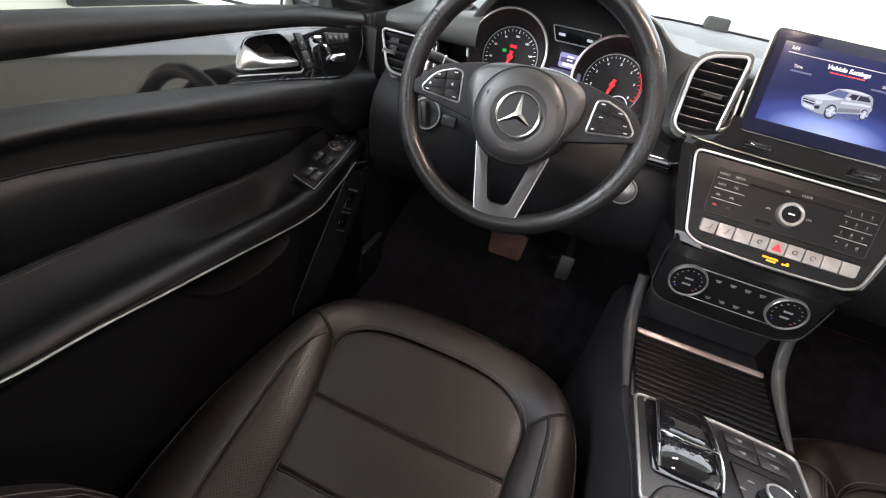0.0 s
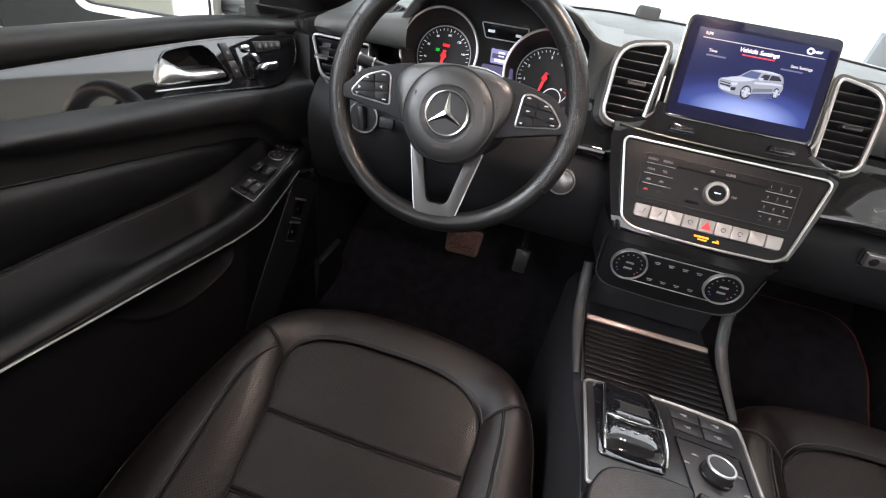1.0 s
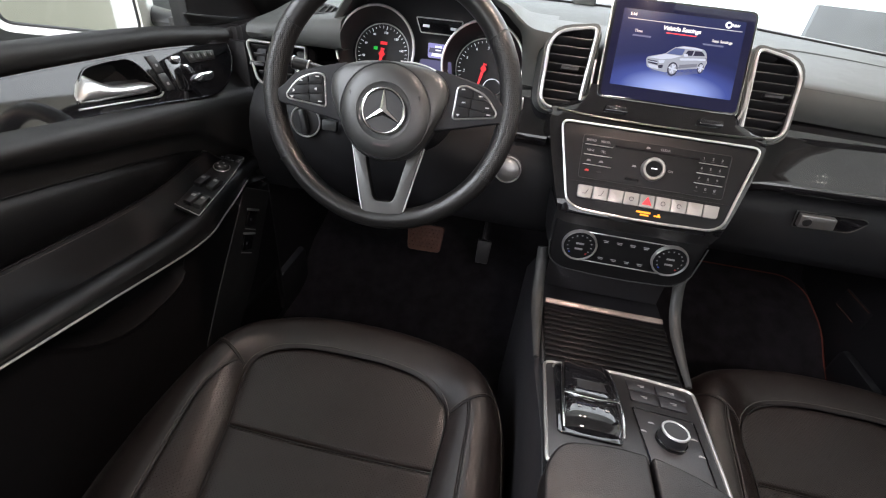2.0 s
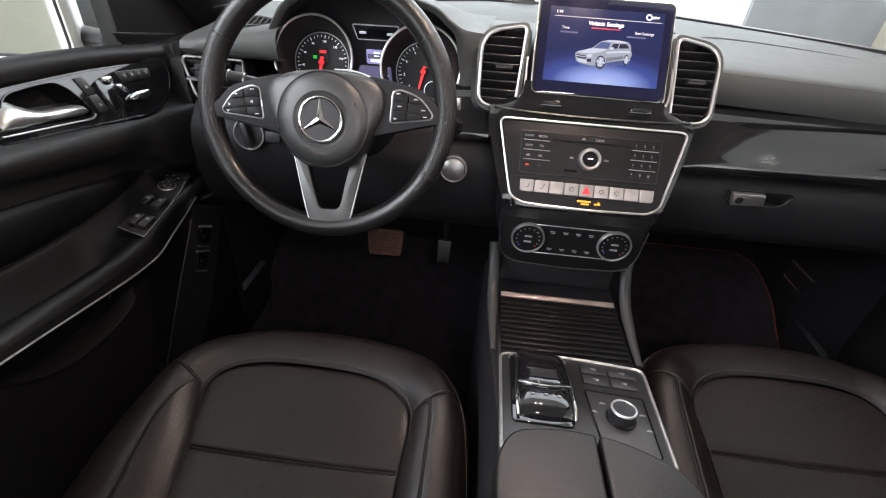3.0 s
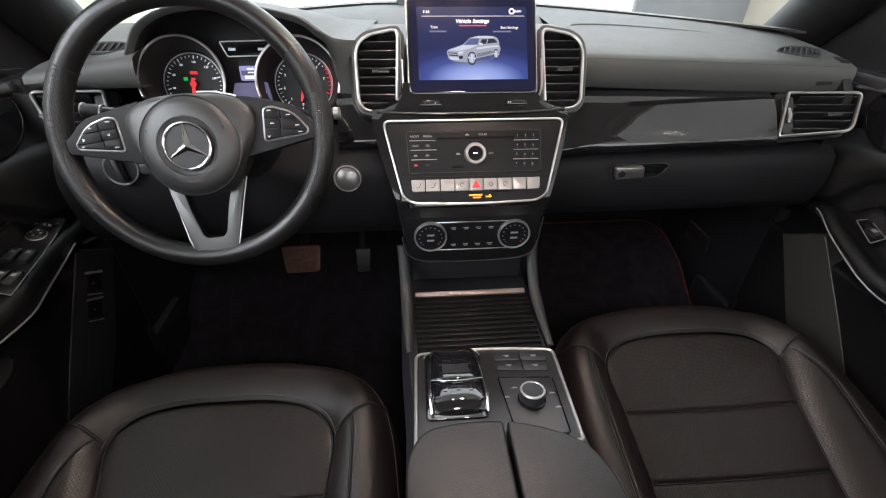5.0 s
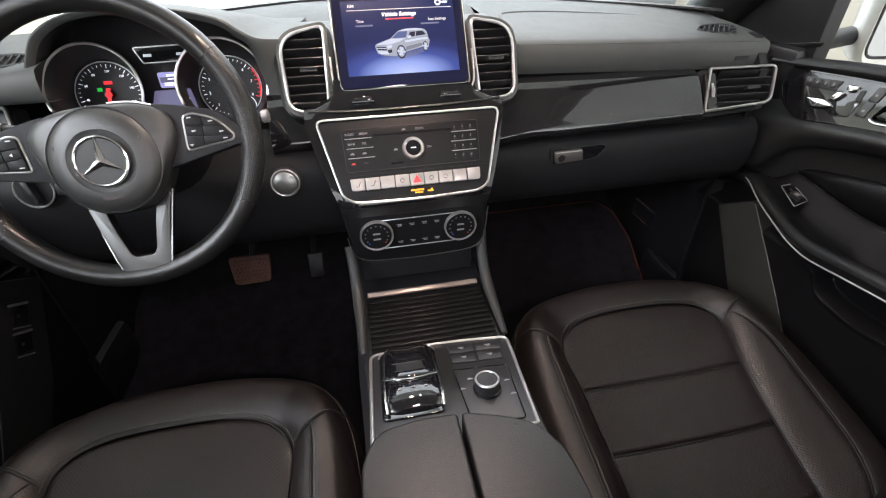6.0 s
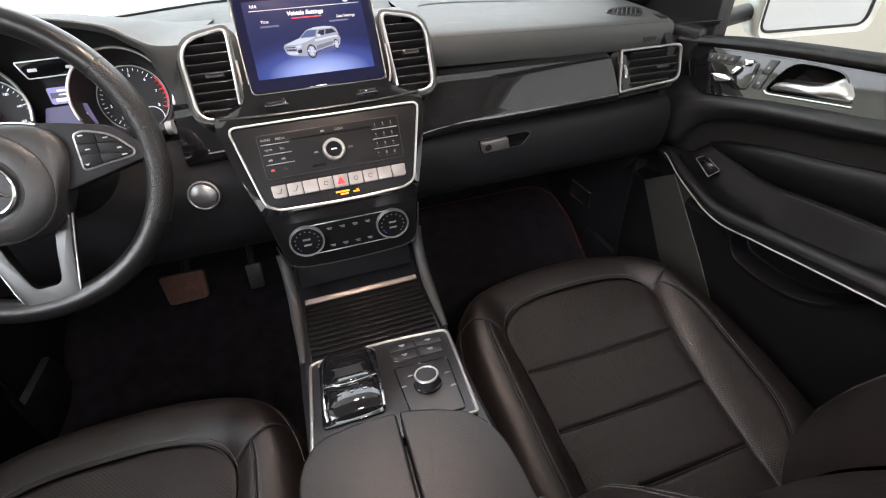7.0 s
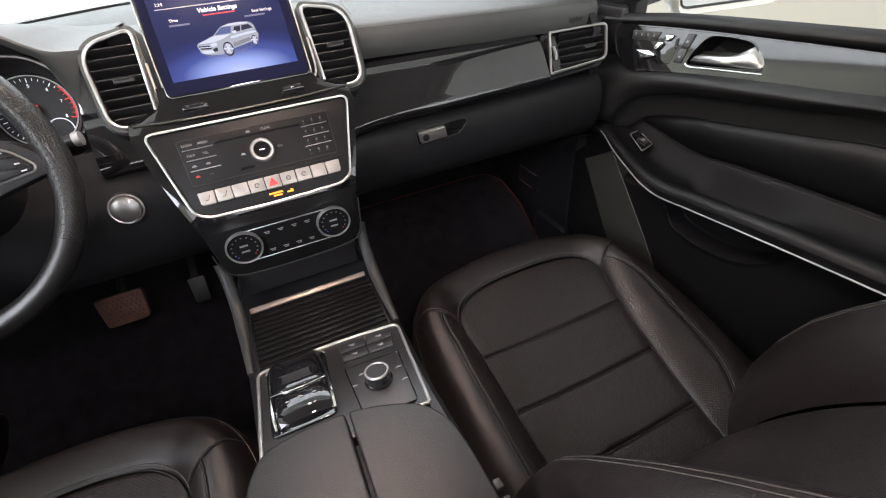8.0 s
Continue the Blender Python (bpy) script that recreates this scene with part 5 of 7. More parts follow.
        part("hub_glow", prism([(-0.0065, -0.002), (0.0, -0.010), (0.0070, -0.002), (0.0035, 0.004), (0.0, 0.010), (-0.0030, 0.004)], 0.0005, m=at(G, 0.001, 0, 0.0092)), LIT_RED, gauge)
    else:
        part("hub_glow", prism([(-0.0060, -0.001), (0.0, -0.009), (0.0060, -0.001), (0.0030, 0.004), (0.0, 0.008), (-0.0030, 0.004)], 0.0005, m=at(G, 0, 0, 0.0092)), LIT_RED, gauge)
        part("fuel_gauge", tube([(0.018 * math.cos(radians(q)), 0.018 * math.sin(radians(q)), 0.001) for q in range(-20, 201, 10)], 0.0009, sides=5, m=at(G, 0.022, -0.034, 0)), LIT_WHITE, gauge)
TD = [(-0.0285, 0.0470), (0.0505, 0.0485), (0.0475, 0.0258), (-0.0175, 0.0245)]
top_display = part("top_display", prism(rounded(TD, 0.003), 0.003, m=at(GP, 0.0, 0.0, 0.030)), PIANO, cluster, "small gloss display")
part("display_frame", tube(rounded(TD, 0.003), 0.0010, True, 6, m=at(GP, 0, 0, 0.0305)), CHROME, top_display)
for x, w in ((-0.010, 0.014), (0.036, 0.012)):
    part("display_digits", bar(GP, x, 0.0355, w * 0.8, 0.0040, 0.0304), LIT_DIM, top_display)
mid = part("trip_display", prism(rounded([(-0.003, 0.0105), (0.0335, 0.0105), (0.0325, -0.0120), (-0.001, -0.0120)], 0.003), 0.002, m=at(GP, 0, 0, 0.030)), mat("violet_display", (0.2, 0.2, 0.4), 0.3, emit=(0.30, 0.27, 0.50), emit_strength=0.7), cluster, "violet lit trip display")
part("trip_band", bar(GP, 0.0155, -0.0005, 0.030, 0.0075, 0.0303), mat("dark_display_band", (0.05, 0.05, 0.08), 0.4, emit=(0.08, 0.075, 0.14), emit_strength=0.7), mid)
part("trip_text", join(bar(GP, 0.0155, 0.0055, 0.011, 0.0030, 0.0306), bar(GP, 0.0155, 0.0002, 0.009, 0.0020, 0.0306), bar(GP, 0.0155, -0.0070, 0.020, 0.0048, 0.0306)), LIT_WHITE, mid)
part("lower_display", prism(rounded([(-0.012, -0.0155), (0.040, -0.0150), (0.046, -0.045), (-0.022, -0.045)], 0.002), 0.002, m=at(GP, 0.0, 0, 0.029)), mat("dusk_display", (0.06, 0.06, 0.12), 0.3, emit=(0.10, 0.09, 0.20), emit_strength=0.6), cluster, "dim violet display")
part("lower_text", bar(GP, 0.032, -0.030, 0.010, 0.004, 0.0296), LIT_DIM, cluster)
# walls of the binnacle
part("binnacle_wall", loft([[p for p in OPEN], [p + Vector((0, 0.03, 0)) for p in OPEN], [Vector((p.x, 0.20 + 0.2 * (p.z - 0.73), p.z)) for p in OPEN]]), SATIN_BLACK, cluster)
# ---- doors ----
def through_points(pts, v):
    """Smooth value at v through (position, value) pairs given in falling order of position."""
    if v >= pts[0][0]:
        return pts[0][1]
    for i in range(len(pts) - 1):
        (p0, v0), (p1, v1) = pts[i], pts[i + 1]
        if p1 <= v <= p0:
            f = (p0 - v) / (p0 - p1)
            m0 = (v1 - pts[i - 1][1]) / (pts[i - 1][0] - p1) if i else (v1 - v0) / (p0 - p1)
            m1 = (pts[i + 2][1] - v0) / (p0 - pts[i + 2][0]) if i + 2 < len(pts) else (v1 - v0) / (p0 - p1)
            h = p0 - p1
            return (2 * f ** 3 - 3 * f * f + 1) * v0 + (f ** 3 - 2 * f * f + f) * h * m0 + (3 * f * f - 2 * f ** 3) * v1 + (f ** 3 - f * f) * h * m1
    return pts[-1][1]


# heights of the door's lines along y: the driver's door, then the passenger's
DOOR_LINES = {
    "sill": ([(0.16, 0.731), (0.0, 0.749), (-0.25, 0.761), (-0.45, 0.768), (-1.1, 0.781)],
             [(0.16, 0.712), (0.0, 0.729), (-0.25, 0.741), (-0.45, 0.748), (-1.1, 0.761)]),
    "panel_top": ([(0.17, 0.703), (0.10, 0.709), (0.0, 0.717), (-0.1, 0.721), (-0.2, 0.725), (-0.4, 0.730), (-1.1, 0.742)],
                  [(0.17, 0.693), (0.10, 0.698), (0.0, 0.704), (-0.1, 0.709), (-0.2, 0.713), (-0.4, 0.720), (-1.1, 0.735)]),
    "panel_foot": ([(0.17, 0.628), (0.05, 0.639), (0.0, 0.645), (-0.1, 0.659), (-0.2, 0.672), (-0.3, 0.683), (-0.45, 0.697), (-1.1, 0.72)],
                   [(0.17, 0.609), (0.05, 0.622), (0.0, 0.632), (-0.1, 0.647), (-0.2, 0.658), (-0.3, 0.667), (-0.45, 0.680), (-1.1, 0.71)]),
    "roll": ([(0.17, 0.520), (0.10, 0.532), (0.06, 0.556), (0.03, 0.580), (0.0, 0.596), (-0.1, 0.616), (-0.2, 0.634), (-0.3, 0.653), (-0.4, 0.672), (-1.1, 0.70)],
             [(0.17, 0.500), (0.08, 0.520), (0.05, 0.556), (0.02, 0.583), (-0.05, 0.606), (-0.1, 0.616), (-0.2, 0.630), (-0.3, 0.645), (-0.4, 0.660), (-1.1, 0.69)]),
    "insert_top": ([(0.17, 0.497), (0.08, 0.510), (0.045, 0.536), (0.03, 0.543), (0.0, 0.552), (-0.05, 0.564), (-0.1, 0.574), (-0.15, 0.584), (-0.3, 0.611), (-0.46, 0.637), (-1.1, 0.67)],
                   [(0.17, 0.480), (0.05, 0.498), (0.020, 0.522), (0.008, 0.531), (-0.02, 0.545), (-0.05, 0.552), (-0.1, 0.564), (-0.2, 0.579), (-0.3, 0.596), (-0.39, 0.611), (-1.1, 0.65)]),
    "insert_foot": ([(0.17, 0.494), (0.08, 0.507), (0.045, 0.5345), (0.03, 0.537), (0.0, 0.534), (-0.05, 0.525), (-0.1, 0.519), (-0.15, 0.520), (-0.2, 0.523), (-0.3, 0.532), (-0.4, 0.540), (-1.1, 0.58)],
                    [(0.17, 0.476), (0.05, 0.496), (0.020, 0.520), (0.008, 0.525), (-0.02, 0.520), (-0.05, 0.515), (-0.1, 0.506), (-0.15, 0.503), (-0.2, 0.508), (-0.3, 0.515), (-0.4, 0.520), (-1.1, 0.55)]),
    "crest": ([(0.17, 0.482), (0.09, 0.496), (0.05, 0.504), (0.0, 0.506), (-0.05, 0.501), (-0.1, 0.495), (-0.15, 0.494), (-0.2, 0.498), (-0.3, 0.509), (-0.4, 0.520), (-0.5, 0.529), (-1.1, 0.56)],
              [(0.17, 0.480), (0.07, 0.503), (0.05, 0.507), (0.0, 0.492), (-0.05, 0.477), (-0.1, 0.466), (-0.15, 0.465), (-0.2, 0.471), (-0.3, 0.482), (-0.4, 0.492), (-1.1, 0.54)]),
    "strip": ([(0.17, 0.460), (0.06, 0.480), (0.0, 0.475), (-0.05, 0.468), (-0.10, 0.459), (-0.15, 0.461), (-0.2, 0.468), (-0.3, 0.484), (-0.4, 0.499), (-0.5, 0.514), (-1.1, 0.57)],
              [(0.17, 0.470), (0.06, 0.500), (0.0, 0.478), (-0.05, 0.461), (-0.10, 0.446), (-0.14, 0.440), (-0.2, 0.446), (-0.3, 0.456), (-0.4, 0.465), (-0.5, 0.473), (-1.1, 0.52)]),
}


def door(s):
    name = "door_1" if s < 0 else "door_2"
    th = thing(name, (s * 0.74, -0.4, 0.1), ("driver" if s < 0 else "passenger") + " door trim in black leather with gloss black panel", "car door", kind="structure")
    side = 0 if s < 0 else 1
    hy = 0.0 if s < 0 else -0.033

    def ln(key, y):
        return through_points(DOOR_LINES[key][side], y)

    def D(a, z, y):
        return (s * a, y, z)

    def inward(y):
        """How far the front end of the trim turns into the cabin."""
        return 0.36 * max(0.0, y + 0.12) ** 2

    ys = [0.16 - 0.01 * i for i in range(119)]

    def outer(y):
        """Distance of the armrest's outer edge from the middle."""
        return 0.665 + through_points([(0.17, 0.060), (0.09, 0.034), (0.045, 0.021), (0.0, 0.012), (-0.05, 0.005), (-0.1, 0.0), (-0.5, 0.0), (-0.56, 0.002), (-0.62, 0.020), (-0.68, 0.055), (-1.1, 0.06)], y)

    part("window_sill", loft([[D(a - inward(y) * 0.7, z, y) for a, z in ((0.86, ln("sill", y) - 0.035), (0.80, ln("sill", y) - 0.016), (0.786, ln("sill", y) - 0.004), (0.774, ln("sill", y) - 0.001), (0.766, ln("sill", y) - 0.006),
             (0.762, ln("sill", y) - 0.014), (0.762, ln("panel_top", y) + 0.010), (0.766, ln("panel_top", y) + 0.005), (0.770, ln("panel_top", y) + 0.0015), (0.784, ln("panel_top", y) - 0.006), (0.795, ln("panel_top", y) - 0.035))] for y in ys]), DOOR_SOFT, th, "black soft sill below the glass")

    def roll_row(y):
        b, r, it = ln("panel_foot", y), ln("roll", y), ln("insert_top", y)
        i = inward(y) * 0.85
        out = [(0.775 - i, b + 0.030), (0.748 - i, b + 0.004), (0.737 - i, b - 0.001)]
        for k in range(1, 9):
            f = k / 9
            out.append((0.731 - i - 0.010 * math.sin(math.pi * f), b - 0.003 + (r + 0.003 - b) * f))
        out += [(0.731 - i, r - 0.002), (0.738 - i, r - 0.007), (0.748 - i * 0.8, r - 0.011)]
        low = max(it, r - 0.06)
        out += [(0.756 - i * 0.6, (r - 0.011 + low) / 2), (0.757 - i * 0.5, low), (0.758 - i * 0.4, it)]
        return [D(a, z, y) for a, z in out]
    part("upper_trim", loft([roll_row(y) for y in ys]), DOOR_SOFT, th, "black soft upper trim rolling over the insert")

    tip = 0.040 if s < 0 else 0.014
    ins = [y for y in ys if y < tip]

    def insert_row(y):
        z1, z0 = ln("insert_top", y) - 0.001, ln("insert_foot", y) + 0.001
        i = inward(y) * 0.45
        full = min(1.0, (z1 - z0) / 0.04)
        return [D(0.757 - i - 0.014 * full * math.sin(math.pi * (k / 12)) ** 0.55, z1 + (z0 - z1) * k / 12, y) for k in range(13)]
    part("insert", loft([insert_row(y) for y in ins]), DOOR_LEATHER, th, "black leather insert")
    for key in ("insert_top", "insert_foot"):
        part("insert_piping", tube([D(0.755 - inward(y) * 0.45, ln(key, y), y) for y in ins], 0.0014, sides=6), LOWER_TRIM, th)
    for dz in (-0.0045, -0.0075):
        part("insert_stitching", tube([D(0.7515 - inward(y) * 0.45, ln("insert_foot", y) + dz, y) for y in ins if y < tip - 0.02], 0.0005, sides=5), STITCH, th, "grey stitched thread")

    def arm_row(y):
        zi, zc, zs, a = ln("insert_foot", y), ln("crest", y), ln("strip", y), outer(y)
        u = y - hy

        def ease(v):
            v = max(0.0, min(1.0, v))
            return v * v * (3 - 2 * v)
        cup = 0.034 * ease((-0.120 - u) / 0.05) * ease((u + 0.345) / 0.09)
        tray = 0.006 * ease((-0.28 - u) / 0.06)
        i = inward(y) * 0.4
        dip = cup + tray
        zf = zc - 0.003 - dip
        w = 0.757 - i - a
        return [D(0.757 - i, zi, y), D(0.7525 - i, zi - 0.003, y), D(0.748 - i, zi - 0.007 - dip * 0.15, y), D(a + w * 0.78, zi + (zf - zi) * 0.62, y), D(a + w * 0.66, zf + (zi - zf) * 0.10, y), D(a + w * 0.55, zf, y),
                D(a + w * 0.42, zf + dip * 0.06, y), D(a + w * 0.36, zf + dip * 0.5, y), D(a + w * 0.31, zc - 0.001 - dip * 0.06, y), D(a + 0.020, zc + 0.0015, y), D(a + 0.013, zc + 0.001, y), D(a + 0.007, zc - 0.002, y), D(a + 0.0025, zc - 0.007, y),
                D(a, zc - 0.014, y), D(a - 0.0005, (zc * 0.5 + zs * 0.5), y), D(a + 0.001, zs + 0.003, y)]
    arm_rows = [arm_row(y) for y in ys]
    part("armrest", loft([r[8:] for r in arm_rows]), DOOR_LEATHER, th, "black leather armrest edge")
    part("armrest_tray", loft([r[:9] for r in arm_rows]), LOWER_TRIM, th, "matt black tray with a pull recess")
    part("armrest_underside", loft([[D(outer(y) + 0.001, ln("strip", y) + 0.003, y), D(outer(y) + 0.003, ln("strip", y) - 0.004, y), D(outer(y) + 0.020, ln("strip", y) - 0.014, y), D(0.712, ln("strip", y) - 0.024, y), D(0.738, ln("strip", y) - 0.034, y)] for y in ys]), LOWER_TRIM, th)
    part("chrome_strip", tube([D(outer(y) - 0.0005, ln("strip", y), y) for y in ys if -0.60 < y < 0.065], 0.0015, sides=6), SATIN_SILVER, th, "thin chrome strip under the armrest")
    for dz in (-0.011, -0.0145):
        part("armrest_stitching", tube([D(outer(y) + 0.0005 + 0.0015 * (dz > -0.012), ln("crest", y) + dz, y) for y in ys if y < 0.07], 0.0006, sides=5), STITCH, th, "grey stitched thread")

    # lower panel with a recessed pocket, its proud lip curving up at the front end
    def ease(v):
        v = max(0.0, min(1.0, v))
        return v * v * (3 - 2 * v)
    LIP = [(-0.10, 0.410), (-0.136, 0.398), (-0.146, 0.380), (-0.160, 0.367), (-0.21, 0.360), (-0.255, 0.362), (-0.298, 0.374), (-0.34, 0.400), (-0.40, 0.46)]

    def surface(y, z):
        lip = through_points(LIP, y - (0.0 if s > 0 else 0.018)) + (0.0 if s > 0 else 0.017)
        inside = ease((z - lip + 0.005) / 0.013)
        proud = 0.004 * math.exp(-((z - lip + 0.006) / 0.006) ** 2)
        return 0.712 + 0.032 * inside - proud * (y < -0.125) + 0.012 * ease((0.20 - z) / 0.03)
    rows = []
    for y in [0.16 - 0.01 * i for i in range(24)] + [-0.08 - 0.0025 * i for i in range(136)] + [-0.42 - 0.02 * i for i in range(31)]:
        zt = ln("strip", y) - 0.030
        rows.append([D(surface(y, z), z, y) for z in [zt - 0.0022 * k for k in range(60)] + [zt - 0.132 + (0.172 - zt) * k / 20 for k in range(1, 21)]])
    part("lower_panel", loft(rows), LOWER_TRIM, th, "black moulded lower panel with a door pocket")
    py = 0.042 if s < 0 else 0.0
    # the passenger side's panel is paler, with the light on it in its colour
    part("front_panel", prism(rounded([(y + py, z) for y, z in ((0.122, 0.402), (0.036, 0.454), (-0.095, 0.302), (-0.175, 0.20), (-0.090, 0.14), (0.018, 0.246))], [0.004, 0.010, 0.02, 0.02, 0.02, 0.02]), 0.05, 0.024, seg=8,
                              m=Matrix(((0, 0, -s, s * 0.710), (1, 0, 0, 0), (0, 1, 0, 0), (0, 0, 0, 1)))), FRONT_TRIM_LIT if s > 0 else DOOR_SOFT, th, "smooth black panel, greyed for the light on it" if s > 0 else "smooth black panel")

    # gloss panel: drawn flat as (along, height above its foot), then laid on the leaning, crowned face
    HT = 0.076

    def bent(bm):
        for v in bm.verts:
            y = v.co.x + hy
            t, b = ln("panel_top", y), ln("panel_foot", y)
            z = b + v.co.y / HT * (t - b)
            w = z - 0.5 * (t + b)
            a = 0.752 + 0.45 * w - inward(y)
            v.co = (s * (a - 0.90 * v.co.z), y, z + 0.38 * v.co.z)
        return bm

    def flat(pts):
        return [(x, f * HT) for x, f in pts]
    P0 = Matrix.Identity(4)
    outline = flat([(0.148, 1.0), (0.10, 1.0), (0.05, 1.0), (0.0, 1.0), (-0.06, 1.0), (-0.12, 1.0), (-0.18, 1.0), (-0.26, 1.0), (-0.34, 1.0), (-0.42, 1.0), (-0.55, 1.0), (-0.7, 1.0), (-0.9, 1.0),
                    (-0.9, 0.0), (-0.7, 0.0), (-0.55, 0.0), (-0.42, 0.0), (-0.34, 0.0), (-0.26, 0.0), (-0.18, 0.0), (-0.12, 0.0), (-0.06, 0.0), (0.0, 0.0), (0.036, 0.0), (0.062, 0.03), (0.084, 0.10), (0.104, 0.22), (0.124, 0.40), (0.139, 0.62), (0.148, 0.85)])
    cup = rounded(flat([(-0.174, 0.235), (-0.156, 0.62), (-0.136, 0.90), (-0.095, 0.945), (-0.060, 0.93), (-0.047, 0.76), (-0.039, 0.48), (-0.036, 0.24), (-0.047, 0.17)]), [0.006, 0.03, 0.016, 0.03, 0.012, 0.012, 0.02, 0.006, 0.006], 4)
    panel = holed(outline, [cup], 0.010)
    for k in range(11):
        bmesh.ops.bisect_plane(panel, geom=panel.verts[:] + panel.edges[:] + panel.faces[:], plane_co=(0, 0.003 + 0.007 * k, 0), plane_no=(0, 1, 0), dist=1e-5)
    for k in range(29):
        bmesh.ops.bisect_plane(panel, geom=panel.verts[:] + panel.edges[:] + panel.faces[:], plane_co=(-0.42 + 0.02 * k, 0, 0), plane_no=(1, 0, 0), dist=1e-5)
    part("gloss_panel", bent(panel), PIANO, th, "gloss black trim panel")
    part("panel_edge", bent(tube(outline, 0.0020, True, 6, m=Matrix.Translation((0, 0, -0.001)))), PIANO, th)
    mid = (-0.103, 0.55 * HT)
    part("handle_cup", bent(loft([[(p.x, p.y, z) for p in cup] for z in (0.0, -0.02)] + [[(mid[0] + (p.x - mid[0]) * k, mid[1] + (p.y - mid[1]) * k, z) for p in cup] for k, z in ((0.9, -0.034), (0.6, -0.040), (0.05, -0.041))], True)), LOWER_TRIM, th, "dark handle recess")
    part("cup_edge", bent(tube(cup, 0.0013, True, 6, m=Matrix.Translation((0, 0, 0.0006)))), PIANO, th)
    # pull lever: a blade along the foot of the recess that sweeps up into a fin at its rear end
    rows = []
    for x, lo, hi, out in ((-0.1725, 0.25, 0.36, -0.006), (-0.1700, 0.25, 0.50, -0.002), (-0.1600, 0.25, 0.68, 0.001), (-0.1480, 0.25, 0.79, 0.002), (-0.1390, 0.25, 0.77, 0.003), (-0.1290, 0.25, 0.64, 0.004), (-0.1200, 0.25, 0.54, 0.005),
                           (-0.1080, 0.25, 0.490, 0.006), (-0.0850, 0.25, 0.475, 0.007), (-0.0620, 0.255, 0.465, 0.006), (-0.0500, 0.26, 0.44, 0.003), (-0.0425, 0.27, 0.36, -0.004)):
        lo, hi = lo * HT, hi * HT
        rows.append([(x, v, c) for v, c in ((lo, out - 0.012), (lo, out - 0.001), (lo + (hi - lo) * 0.12, out + 0.003), (lo + (hi - lo) * 0.4, out + 0.0045), (lo + (hi - lo) * 0.75, out + 0.002), (hi, out - 0.004), (hi - 0.002, out - 0.016))])
    handle = part("door_handle", bent(loft(rows)), CHROME, th, "satin chrome door handle")
    part("handle_lip", bent(tube(smooth_line([(x, f * HT, c) for x, f, c in ((-0.177, 0.155, 0.001), (-0.12, 0.140, 0.002), (-0.060, 0.135, 0.002), (-0.044, 0.155, 0.001), (-0.036, 0.215, 0.0))], 6), 0.0017, sides=6)), CHROME, handle)
    # lock keys, memory keys, seat switches
    for quad, sym in (([(-0.030, 0.915), (-0.014, 0.905), (-0.0125, 0.585), (-0.0275, 0.570)], (-0.0205, 0.72)), ([(-0.0275, 0.555), (-0.0125, 0.570), (-0.0115, 0.235), (-0.0270, 0.215)], (-0.0195, 0.36))):
        key_ob = part("lock_key", bent(prism(rounded(flat(quad), 0.002), 0.003, 0.0008, m=at(P0, 0, 0, 0.0022))), SATIN_BLACK, th)
        part("key_symbol", bent(bar(at(P0, sym[0], sym[1] * HT, 0.0026), 0, 0, 0.004, 0.004)), PRINT, key_ob)
    block = part("memory_block", bent(prism(rounded(flat([(0.043, 0.905), (0.108, 0.895), (0.103, 0.715), (0.046, 0.680)]), 0.002), 0.003, 0.0008, m=at(P0, 0, 0, 0.0018))), SATIN_BLACK, th)
    for k in range(4):
        x = 0.0535 + 0.0142 * k
        part("memory_key", bent(rbox(0.0126, 0.0100, 0.003, 0.001, 1, m=at(P0, x, (0.795 + 0.004 * k) * HT, 0.0022, -2))), RAIL_GREY, block)
        part("key_number", bent(bar(at(P0, x, (0.80 + 0.004 * k) * HT, 0.0040), 0, 0, 0.0018, 0.004)), PRINT, block)
    part("switch_base", bent(prism(rounded(flat([(0.000, 0.80), (0.026, 0.82), (0.030, 0.66), (0.046, 0.48), (0.045, 0.30), (0.020, 0.16), (-0.004, 0.18), (-0.004, 0.50)]), 0.004), 0.002, 0.0006, m=at(P0, 0, 0, 0.0015))), PIANO, th)

    def knob_of(pts, h, nm):
        q = rounded(flat(pts), 0.004, 3)
        cx, cy = sum(p.x for p in q) / len(q), sum(p.y for p in q) / len(q)
        part(nm, bent(loft([[(cx + (p.x - cx) * k, cy + (p.y - cy) * k, z) for p in q] for k, z in ((0.94, -0.002), (1.0, h * 0.5), (0.97, h * 0.85), (0.82, h), (0.05, h * 1.02))], True, True)), BRIGHT_CHROME, th, "chrome seat switch")
    knob_of([(0.010, 0.845), (0.030, 0.845), (0.027, 0.705), (0.013, 0.715)], 0.006, "headrest_switch")
    knob_of([(0.024, 0.670), (0.035, 0.675), (0.042, 0.500), (0.031, 0.490)], 0.007, "backrest_switch")
    knob_of([(0.030, 0.370), (0.046, 0.470), (0.078, 0.480), (0.076, 0.375), (0.062, 0.290), (0.036, 0.295)], 0.008, "cushion_switch")
    # window switches on the armrest
    if s < 0:
        plate_m = Matrix.Translation((-0.70, -0.02, ln("crest", -0.02) + 0.0035)) @ Matrix.Rotation(radians(4), 4, "X") @ Matrix.Rotation(radians(12), 4, "Y")
        corners = [(-0.018, -0.079), (0.027, -0.085), (0.012, 0.032), (-0.004, 0.108), (-0.034, 0.098), (-0.030, 0.010)]
        plate = part("switch_plate", prism(rounded(corners, [0.002, 0.003, 0.03, 0.008, 0.006, 0.03]), 0.006, 0.001, m=plate_m), SATIN_BLACK, th)
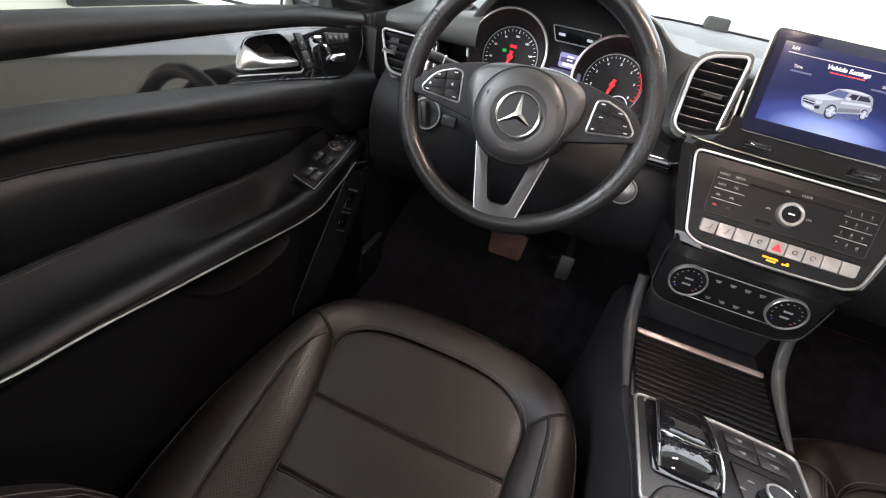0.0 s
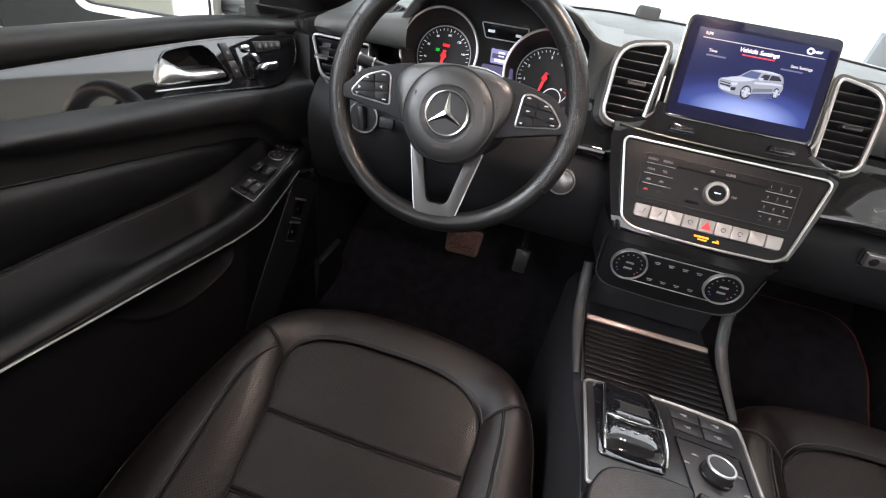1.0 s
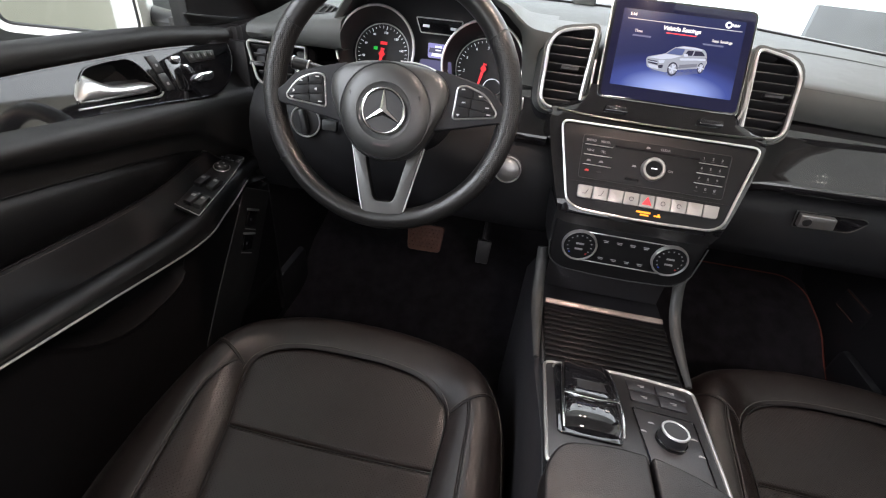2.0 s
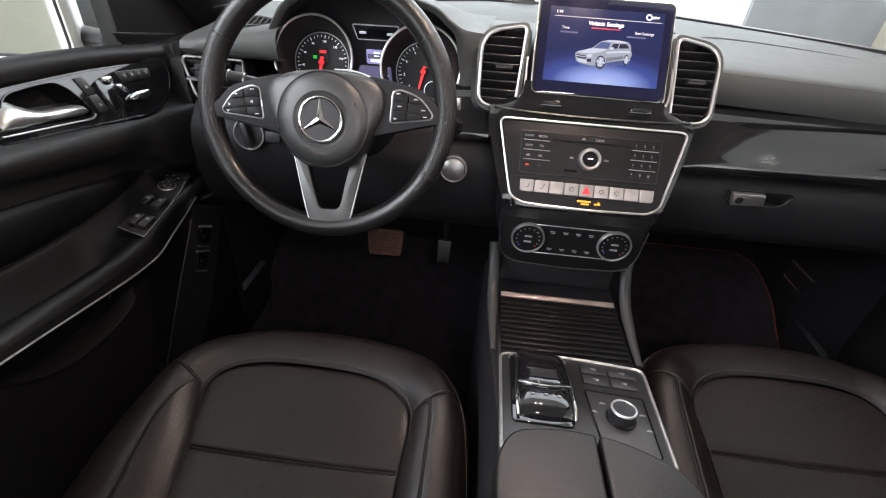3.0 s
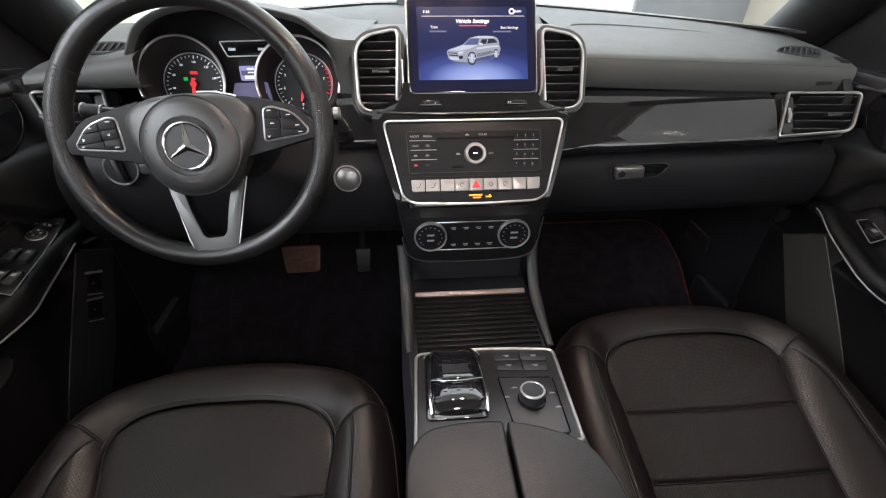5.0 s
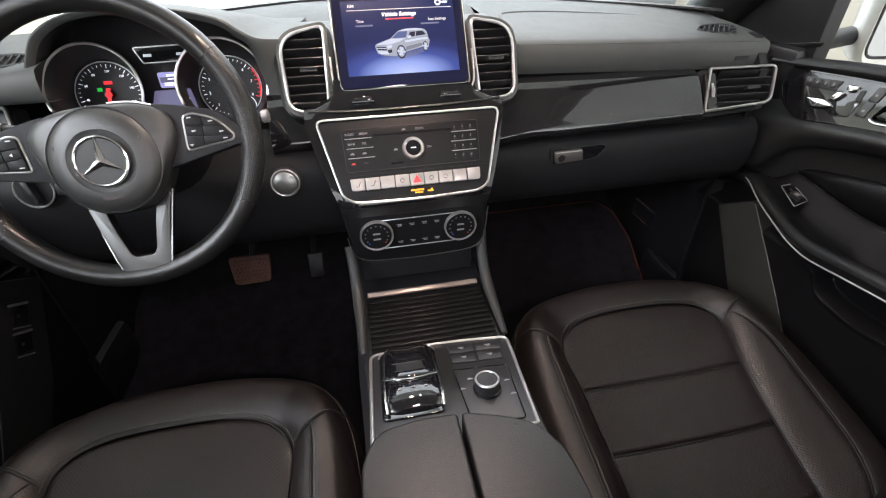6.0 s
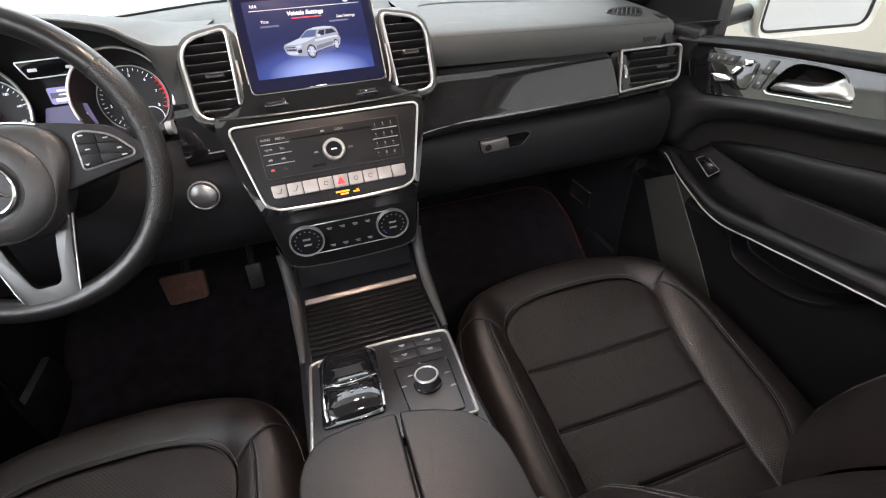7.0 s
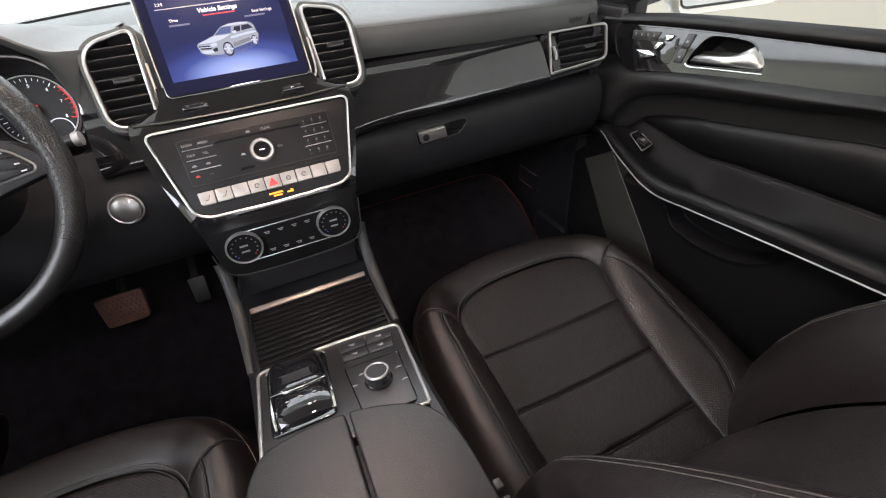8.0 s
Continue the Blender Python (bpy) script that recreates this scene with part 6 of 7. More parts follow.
        part("plate_chrome", tube([(x, y, 0.0006) for x, y in rounded(corners, [0.002, 0.003, 0.03, 0.008, 0.006, 0.03])[:18]], 0.0009, sides=6, m=plate_m), SATIN_SILVER, plate)
        for x, y, face in ((-0.003, -0.056, SATIN_BLACK), (0.013, -0.056, RAIL_GREY), (-0.018, -0.006, SATIN_BLACK), (0.002, -0.004, RAIL_GREY)):
            sw = part("window_switch", rbox(0.014, 0.030, 0.010, 0.003, 2, m=at(plate_m, x, y, 0.004)), face, plate)
            part("switch_symbol", rbox(0.006, 0.006, 0.0006, 0, m=at(plate_m, x, y + 0.004, 0.0092)), PRINT, sw)
        part("child_lock_key", rbox(0.008, 0.007, 0.004, 0.001, 1, m=at(plate_m, 0.004, -0.078, 0.0015)), PLASTIC, plate)
        mk = part("mirror_knob", lathe([(0.013, 0.0), (0.013, 0.005), (0.011, 0.007), (0.0, 0.007)], m=at(plate_m, -0.017, 0.050, 0.0), n=24, caps=False), SATIN_BLACK, plate)
        part("knob_ring", tube([(0.0138 * math.cos(q), 0.0138 * math.sin(q), 0.002) for q in [2 * math.pi * k / 24 for k in range(24)]], 0.0010, True, 5, m=at(plate_m, -0.017, 0.050, 0.0)), CHROME, mk)
        for q in (0, 90, 180, 270):
            part("knob_arrow", bar(at(plate_m, -0.017 + 0.007 * math.cos(radians(q)), 0.050 + 0.007 * math.sin(radians(q)), 0.0074), 0, 0, 0.003, 0.003), PRINT, mk)
        for k, (x, y) in enumerate(((-0.036, 0.078), (-0.024, 0.082), (-0.011, 0.078), (-0.001, 0.086))):
            mkey = part("mirror_key", rbox(0.008, 0.008, 0.004, 0.001, 1, m=at(plate_m, x * 0.8 - 0.004, y, 0.001)), PLASTIC, plate)
            part("switch_symbol", rbox(0.004, 0.0022, 0.0006, 0, m=at(plate_m, x * 0.8 - 0.004, y, 0.0034)), PRINT, mkey)
        FP = Matrix(((0, 0, -s, s * 0.704), (1, 0, 0, 0), (0, 1, 0, 0), (0, 0, 0, 1)))
        for y, z in ((0.073, 0.408), (0.046, 0.366)):
            rel = part("release_switch", prism(rounded([(-0.006, 0.003), (0.024, -0.014), (0.004, -0.044), (-0.026, -0.028)], 0.003), 0.003, 0.001, m=at(FP, y, z, 0.0025)), PIANO, th)
            part("switch_chrome", tube([(-0.013, 0.006, 0), (0.022, -0.0150, 0)], 0.0024, sides=6, m=at(FP, y, z, 0.004)), RING_SILVER, rel, "chrome bar")
            part("switch_chrome", tube([(-0.032, -0.029, 0), (-0.001, -0.050, 0)], 0.0013, sides=6, m=at(FP, y, z, 0.004)), RING_SILVER, rel, "chrome bar")
            part("switch_symbol", bar(at(FP, y - 0.008, z - 0.021, 0.0032, -30), 0, 0, 0.006, 0.005), RAIL_GREY, rel)
    else:
        M2 = Matrix.Translation((0.724, -0.021, ln("crest", -0.02) + 0.011)) @ Matrix.Rotation(radians(8), 4, "X") @ Matrix.Rotation(radians(-13), 4, "Y")
        quad = rounded([(-0.001, 0.029), (0.020, 0.026), (0.008, -0.026), (-0.021, -0.029)], 0.003)
        plate = part("switch_plate", prism(quad, 0.004, 0.001, m=at(M2, 0, 0, 0.0015)), PIANO, th)
        part("plate_chrome", tube([(p.x, p.y, 0) for p in quad], 0.0010, True, 5, m=at(M2, 0, 0, 0.0015)), SATIN_SILVER, plate)
        sw = part("window_switch", rbox(0.013, 0.026, 0.010, 0.003, 2, m=at(M2, -0.002, -0.010, 0.004)), SATIN_BLACK, plate)
        part("switch_symbol", rbox(0.008, 0.008, 0.0006, 0, m=at(M2, -0.002, -0.010, 0.0094)), PRINT, sw)
        part("switch_symbol", rbox(0.005, 0.006, 0.0006, 0, m=at(M2, 0.006, 0.012, 0.0020)), RAIL_GREY, plate)
    # sail panel, outer skin and glass
    SP = Matrix(((0, 0, -s, s * 0.772), (1, 0, 0, 0), (0, 1, 0, 0), (0, 0, 0, 1)))
    part("sail_panel", prism(rounded([(0.098, 0.710), (0.34, 0.700), (0.34, 0.80), (0.16, 0.96), (0.098, 0.99)], 0.006), 0.03, 0.004, m=SP), SATIN_BLACK, th, "black triangular mirror panel")
    strip_line = [(0.085, 0.7580), (0.240, 0.7345), (0.238, 0.7240), (0.092, 0.7420)] if s < 0 else [(0.085, 0.7465), (0.240, 0.7165), (0.238, 0.7085), (0.088, 0.7380)]
    part("sail_chrome", prism(rounded(strip_line, 0.002), 0.004, 0.0012, m=at(SP, 0, 0, 0.004)), SPOKE_GREY, th, "chrome tweeter strip")
    # strip, skin and closing plate added to stop light leaking in round the door
    part("front_light_stop", rbox(0.06, 0.014, 0.66, 0.004, m=Matrix.Translation((s * 0.745, 0.166, 0.38))), PLASTIC, th)
    part("outer_skin", rbox(0.03, 1.25, 0.68, 0.01, m=Matrix.Translation((s * 0.875, -0.42, 0.315))), CREAM_PAINT, th)
    part("front_closing", rbox(0.14, 0.02, 0.70, 0.004, m=Matrix.Translation((s * 0.81, 0.19, 0.38))), PLASTIC, th)
    glass = part("side_glass", loft([[(s * (0.795 - 0.13 * f * f * 0.6 - 0.05 * f), 0.10 + (-1.02) * k / 6, (0.735 if f else 0.66) + 0.50 * f) for f in (0, 0.25, 0.5, 0.75, 1.0)] for k in range(7)]), GLASS, th, "clear side glass")
    glass.visible_shadow = False
    return th


door(1)
door(-1)


# ---- wing mirrors and what stands outside ----
for s in (-1, 1):
    MM = plane_of((1.130 if s > 0 else -1.080, 0.165, 0.775), 2, (1, -0.18 * s, 0))
    wing = thing("wing_mirror", (s * 1.10, 0.22, 0.68), "cream painted door mirror with a framed glass", "wing mirror", "door mirrors")
    out = rounded([(-0.150, 0.105), (0.150, 0.105), (0.150, -0.105), (-0.150, -0.105)], 0.035)
    inn = rounded([(-0.134, 0.088), (0.134, 0.088), (0.134, -0.088), (-0.134, -0.088)], 0.026)
    part("housing", loft([[(p.x, p.y, 0.0) for p in inn], [(p.x * 0.97, p.y * 0.97, 0.010) for p in out], [(p.x, p.y, 0.0) for p in out], [(p.x, p.y, -0.012) for p in out], [(p.x * 0.93, p.y * 0.92, -0.05) for p in out], [(p.x * 0.6, p.y * 0.55, -0.11) for p in out]], True, True, m=MM), MIRROR_SHELL, wing)
    part("mirror_glass", prism(inn, 0.004, m=at(MM, 0, 0, 0.001)), MIRROR, wing, "mirror glass")
    part("glass_rim", tube(inn, 0.003, True, 6, m=at(MM, 0, 0, 0.002)), PLASTIC, wing)
    part("foot", tube([(s * 0.84, 0.20, 0.72), (s * 0.92, 0.23, 0.715), (s * 1.04, 0.23, 0.73)], 0.03, sides=10, flat=0.6), PLASTIC, wing, "black mirror foot")

map_lamp(-0.05, -0.07, 1.226, 2.4)
map_lamp(0.05, -0.07, 1.226, 2.4)
dome_lamp(0, -1.0, 1.262, 5)

# ---- steering wheel details ----
for s in (-1, 1):
    sp = rounded([(0.004 + s * x, y) for x, y in ((0.060, 0.045), (0.088, 0.0400), (0.135, 0.0275), (0.154, 0.008), (0.163, 0.002), (0.160, -0.016), (0.148, -0.017), (0.100, -0.0275), (0.060, -0.036))], [0.004, 0.02, 0.03, 0.01, 0.006, 0.006, 0.02, 0.03, 0.004])
    part("side_spoke", prism(sp, 0.026, 0.008, seg=4, m=at(W2, 0, 0, 0.0125)), SOFT, wheel, "black spoke cover")
    pq = rounded([(0.004 + s * x, y) for x, y in ((0.0895, -0.0160), (0.0930, 0.0255), (0.1040, 0.0278), (0.1310, 0.0185), (0.1480, -0.0035), (0.1455, -0.0095))], [0.005, 0.005, 0.010, 0.014, 0.006, 0.004])
    pad_ob = part("button_pad", prism(pq, 0.006, 0.002, m=at(W2, 0, 0, 0.0135)), SATIN_BLACK, wheel, "black button pad")
    part("pad_chrome", tube(pq, 0.0014, True, 8, m=at(W2, 0, 0, 0.0125)), CHROME, pad_ob, "chrome outline")
    face = shrink(pq, 0.0018)
    # two columns of three flush keys, their outer ends following the pad's outline
    for k in range(6):
        row, col = k // 2, k % 2
        y1, y0 = (0.040, 0.0112, -0.0012, -0.030)[row], (0.0112, -0.0012, -0.030)[row]
        mid = 0.004 + s * (0.1150 - 0.0015 * row)
        key = trimmed(trimmed(face, (mid, y1 - 0.0003), (-0.1 * s, -1)), (mid, y0 + 0.0003), (0.1 * s, 1))
        side = 2 * col - 1
        key = trimmed(key, (mid + side * 0.0003, 0), (side, 0))
        part("button", prism(key, 0.0022, 0.0004, m=at(W2, 0, 0, 0.0160)), PANEL_BLACK, pad_ob)
        c = sum((Vector(p[:2]) for p in key), Vector((0, 0))) / len(key)
        mk = {0: [(-0.003, -0.001), (0.003, -0.001), (0.0, 0.002)], 2: [(0.0025, 0), (-0.0015, 0.0025), (-0.0015, -0.0025)], 3: [(-0.0025, 0), (0.0015, 0.0025), (0.0015, -0.0025)], 4: [(-0.003, 0.001), (0.003, 0.001), (0.0, -0.002)]}.get(k, [(-0.003, -0.0008), (0.003, -0.0008), (0.003, 0.0008), (-0.003, 0.0008)])
        if s > 0 and k in (0, 2, 3):
            mk = [(-0.003, -0.0008), (0.003, -0.0005), (0.002, 0.001), (-0.003, 0.0012)]
        part("button_mark", prism(mk, 0.0004, m=at(W2, c.x, c.y, 0.0173) @ Matrix.Scale(0.9, 4)), KEY_PRINT, pad_ob)
lower = [(-0.052, -0.060), (-0.043, -0.098), (-0.0335, -0.140), (-0.0275, -0.163), (-0.021, -0.1705), (0.021, -0.1705), (0.0275, -0.163), (0.0335, -0.140), (0.043, -0.098), (0.052, -0.060),
         (0.032, -0.068), (0.025, -0.098), (0.016, -0.134), (0.011, -0.1395), (-0.011, -0.1395), (-0.016, -0.134), (-0.025, -0.098), (-0.032, -0.068)]
spoke = prism(rounded([(0.004 + x, y) for x, y in lower], 0.004, 3), 0.014, 0.005, seg=4)
for v in spoke.verts:
    # the legs sink towards the hub and the foot is dished
    v.co.z += -0.010 * max(0.0, (v.co.y + 0.135) / 0.075) - 0.16 * max(0.0, min(0.030, v.co.y + 0.1705)) * (v.co.y < -0.130)
part("lower_spoke", moved(spoke, at(W2, 0, 0, 0.0145)), SPOKE_GREY, wheel, "satin silver forked lower spoke")
part("spoke_trim", tube([(0.004 + x * 1.02, y, -0.010 * max(0.0, (y + 0.135) / 0.075)) for x, y in lower[:10]], 0.0012, sides=6, m=at(W2, 0, 0, 0.0100)), CHROME, wheel, "chrome edge")
part("hub_chrome", tube(smooth_line([(0.016, 0.0518, 0.009), (0.042, 0.0500, 0.009), (0.069, 0.0415, 0.009), (0.0845, 0.0275, 0.009), (0.0870, 0.0100, 0.008)], 6), 0.0011, sides=6, m=W2), CHROME, wheel, "fine chrome trim line")
part("airbag_seam", tube([(p.x, p.y, 0.0262) for p in hub_ring(0.0620)], 0.0008, True, 5, m=W2), PLASTIC, wheel)
for x in (-0.043, 0.050):
    part("airbag_mark", rbox(0.0035, 0.008, 0.0012, 0.0004, 1, m=at(W2, x, 0.004, 0.0333, 12 if x < 0 else -8)), SATIN_BLACK, wheel)
emb = at(W2, 0.0035, -0.0155, 0.0362) @ Matrix.Scale(0.88, 4)
badge = part("badge", lathe([(0.0, 0.0), (0.031, 0.0), (0.0335, -0.003)], m=emb, n=40, caps=False), SATIN_BLACK, wheel, "round dark badge")
part("badge_ring", tube([(0.0325 * math.cos(a), 0.0325 * math.sin(a), 0) for a in [2 * math.pi * k / 48 for k in range(48)]], 0.0024, True, 8, m=emb), BRIGHT_CHROME, badge, "chrome ring")
for k in range(3):
    ray_m = emb @ Matrix.Rotation(radians(90 + 120 * k), 4, "Z")
    bm = bmesh.new()
    v = [bm.verts.new(p) for p in ((0.0, 0.0058, 0.0005), (0.0315, 0.0006, 0.0008), (0.0315, -0.0006, 0.0008), (0.0, -0.0058, 0.0005), (0.0, 0, 0.0042), (0.0315, 0, 0.0022))]
    for f in ((0, 1, 5, 4), (4, 5, 2, 3), (1, 2, 5), (0, 4, 3)):
        bm.faces.new([v[i] for i in f])
    part("badge_arm", moved(bm, ray_m), BRIGHT_CHROME, badge, smooth=False)
lettering("airbag_lettering", "AIRBAG", 0.0072, at(W2, 0.0035, -0.0590, 0.0352), mat("embossed_grey", (0.075, 0.055, 0.055), 0.5), wheel, "embossed lettering")
for a in (33, 147, 212, 328):
    q = radians(a)
    ring = [((0.1688 + 0.0150 * math.cos(t)) * math.cos(q), (0.1688 + 0.0150 * math.cos(t)) * math.sin(q), 0.0168 * math.sin(t)) for t in [2 * math.pi * k / 16 for k in range(16)]]
    part("rim_seam", tube(ring, 0.0006, True, 5, m=W2), SATIN_BLACK, wheel)
part("column_shroud", loft([[(0.060 * math.cos(a) * k, 0.050 * math.sin(a) * k - 0.01, z) for a in [2 * math.pi * j / 24 for j in range(24)]] for z, k in ((-0.012, 0.95), (-0.03, 1.1), (-0.08, 1.25), (-0.15, 1.35))], True, True, m=WH), PLASTIC, wheel, "black column shroud")

# ---- stalks, switches by the wheel ----
st = thing("indicator_stalk", (-0.46, 0.02, 0.70), "black indicator stalk with a chrome-banded grey end", "control stalk")
part("lever", tube([(-0.40, 0.03, 0.700), (-0.47, 0.022, 0.712), (-0.530, 0.014, 0.722)], [0.008, 0.009, 0.0095], sides=12, flat=0.75), SATIN_BLACK, st)
part("end_cap", tube([(-0.522, 0.015, 0.7205), (-0.545, 0.012, 0.7243)], [0.0115, 0.0105], sides=12, flat=0.8), RAIL_GREY, st, "grey end cap")
for x in (-0.5215, -0.5455):
    part("chrome_band", tube([(x, 0.0148, 0.7207 + (-x - 0.5215) * 0.15), (x - 0.002, 0.0145, 0.721 + (-x - 0.5215) * 0.15)], 0.0119, sides=12, flat=0.8), CHROME, st)
sel = thing("gear_selector", (-0.21, 0.03, 0.71), "black gear selector stalk with a silver end", "control stalk")
part("lever", tube([(-0.33, 0.03, 0.705), (-0.25, 0.028, 0.708), (-0.205, 0.022, 0.711)], [0.008, 0.008, 0.007], sides=12), SATIN_BLACK, sel)
part("end_button", tube([(-0.206, 0.022, 0.711), (-0.198, 0.0215, 0.7115)], 0.0088, sides=16), SATIN_SILVER, sel, "silver end button")
LS = plane_of((-0.552, 0.050, 0.622), 12)
ls = thing("light_switch", LS @ Vector((0, -0.02, 0)), "round black light switch with a chrome ring", "switch")
part("ring", tube([(0.0255 * math.cos(a), 0.0255 * math.sin(a), 0.003) for a in [2 * math.pi * k / 36 for k in range(36)]], 0.0016, True, 6, m=LS), CHROME, ls, "thin chrome ring")
part("face", lathe([(0.025, 0.0), (0.0245, 0.003), (0.0, 0.003)], m=LS, n=32, caps=False), SATIN_BLACK, ls)
part("knob", rbox(0.012, 0.040, 0.014, 0.004, 2, m=at(LS, 0, 0, 0.010, 12)), SATIN_BLACK, ls)
pb = thing("parking_brake_switch", LS @ Vector((0.045, -0.006, 0)), "small grey parking brake lever switch", "switch")
part("body", rbox(0.026, 0.018, 0.012, 0.003, 2, m=at(LS, 0.045, 0.0, 0.006)), RAIL_GREY, pb)
SB = plane_of((-0.202, 0.047, 0.596), 12)
start = thing("start_button", SB @ Vector((0, -0.02, 0)), "round satin silver start button in a chrome ring", "button")
part("button", lathe([(0.0195, 0.0), (0.0195, 0.006), (0.0185, 0.0085), (0.014, 0.0105), (0.007, 0.0115), (0.0, 0.0118)], m=SB, n=36, caps=False), mat("start_button_satin", (0.30, 0.30, 0.295), 0.30, 0.9, vary=0.05, vary_scale=60), start, "satin silver cap")
part("ring", tube([(0.0215 * math.cos(a), 0.0212 * math.sin(a), 0.003) for a in [2 * math.pi * k / 40 for k in range(40)]], 0.0013, True, 8, m=SB), CHROME, start)
part("socket", lathe([(0.0235, -0.01), (0.0235, 0.001), (0.02, 0.002)], m=SB, n=36, caps=False), PLASTIC, start)

# ---- pedals ----
PB = plane_of((-0.372, 0.266, 0.284), 24)
brake = thing("brake_pedal", PB @ Vector((0, 0, -0.01)), "brown ribbed rubber brake pedal in the dark footwell", "pedal")
part("pad", prism(rounded([(-0.046, 0.034), (0.048, 0.034), (0.044, -0.032), (-0.038, -0.034)], 0.010), 0.014, 0.004, m=PB), RUBBER, brake, "brown rubber pad")
part("studs", join(*[rbox(0.0052, 0.0052, 0.003, 0.001, 1, m=at(PB, -0.034 + 0.0092 * i + (0.0046 if j % 2 else 0), -0.022 + 0.009 * j, 0.001)) for i in range(8) for j in range(6)]), RUBBER, brake)
part("arm", tube([PB @ Vector((0.01, 0.03, -0.012)), (-0.36, 0.36, 0.36), (-0.36, 0.45, 0.55)], 0.010, sides=8), PLASTIC, brake)
PA = plane_of((-0.222, 0.262, 0.276), 24)
gas = thing("accelerator_pedal", PA @ Vector((0, -0.05, -0.01)), "grey accelerator pedal in the dark footwell", "pedal")
part("pad", prism(rounded([(-0.016, 0.030), (0.019, 0.030), (0.016, -0.028), (-0.014, -0.028)], 0.004), 0.012, 0.003, m=PA), PLASTIC, gas)
part("arm", tube([PA @ Vector((0, 0.03, -0.01)), (-0.22, 0.36, 0.37), (-0.22, 0.45, 0.55)], 0.008, sides=8), PLASTIC, gas)

# ---- console controls ----
part("bin_bar", rbox(0.196, 0.010, 0.006, 0.0015, 2, m=Matrix.Translation((0, -0.036, 0.4065)) @ Matrix.Rotation(radians(25), 4, "X")), mat("copper_grey_metal", (0.34, 0.28, 0.25), 0.35, 0.8, vary=0.08, vary_scale=40), console, "satin metal lip of the storage shutter")
SLAT_BLACK = mat("shutter_slat_black", (0.0055, 0.0053, 0.0053), 0.33, vary=0.1, vary_scale=30, spec=0.14)
for k in range(11):
    y = -0.050 - 0.0115 * k
    part("shutter_slat", rbox(0.200 - 0.0004 * k, 0.0100, 0.006, 0.0022, 2, m=Matrix.Translation((0, y, 0.4010))), SLAT_BLACK, console)
part("shutter_bed", rbox(0.204, 0.135, 0.004, 0.001, m=Matrix.Translation((0, -0.105, 0.3955))), PLASTIC, console)
ctl = thing("touch_controller", K @ Vector((-0.048, -0.05, 0)), "gloss black hand rest controller with chrome flanks", "controller")
hol = rounded([(-0.088, 0.006), (-0.080, 0.014), (-0.012, 0.014), (-0.006, 0.004), (-0.012, -0.118), (-0.090, -0.118)], 0.008)
part("well", prism(hol, 0.003, 0.001, m=at(K, 0, 0, 0.0028)), PIANO, ctl)
part("well_chrome", tube(hol[:22], 0.0013, False, 6, m=at(K, 0, 0, 0.003)), CHROME, ctl)
def arched(rows, bow):
    """A pillow across the controller through rows of (along, height, half width); bow curves the ends of the rows back."""
    out = []
    for v, h, w in rows:
        row = []
        for j in range(17):
            q = -1 + j / 8
            row.append((-0.0475 + w * math.copysign(abs(q) ** 0.85, q), v + bow * q * q, max(0.002, h * (1 - 0.30 * abs(q) ** 2.6))))
        out.append(row)
    return out


rest_rows = arched(((0.013, 0.004, 0.019), (0.009, 0.012, 0.0235), (-0.003, 0.0185, 0.0270), (-0.022, 0.0235, 0.0295), (-0.042, 0.0262, 0.0312), (-0.060, 0.0266, 0.0322), (-0.0700, 0.0260, 0.0327), (-0.0740, 0.0240, 0.0328), (-0.0755, 0.0205, 0.0326)), 0.0110)
part("hand_rest", loft(rest_rows, m=K), PIANO, ctl, "gloss black hand rest")
part("rest_lip", tube([Vector(p) + Vector((0, -0.0004, 0.0004)) for p in rest_rows[-2]], 0.0007, sides=6, m=K), CHROME, ctl, "fine grey metal line drawn for the reflection on the gloss lip")
key_rows = arched(((-0.0460, 0.0268, 0.0285), (-0.0630, 0.0272, 0.0295)), 0.009)
part("key_strip", loft(key_rows, m=K), SATIN_BLACK, ctl, "satin black key strip")
part("key_gap", tube([p for p in key_rows[0]], 0.0006, sides=5, m=K), RAIL_GREY, ctl)
bowl_rows = arched(((-0.060, 0.0195, 0.0325), (-0.072, 0.0205, 0.0330), (-0.080, 0.0200, 0.0335), (-0.090, 0.0188, 0.0338), (-0.099, 0.0170, 0.0338), (-0.106, 0.0135, 0.0334), (-0.111, 0.0085, 0.0325), (-0.1135, 0.003, 0.031)), 0.003)
part("touch_pad", loft(bowl_rows, m=K), PIANO, ctl, "gloss black touch pad")
for s in (-1, 1):
    fl = smooth_line([(-0.0475 + s * 0.020, 0.014, 0.004), (-0.0475 + s * 0.0275, 0.004, 0.012), (-0.0475 + s * 0.0325, -0.020, 0.0185), (-0.0475 + s * 0.0350, -0.055, 0.0185), (-0.0475 + s * 0.0362, -0.090, 0.0150), (-0.0475 + s * 0.0350, -0.112, 0.006)], 6)
    part("chrome_flank", tube(fl, 0.0021, sides=8, flat=1.4, m=K), BRIGHT_CHROME, ctl, "bright chrome flank")
for x in (-0.064, -0.0475, -0.031):
    part("pad_mark", bar(K, x, -0.0860, 0.0045, 0.0018, 0.0202 - 0.0008 * (x != -0.0475)), PRINT, ctl)
BQ = ([(0.014, 0.008), (0.052, 0.006), (0.051, -0.0135), (0.014, -0.0125)], [(0.0535, 0.006), (0.094, 0.001), (0.090, -0.0165), (0.0525, -0.0135)],
      [(0.014, -0.0140), (0.051, -0.0150), (0.050, -0.036), (0.0135, -0.0335)], [(0.0525, -0.0150), (0.0895, -0.0180), (0.086, -0.038), (0.0515, -0.036)])
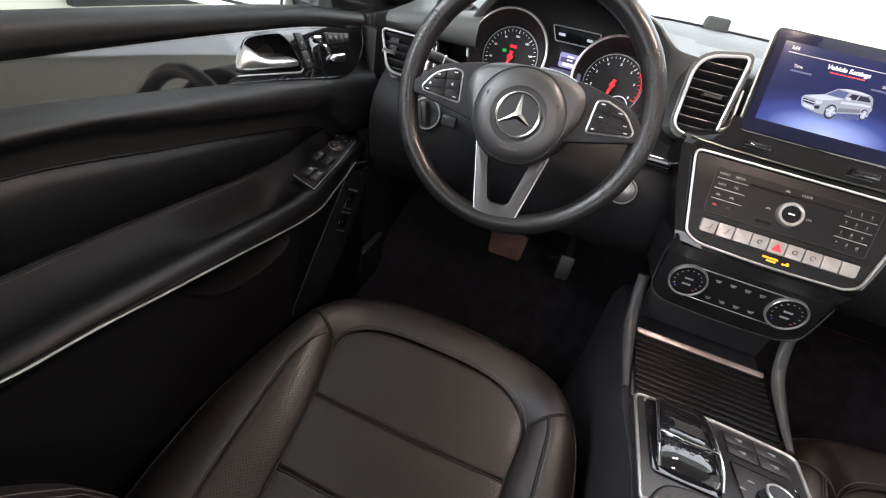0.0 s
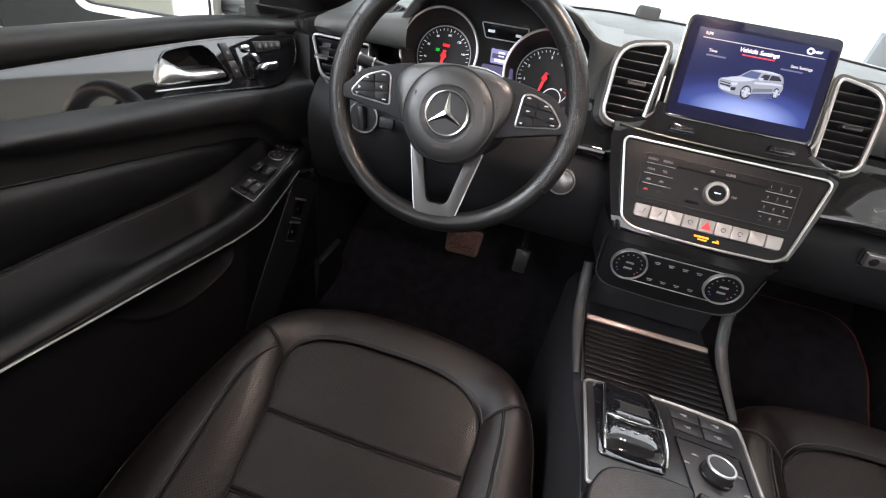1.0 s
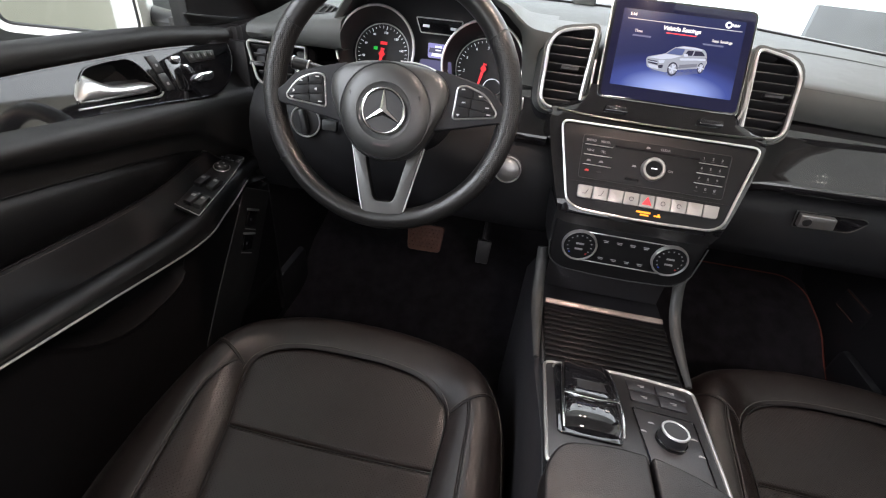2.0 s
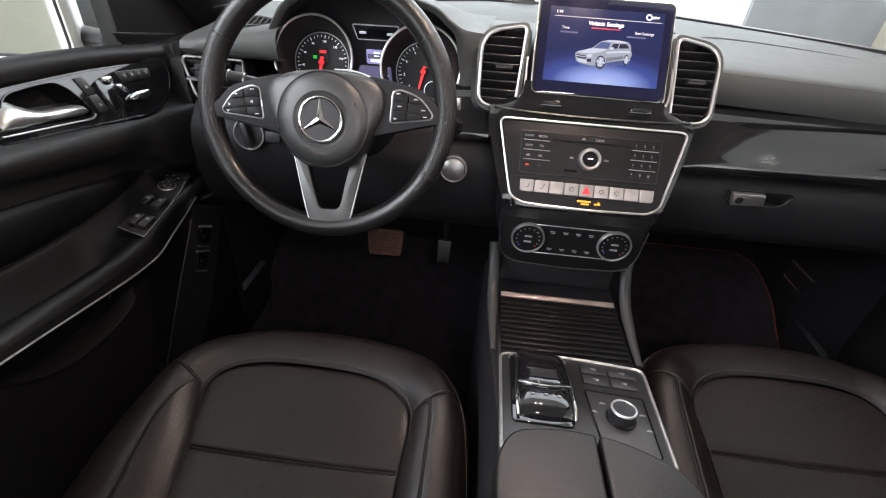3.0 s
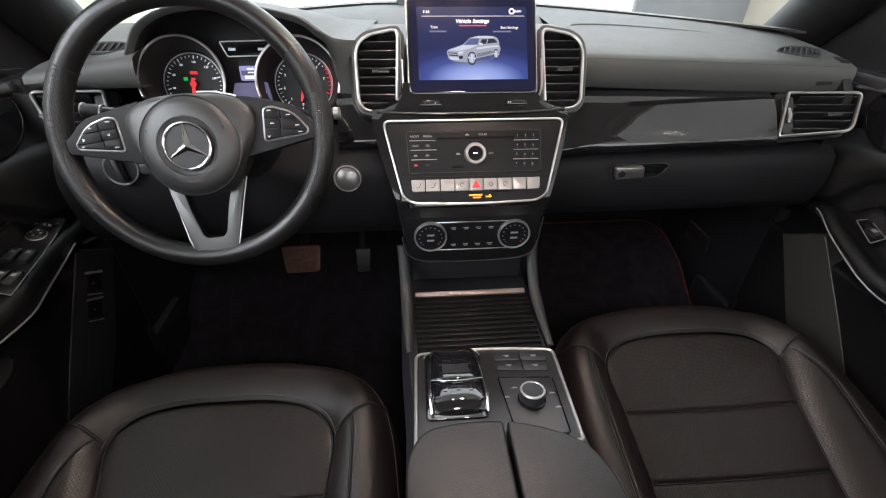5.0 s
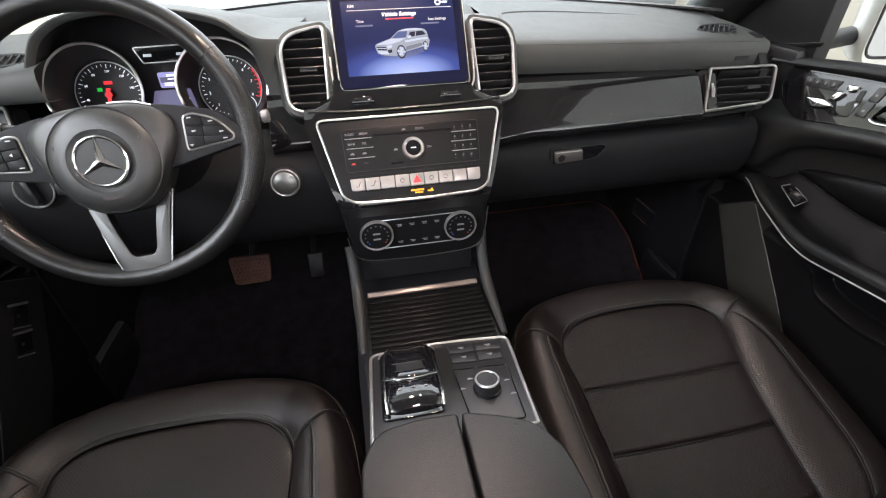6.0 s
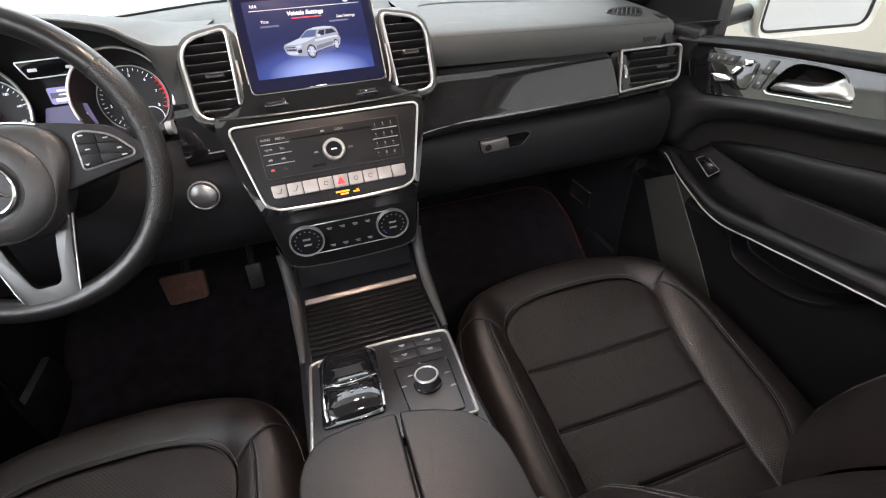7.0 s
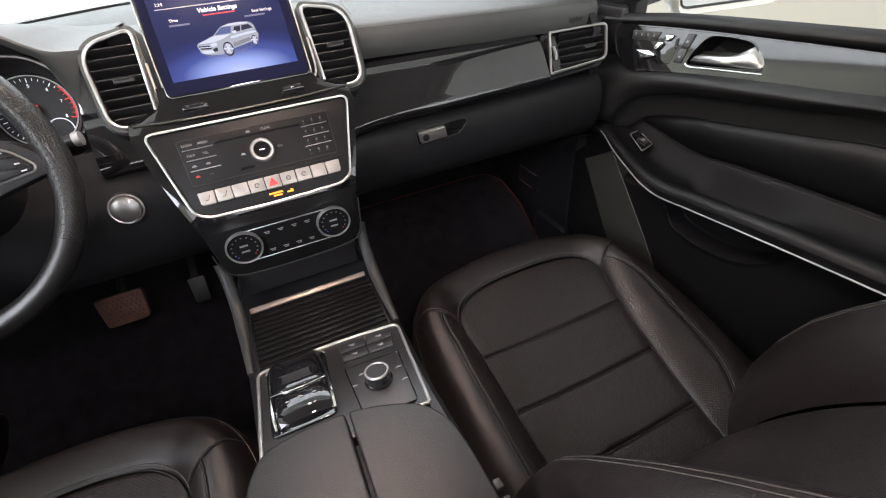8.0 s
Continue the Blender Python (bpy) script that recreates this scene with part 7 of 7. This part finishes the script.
for k, q in enumerate(BQ):
    b = part("console_button", prism(rounded(q, 0.002, 3), 0.004, 0.0012, m=at(K, 0, 0, 0.0028)), PLASTIC, console)
    cx, cy = sum(p[0] for p in q) / 4, sum(p[1] for p in q) / 4
    part("button_symbol", join(bar(K, cx, cy + 0.001, 0.0085, 0.0012, 0.0031), bar(K, cx + 0.001, cy - 0.0016, 0.005, 0.0014, 0.0031)), PRINT, b)
DQ = [(0.012, -0.047), (0.087, -0.053), (0.080, -0.150), (0.016, -0.150)]
drive = part("drive_mode_panel", prism(rounded(DQ, 0.004), 0.004, 0.001, m=at(K, 0, 0, 0.0014)), PLASTIC, console)
part("panel_groove", tube(rounded(DQ, 0.004), 0.0009, True, 5, m=at(K, 0, 0, 0.0016)), PIANO, drive)
sk = part("mode_knob", lathe([(0.0168, 0.0), (0.0165, 0.006), (0.0155, 0.012), (0.0150, 0.017), (0.0140, 0.0180), (0.0, 0.0176)], m=at(K, 0.0475, -0.094, 0.001), n=40, caps=False), SATIN_BLACK, console, "round black drive mode knob")
part("knob_chrome", tube([(0.0146 * math.cos(a), 0.0146 * math.sin(a), 0.0174) for a in [2 * math.pi * k / 40 for k in range(40)]], 0.0017, True, 6, m=at(K, 0.0475, -0.094, 0.001)), CHROME, sk, "chrome rim")
part("knob_skirt", lathe([(0.0184, 0.0), (0.0180, 0.004), (0.0167, 0.005)], m=at(K, 0.0475, -0.094, 0.001), n=40, caps=False), PIANO, sk)
for a, r in ((165, 0.032), (125, 0.030), (75, 0.030), (20, 0.032), (-25, 0.034)):
    x, y = 0.0475 + r * math.cos(radians(a)), -0.094 + r * math.sin(radians(a))
    part("mode_symbol", prism([(-0.0045, -0.0012), (0.0045, -0.0012), (0.003, 0.0006), (0.0005, 0.0016), (-0.0025, 0.0012)], 0.0004, m=at(K, x, y, 0.0020)), PRINT, drive)
# armrest stitching and latch
part("lid_stitching", tube([(-0.1085, y, 0.4640 + 0.0006) for y in [-0.69 + 0.01 * k for k in range(32)]], 0.0008, sides=5), STITCH, arm)
for y in (-0.455, -0.475):
    part("seat_belt_stud", rbox(0.010, 0.012, 0.008, 0.003, 2, m=Matrix.Translation((0.122, y, 0.405))), RAIL_GREY, console)

# ---- overhead lamps ----
over = thing("overhead_console", (0, -0.12, 1.27), "grey overhead console with two lit map lamps", "overhead console")
part("body", rbox(0.22, 0.16, 0.03, 0.012, 3, m=Matrix.Translation((0, -0.13, 1.252))), HEADLINER, over)
for x in (-0.05, 0.05):
    part("map_lamp_lens", lathe([(0.0, 0.0), (0.017, 0.001), (0.018, 0.004), (0.018, 0.012)], m=Matrix.Translation((x, -0.07, 1.232)), n=24, caps=False), LAMP_LENS, over, "lit warm lamp lens")
# body of the assumed dome light, out of view
dome = thing("dome_light", (0, -1.0, 1.28), "grey dome light with a lit warm lens, assumed in the unseen headliner", "dome light")
part("surround", rbox(0.17, 0.13, 0.022, 0.008, 2, m=Matrix.Translation((0, -1.0, 1.284))), HEADLINER, dome)
part("dome_lens", lathe([(0.0, 0.0), (0.045, 0.001), (0.048, 0.004), (0.048, 0.008)], m=Matrix.Translation((0, -1.0, 1.267)), n=24, caps=False), LAMP_LENS, dome, "lit warm lens")
part("airbag_mark", rbox(0.030, 0.0012, 0.0075, 0.0004, 1, m=Matrix.Translation((0.640, 0.1200, 0.7205))), PLASTIC, dash, "small embossed mark")

# ---- passenger floor mat ----
MAT = mat("mat_carpet", (0.026, 0.023, 0.026), 0.95, grain=0.9, grain_scale=600, vary=0.3, vary_scale=25, spec=0.1)
BINDING = mat("mat_binding", (0.19, 0.055, 0.038), 0.8, spec=0.1, grain=0.4, grain_scale=500, vary=0.2)
floor_mat = thing("floor_mat", (0.45, 0.2, 0.0), "dark brown carpet floor mat with a russet bound edge", "floor mat")
PROFILE = smooth_line([(-0.12, 0.008), (0.15, 0.008), (0.27, 0.018), (0.35, 0.055), (0.43, 0.110), (0.52, 0.136), (0.575, 0.150), (0.600, 0.157)], 4)


def mat_side(y):
    """Half width of the mat, drawn in where its front corners are rounded."""
    return 0.282 - 0.07 * (1 - math.sqrt(max(0.0, 1 - max(0.0, (y - 0.520) / 0.08) ** 2)))


part("mat_body", thick(loft([[(0.447 + mat_side(p.x) * k / 6, p.x, p.y) for k in range(-6, 7)] for p in PROFILE]), 0.006), MAT, floor_mat)
edge = [(0.447 - mat_side(p.x), p.x, p.y + 0.002) for p in PROFILE] + [(0.447 + mat_side(p.x), p.x, p.y + 0.002) for p in PROFILE[::-1]]
part("binding", tube(edge, 0.005, sides=8), BINDING, floor_mat, "lit line put into a russet tube binding")
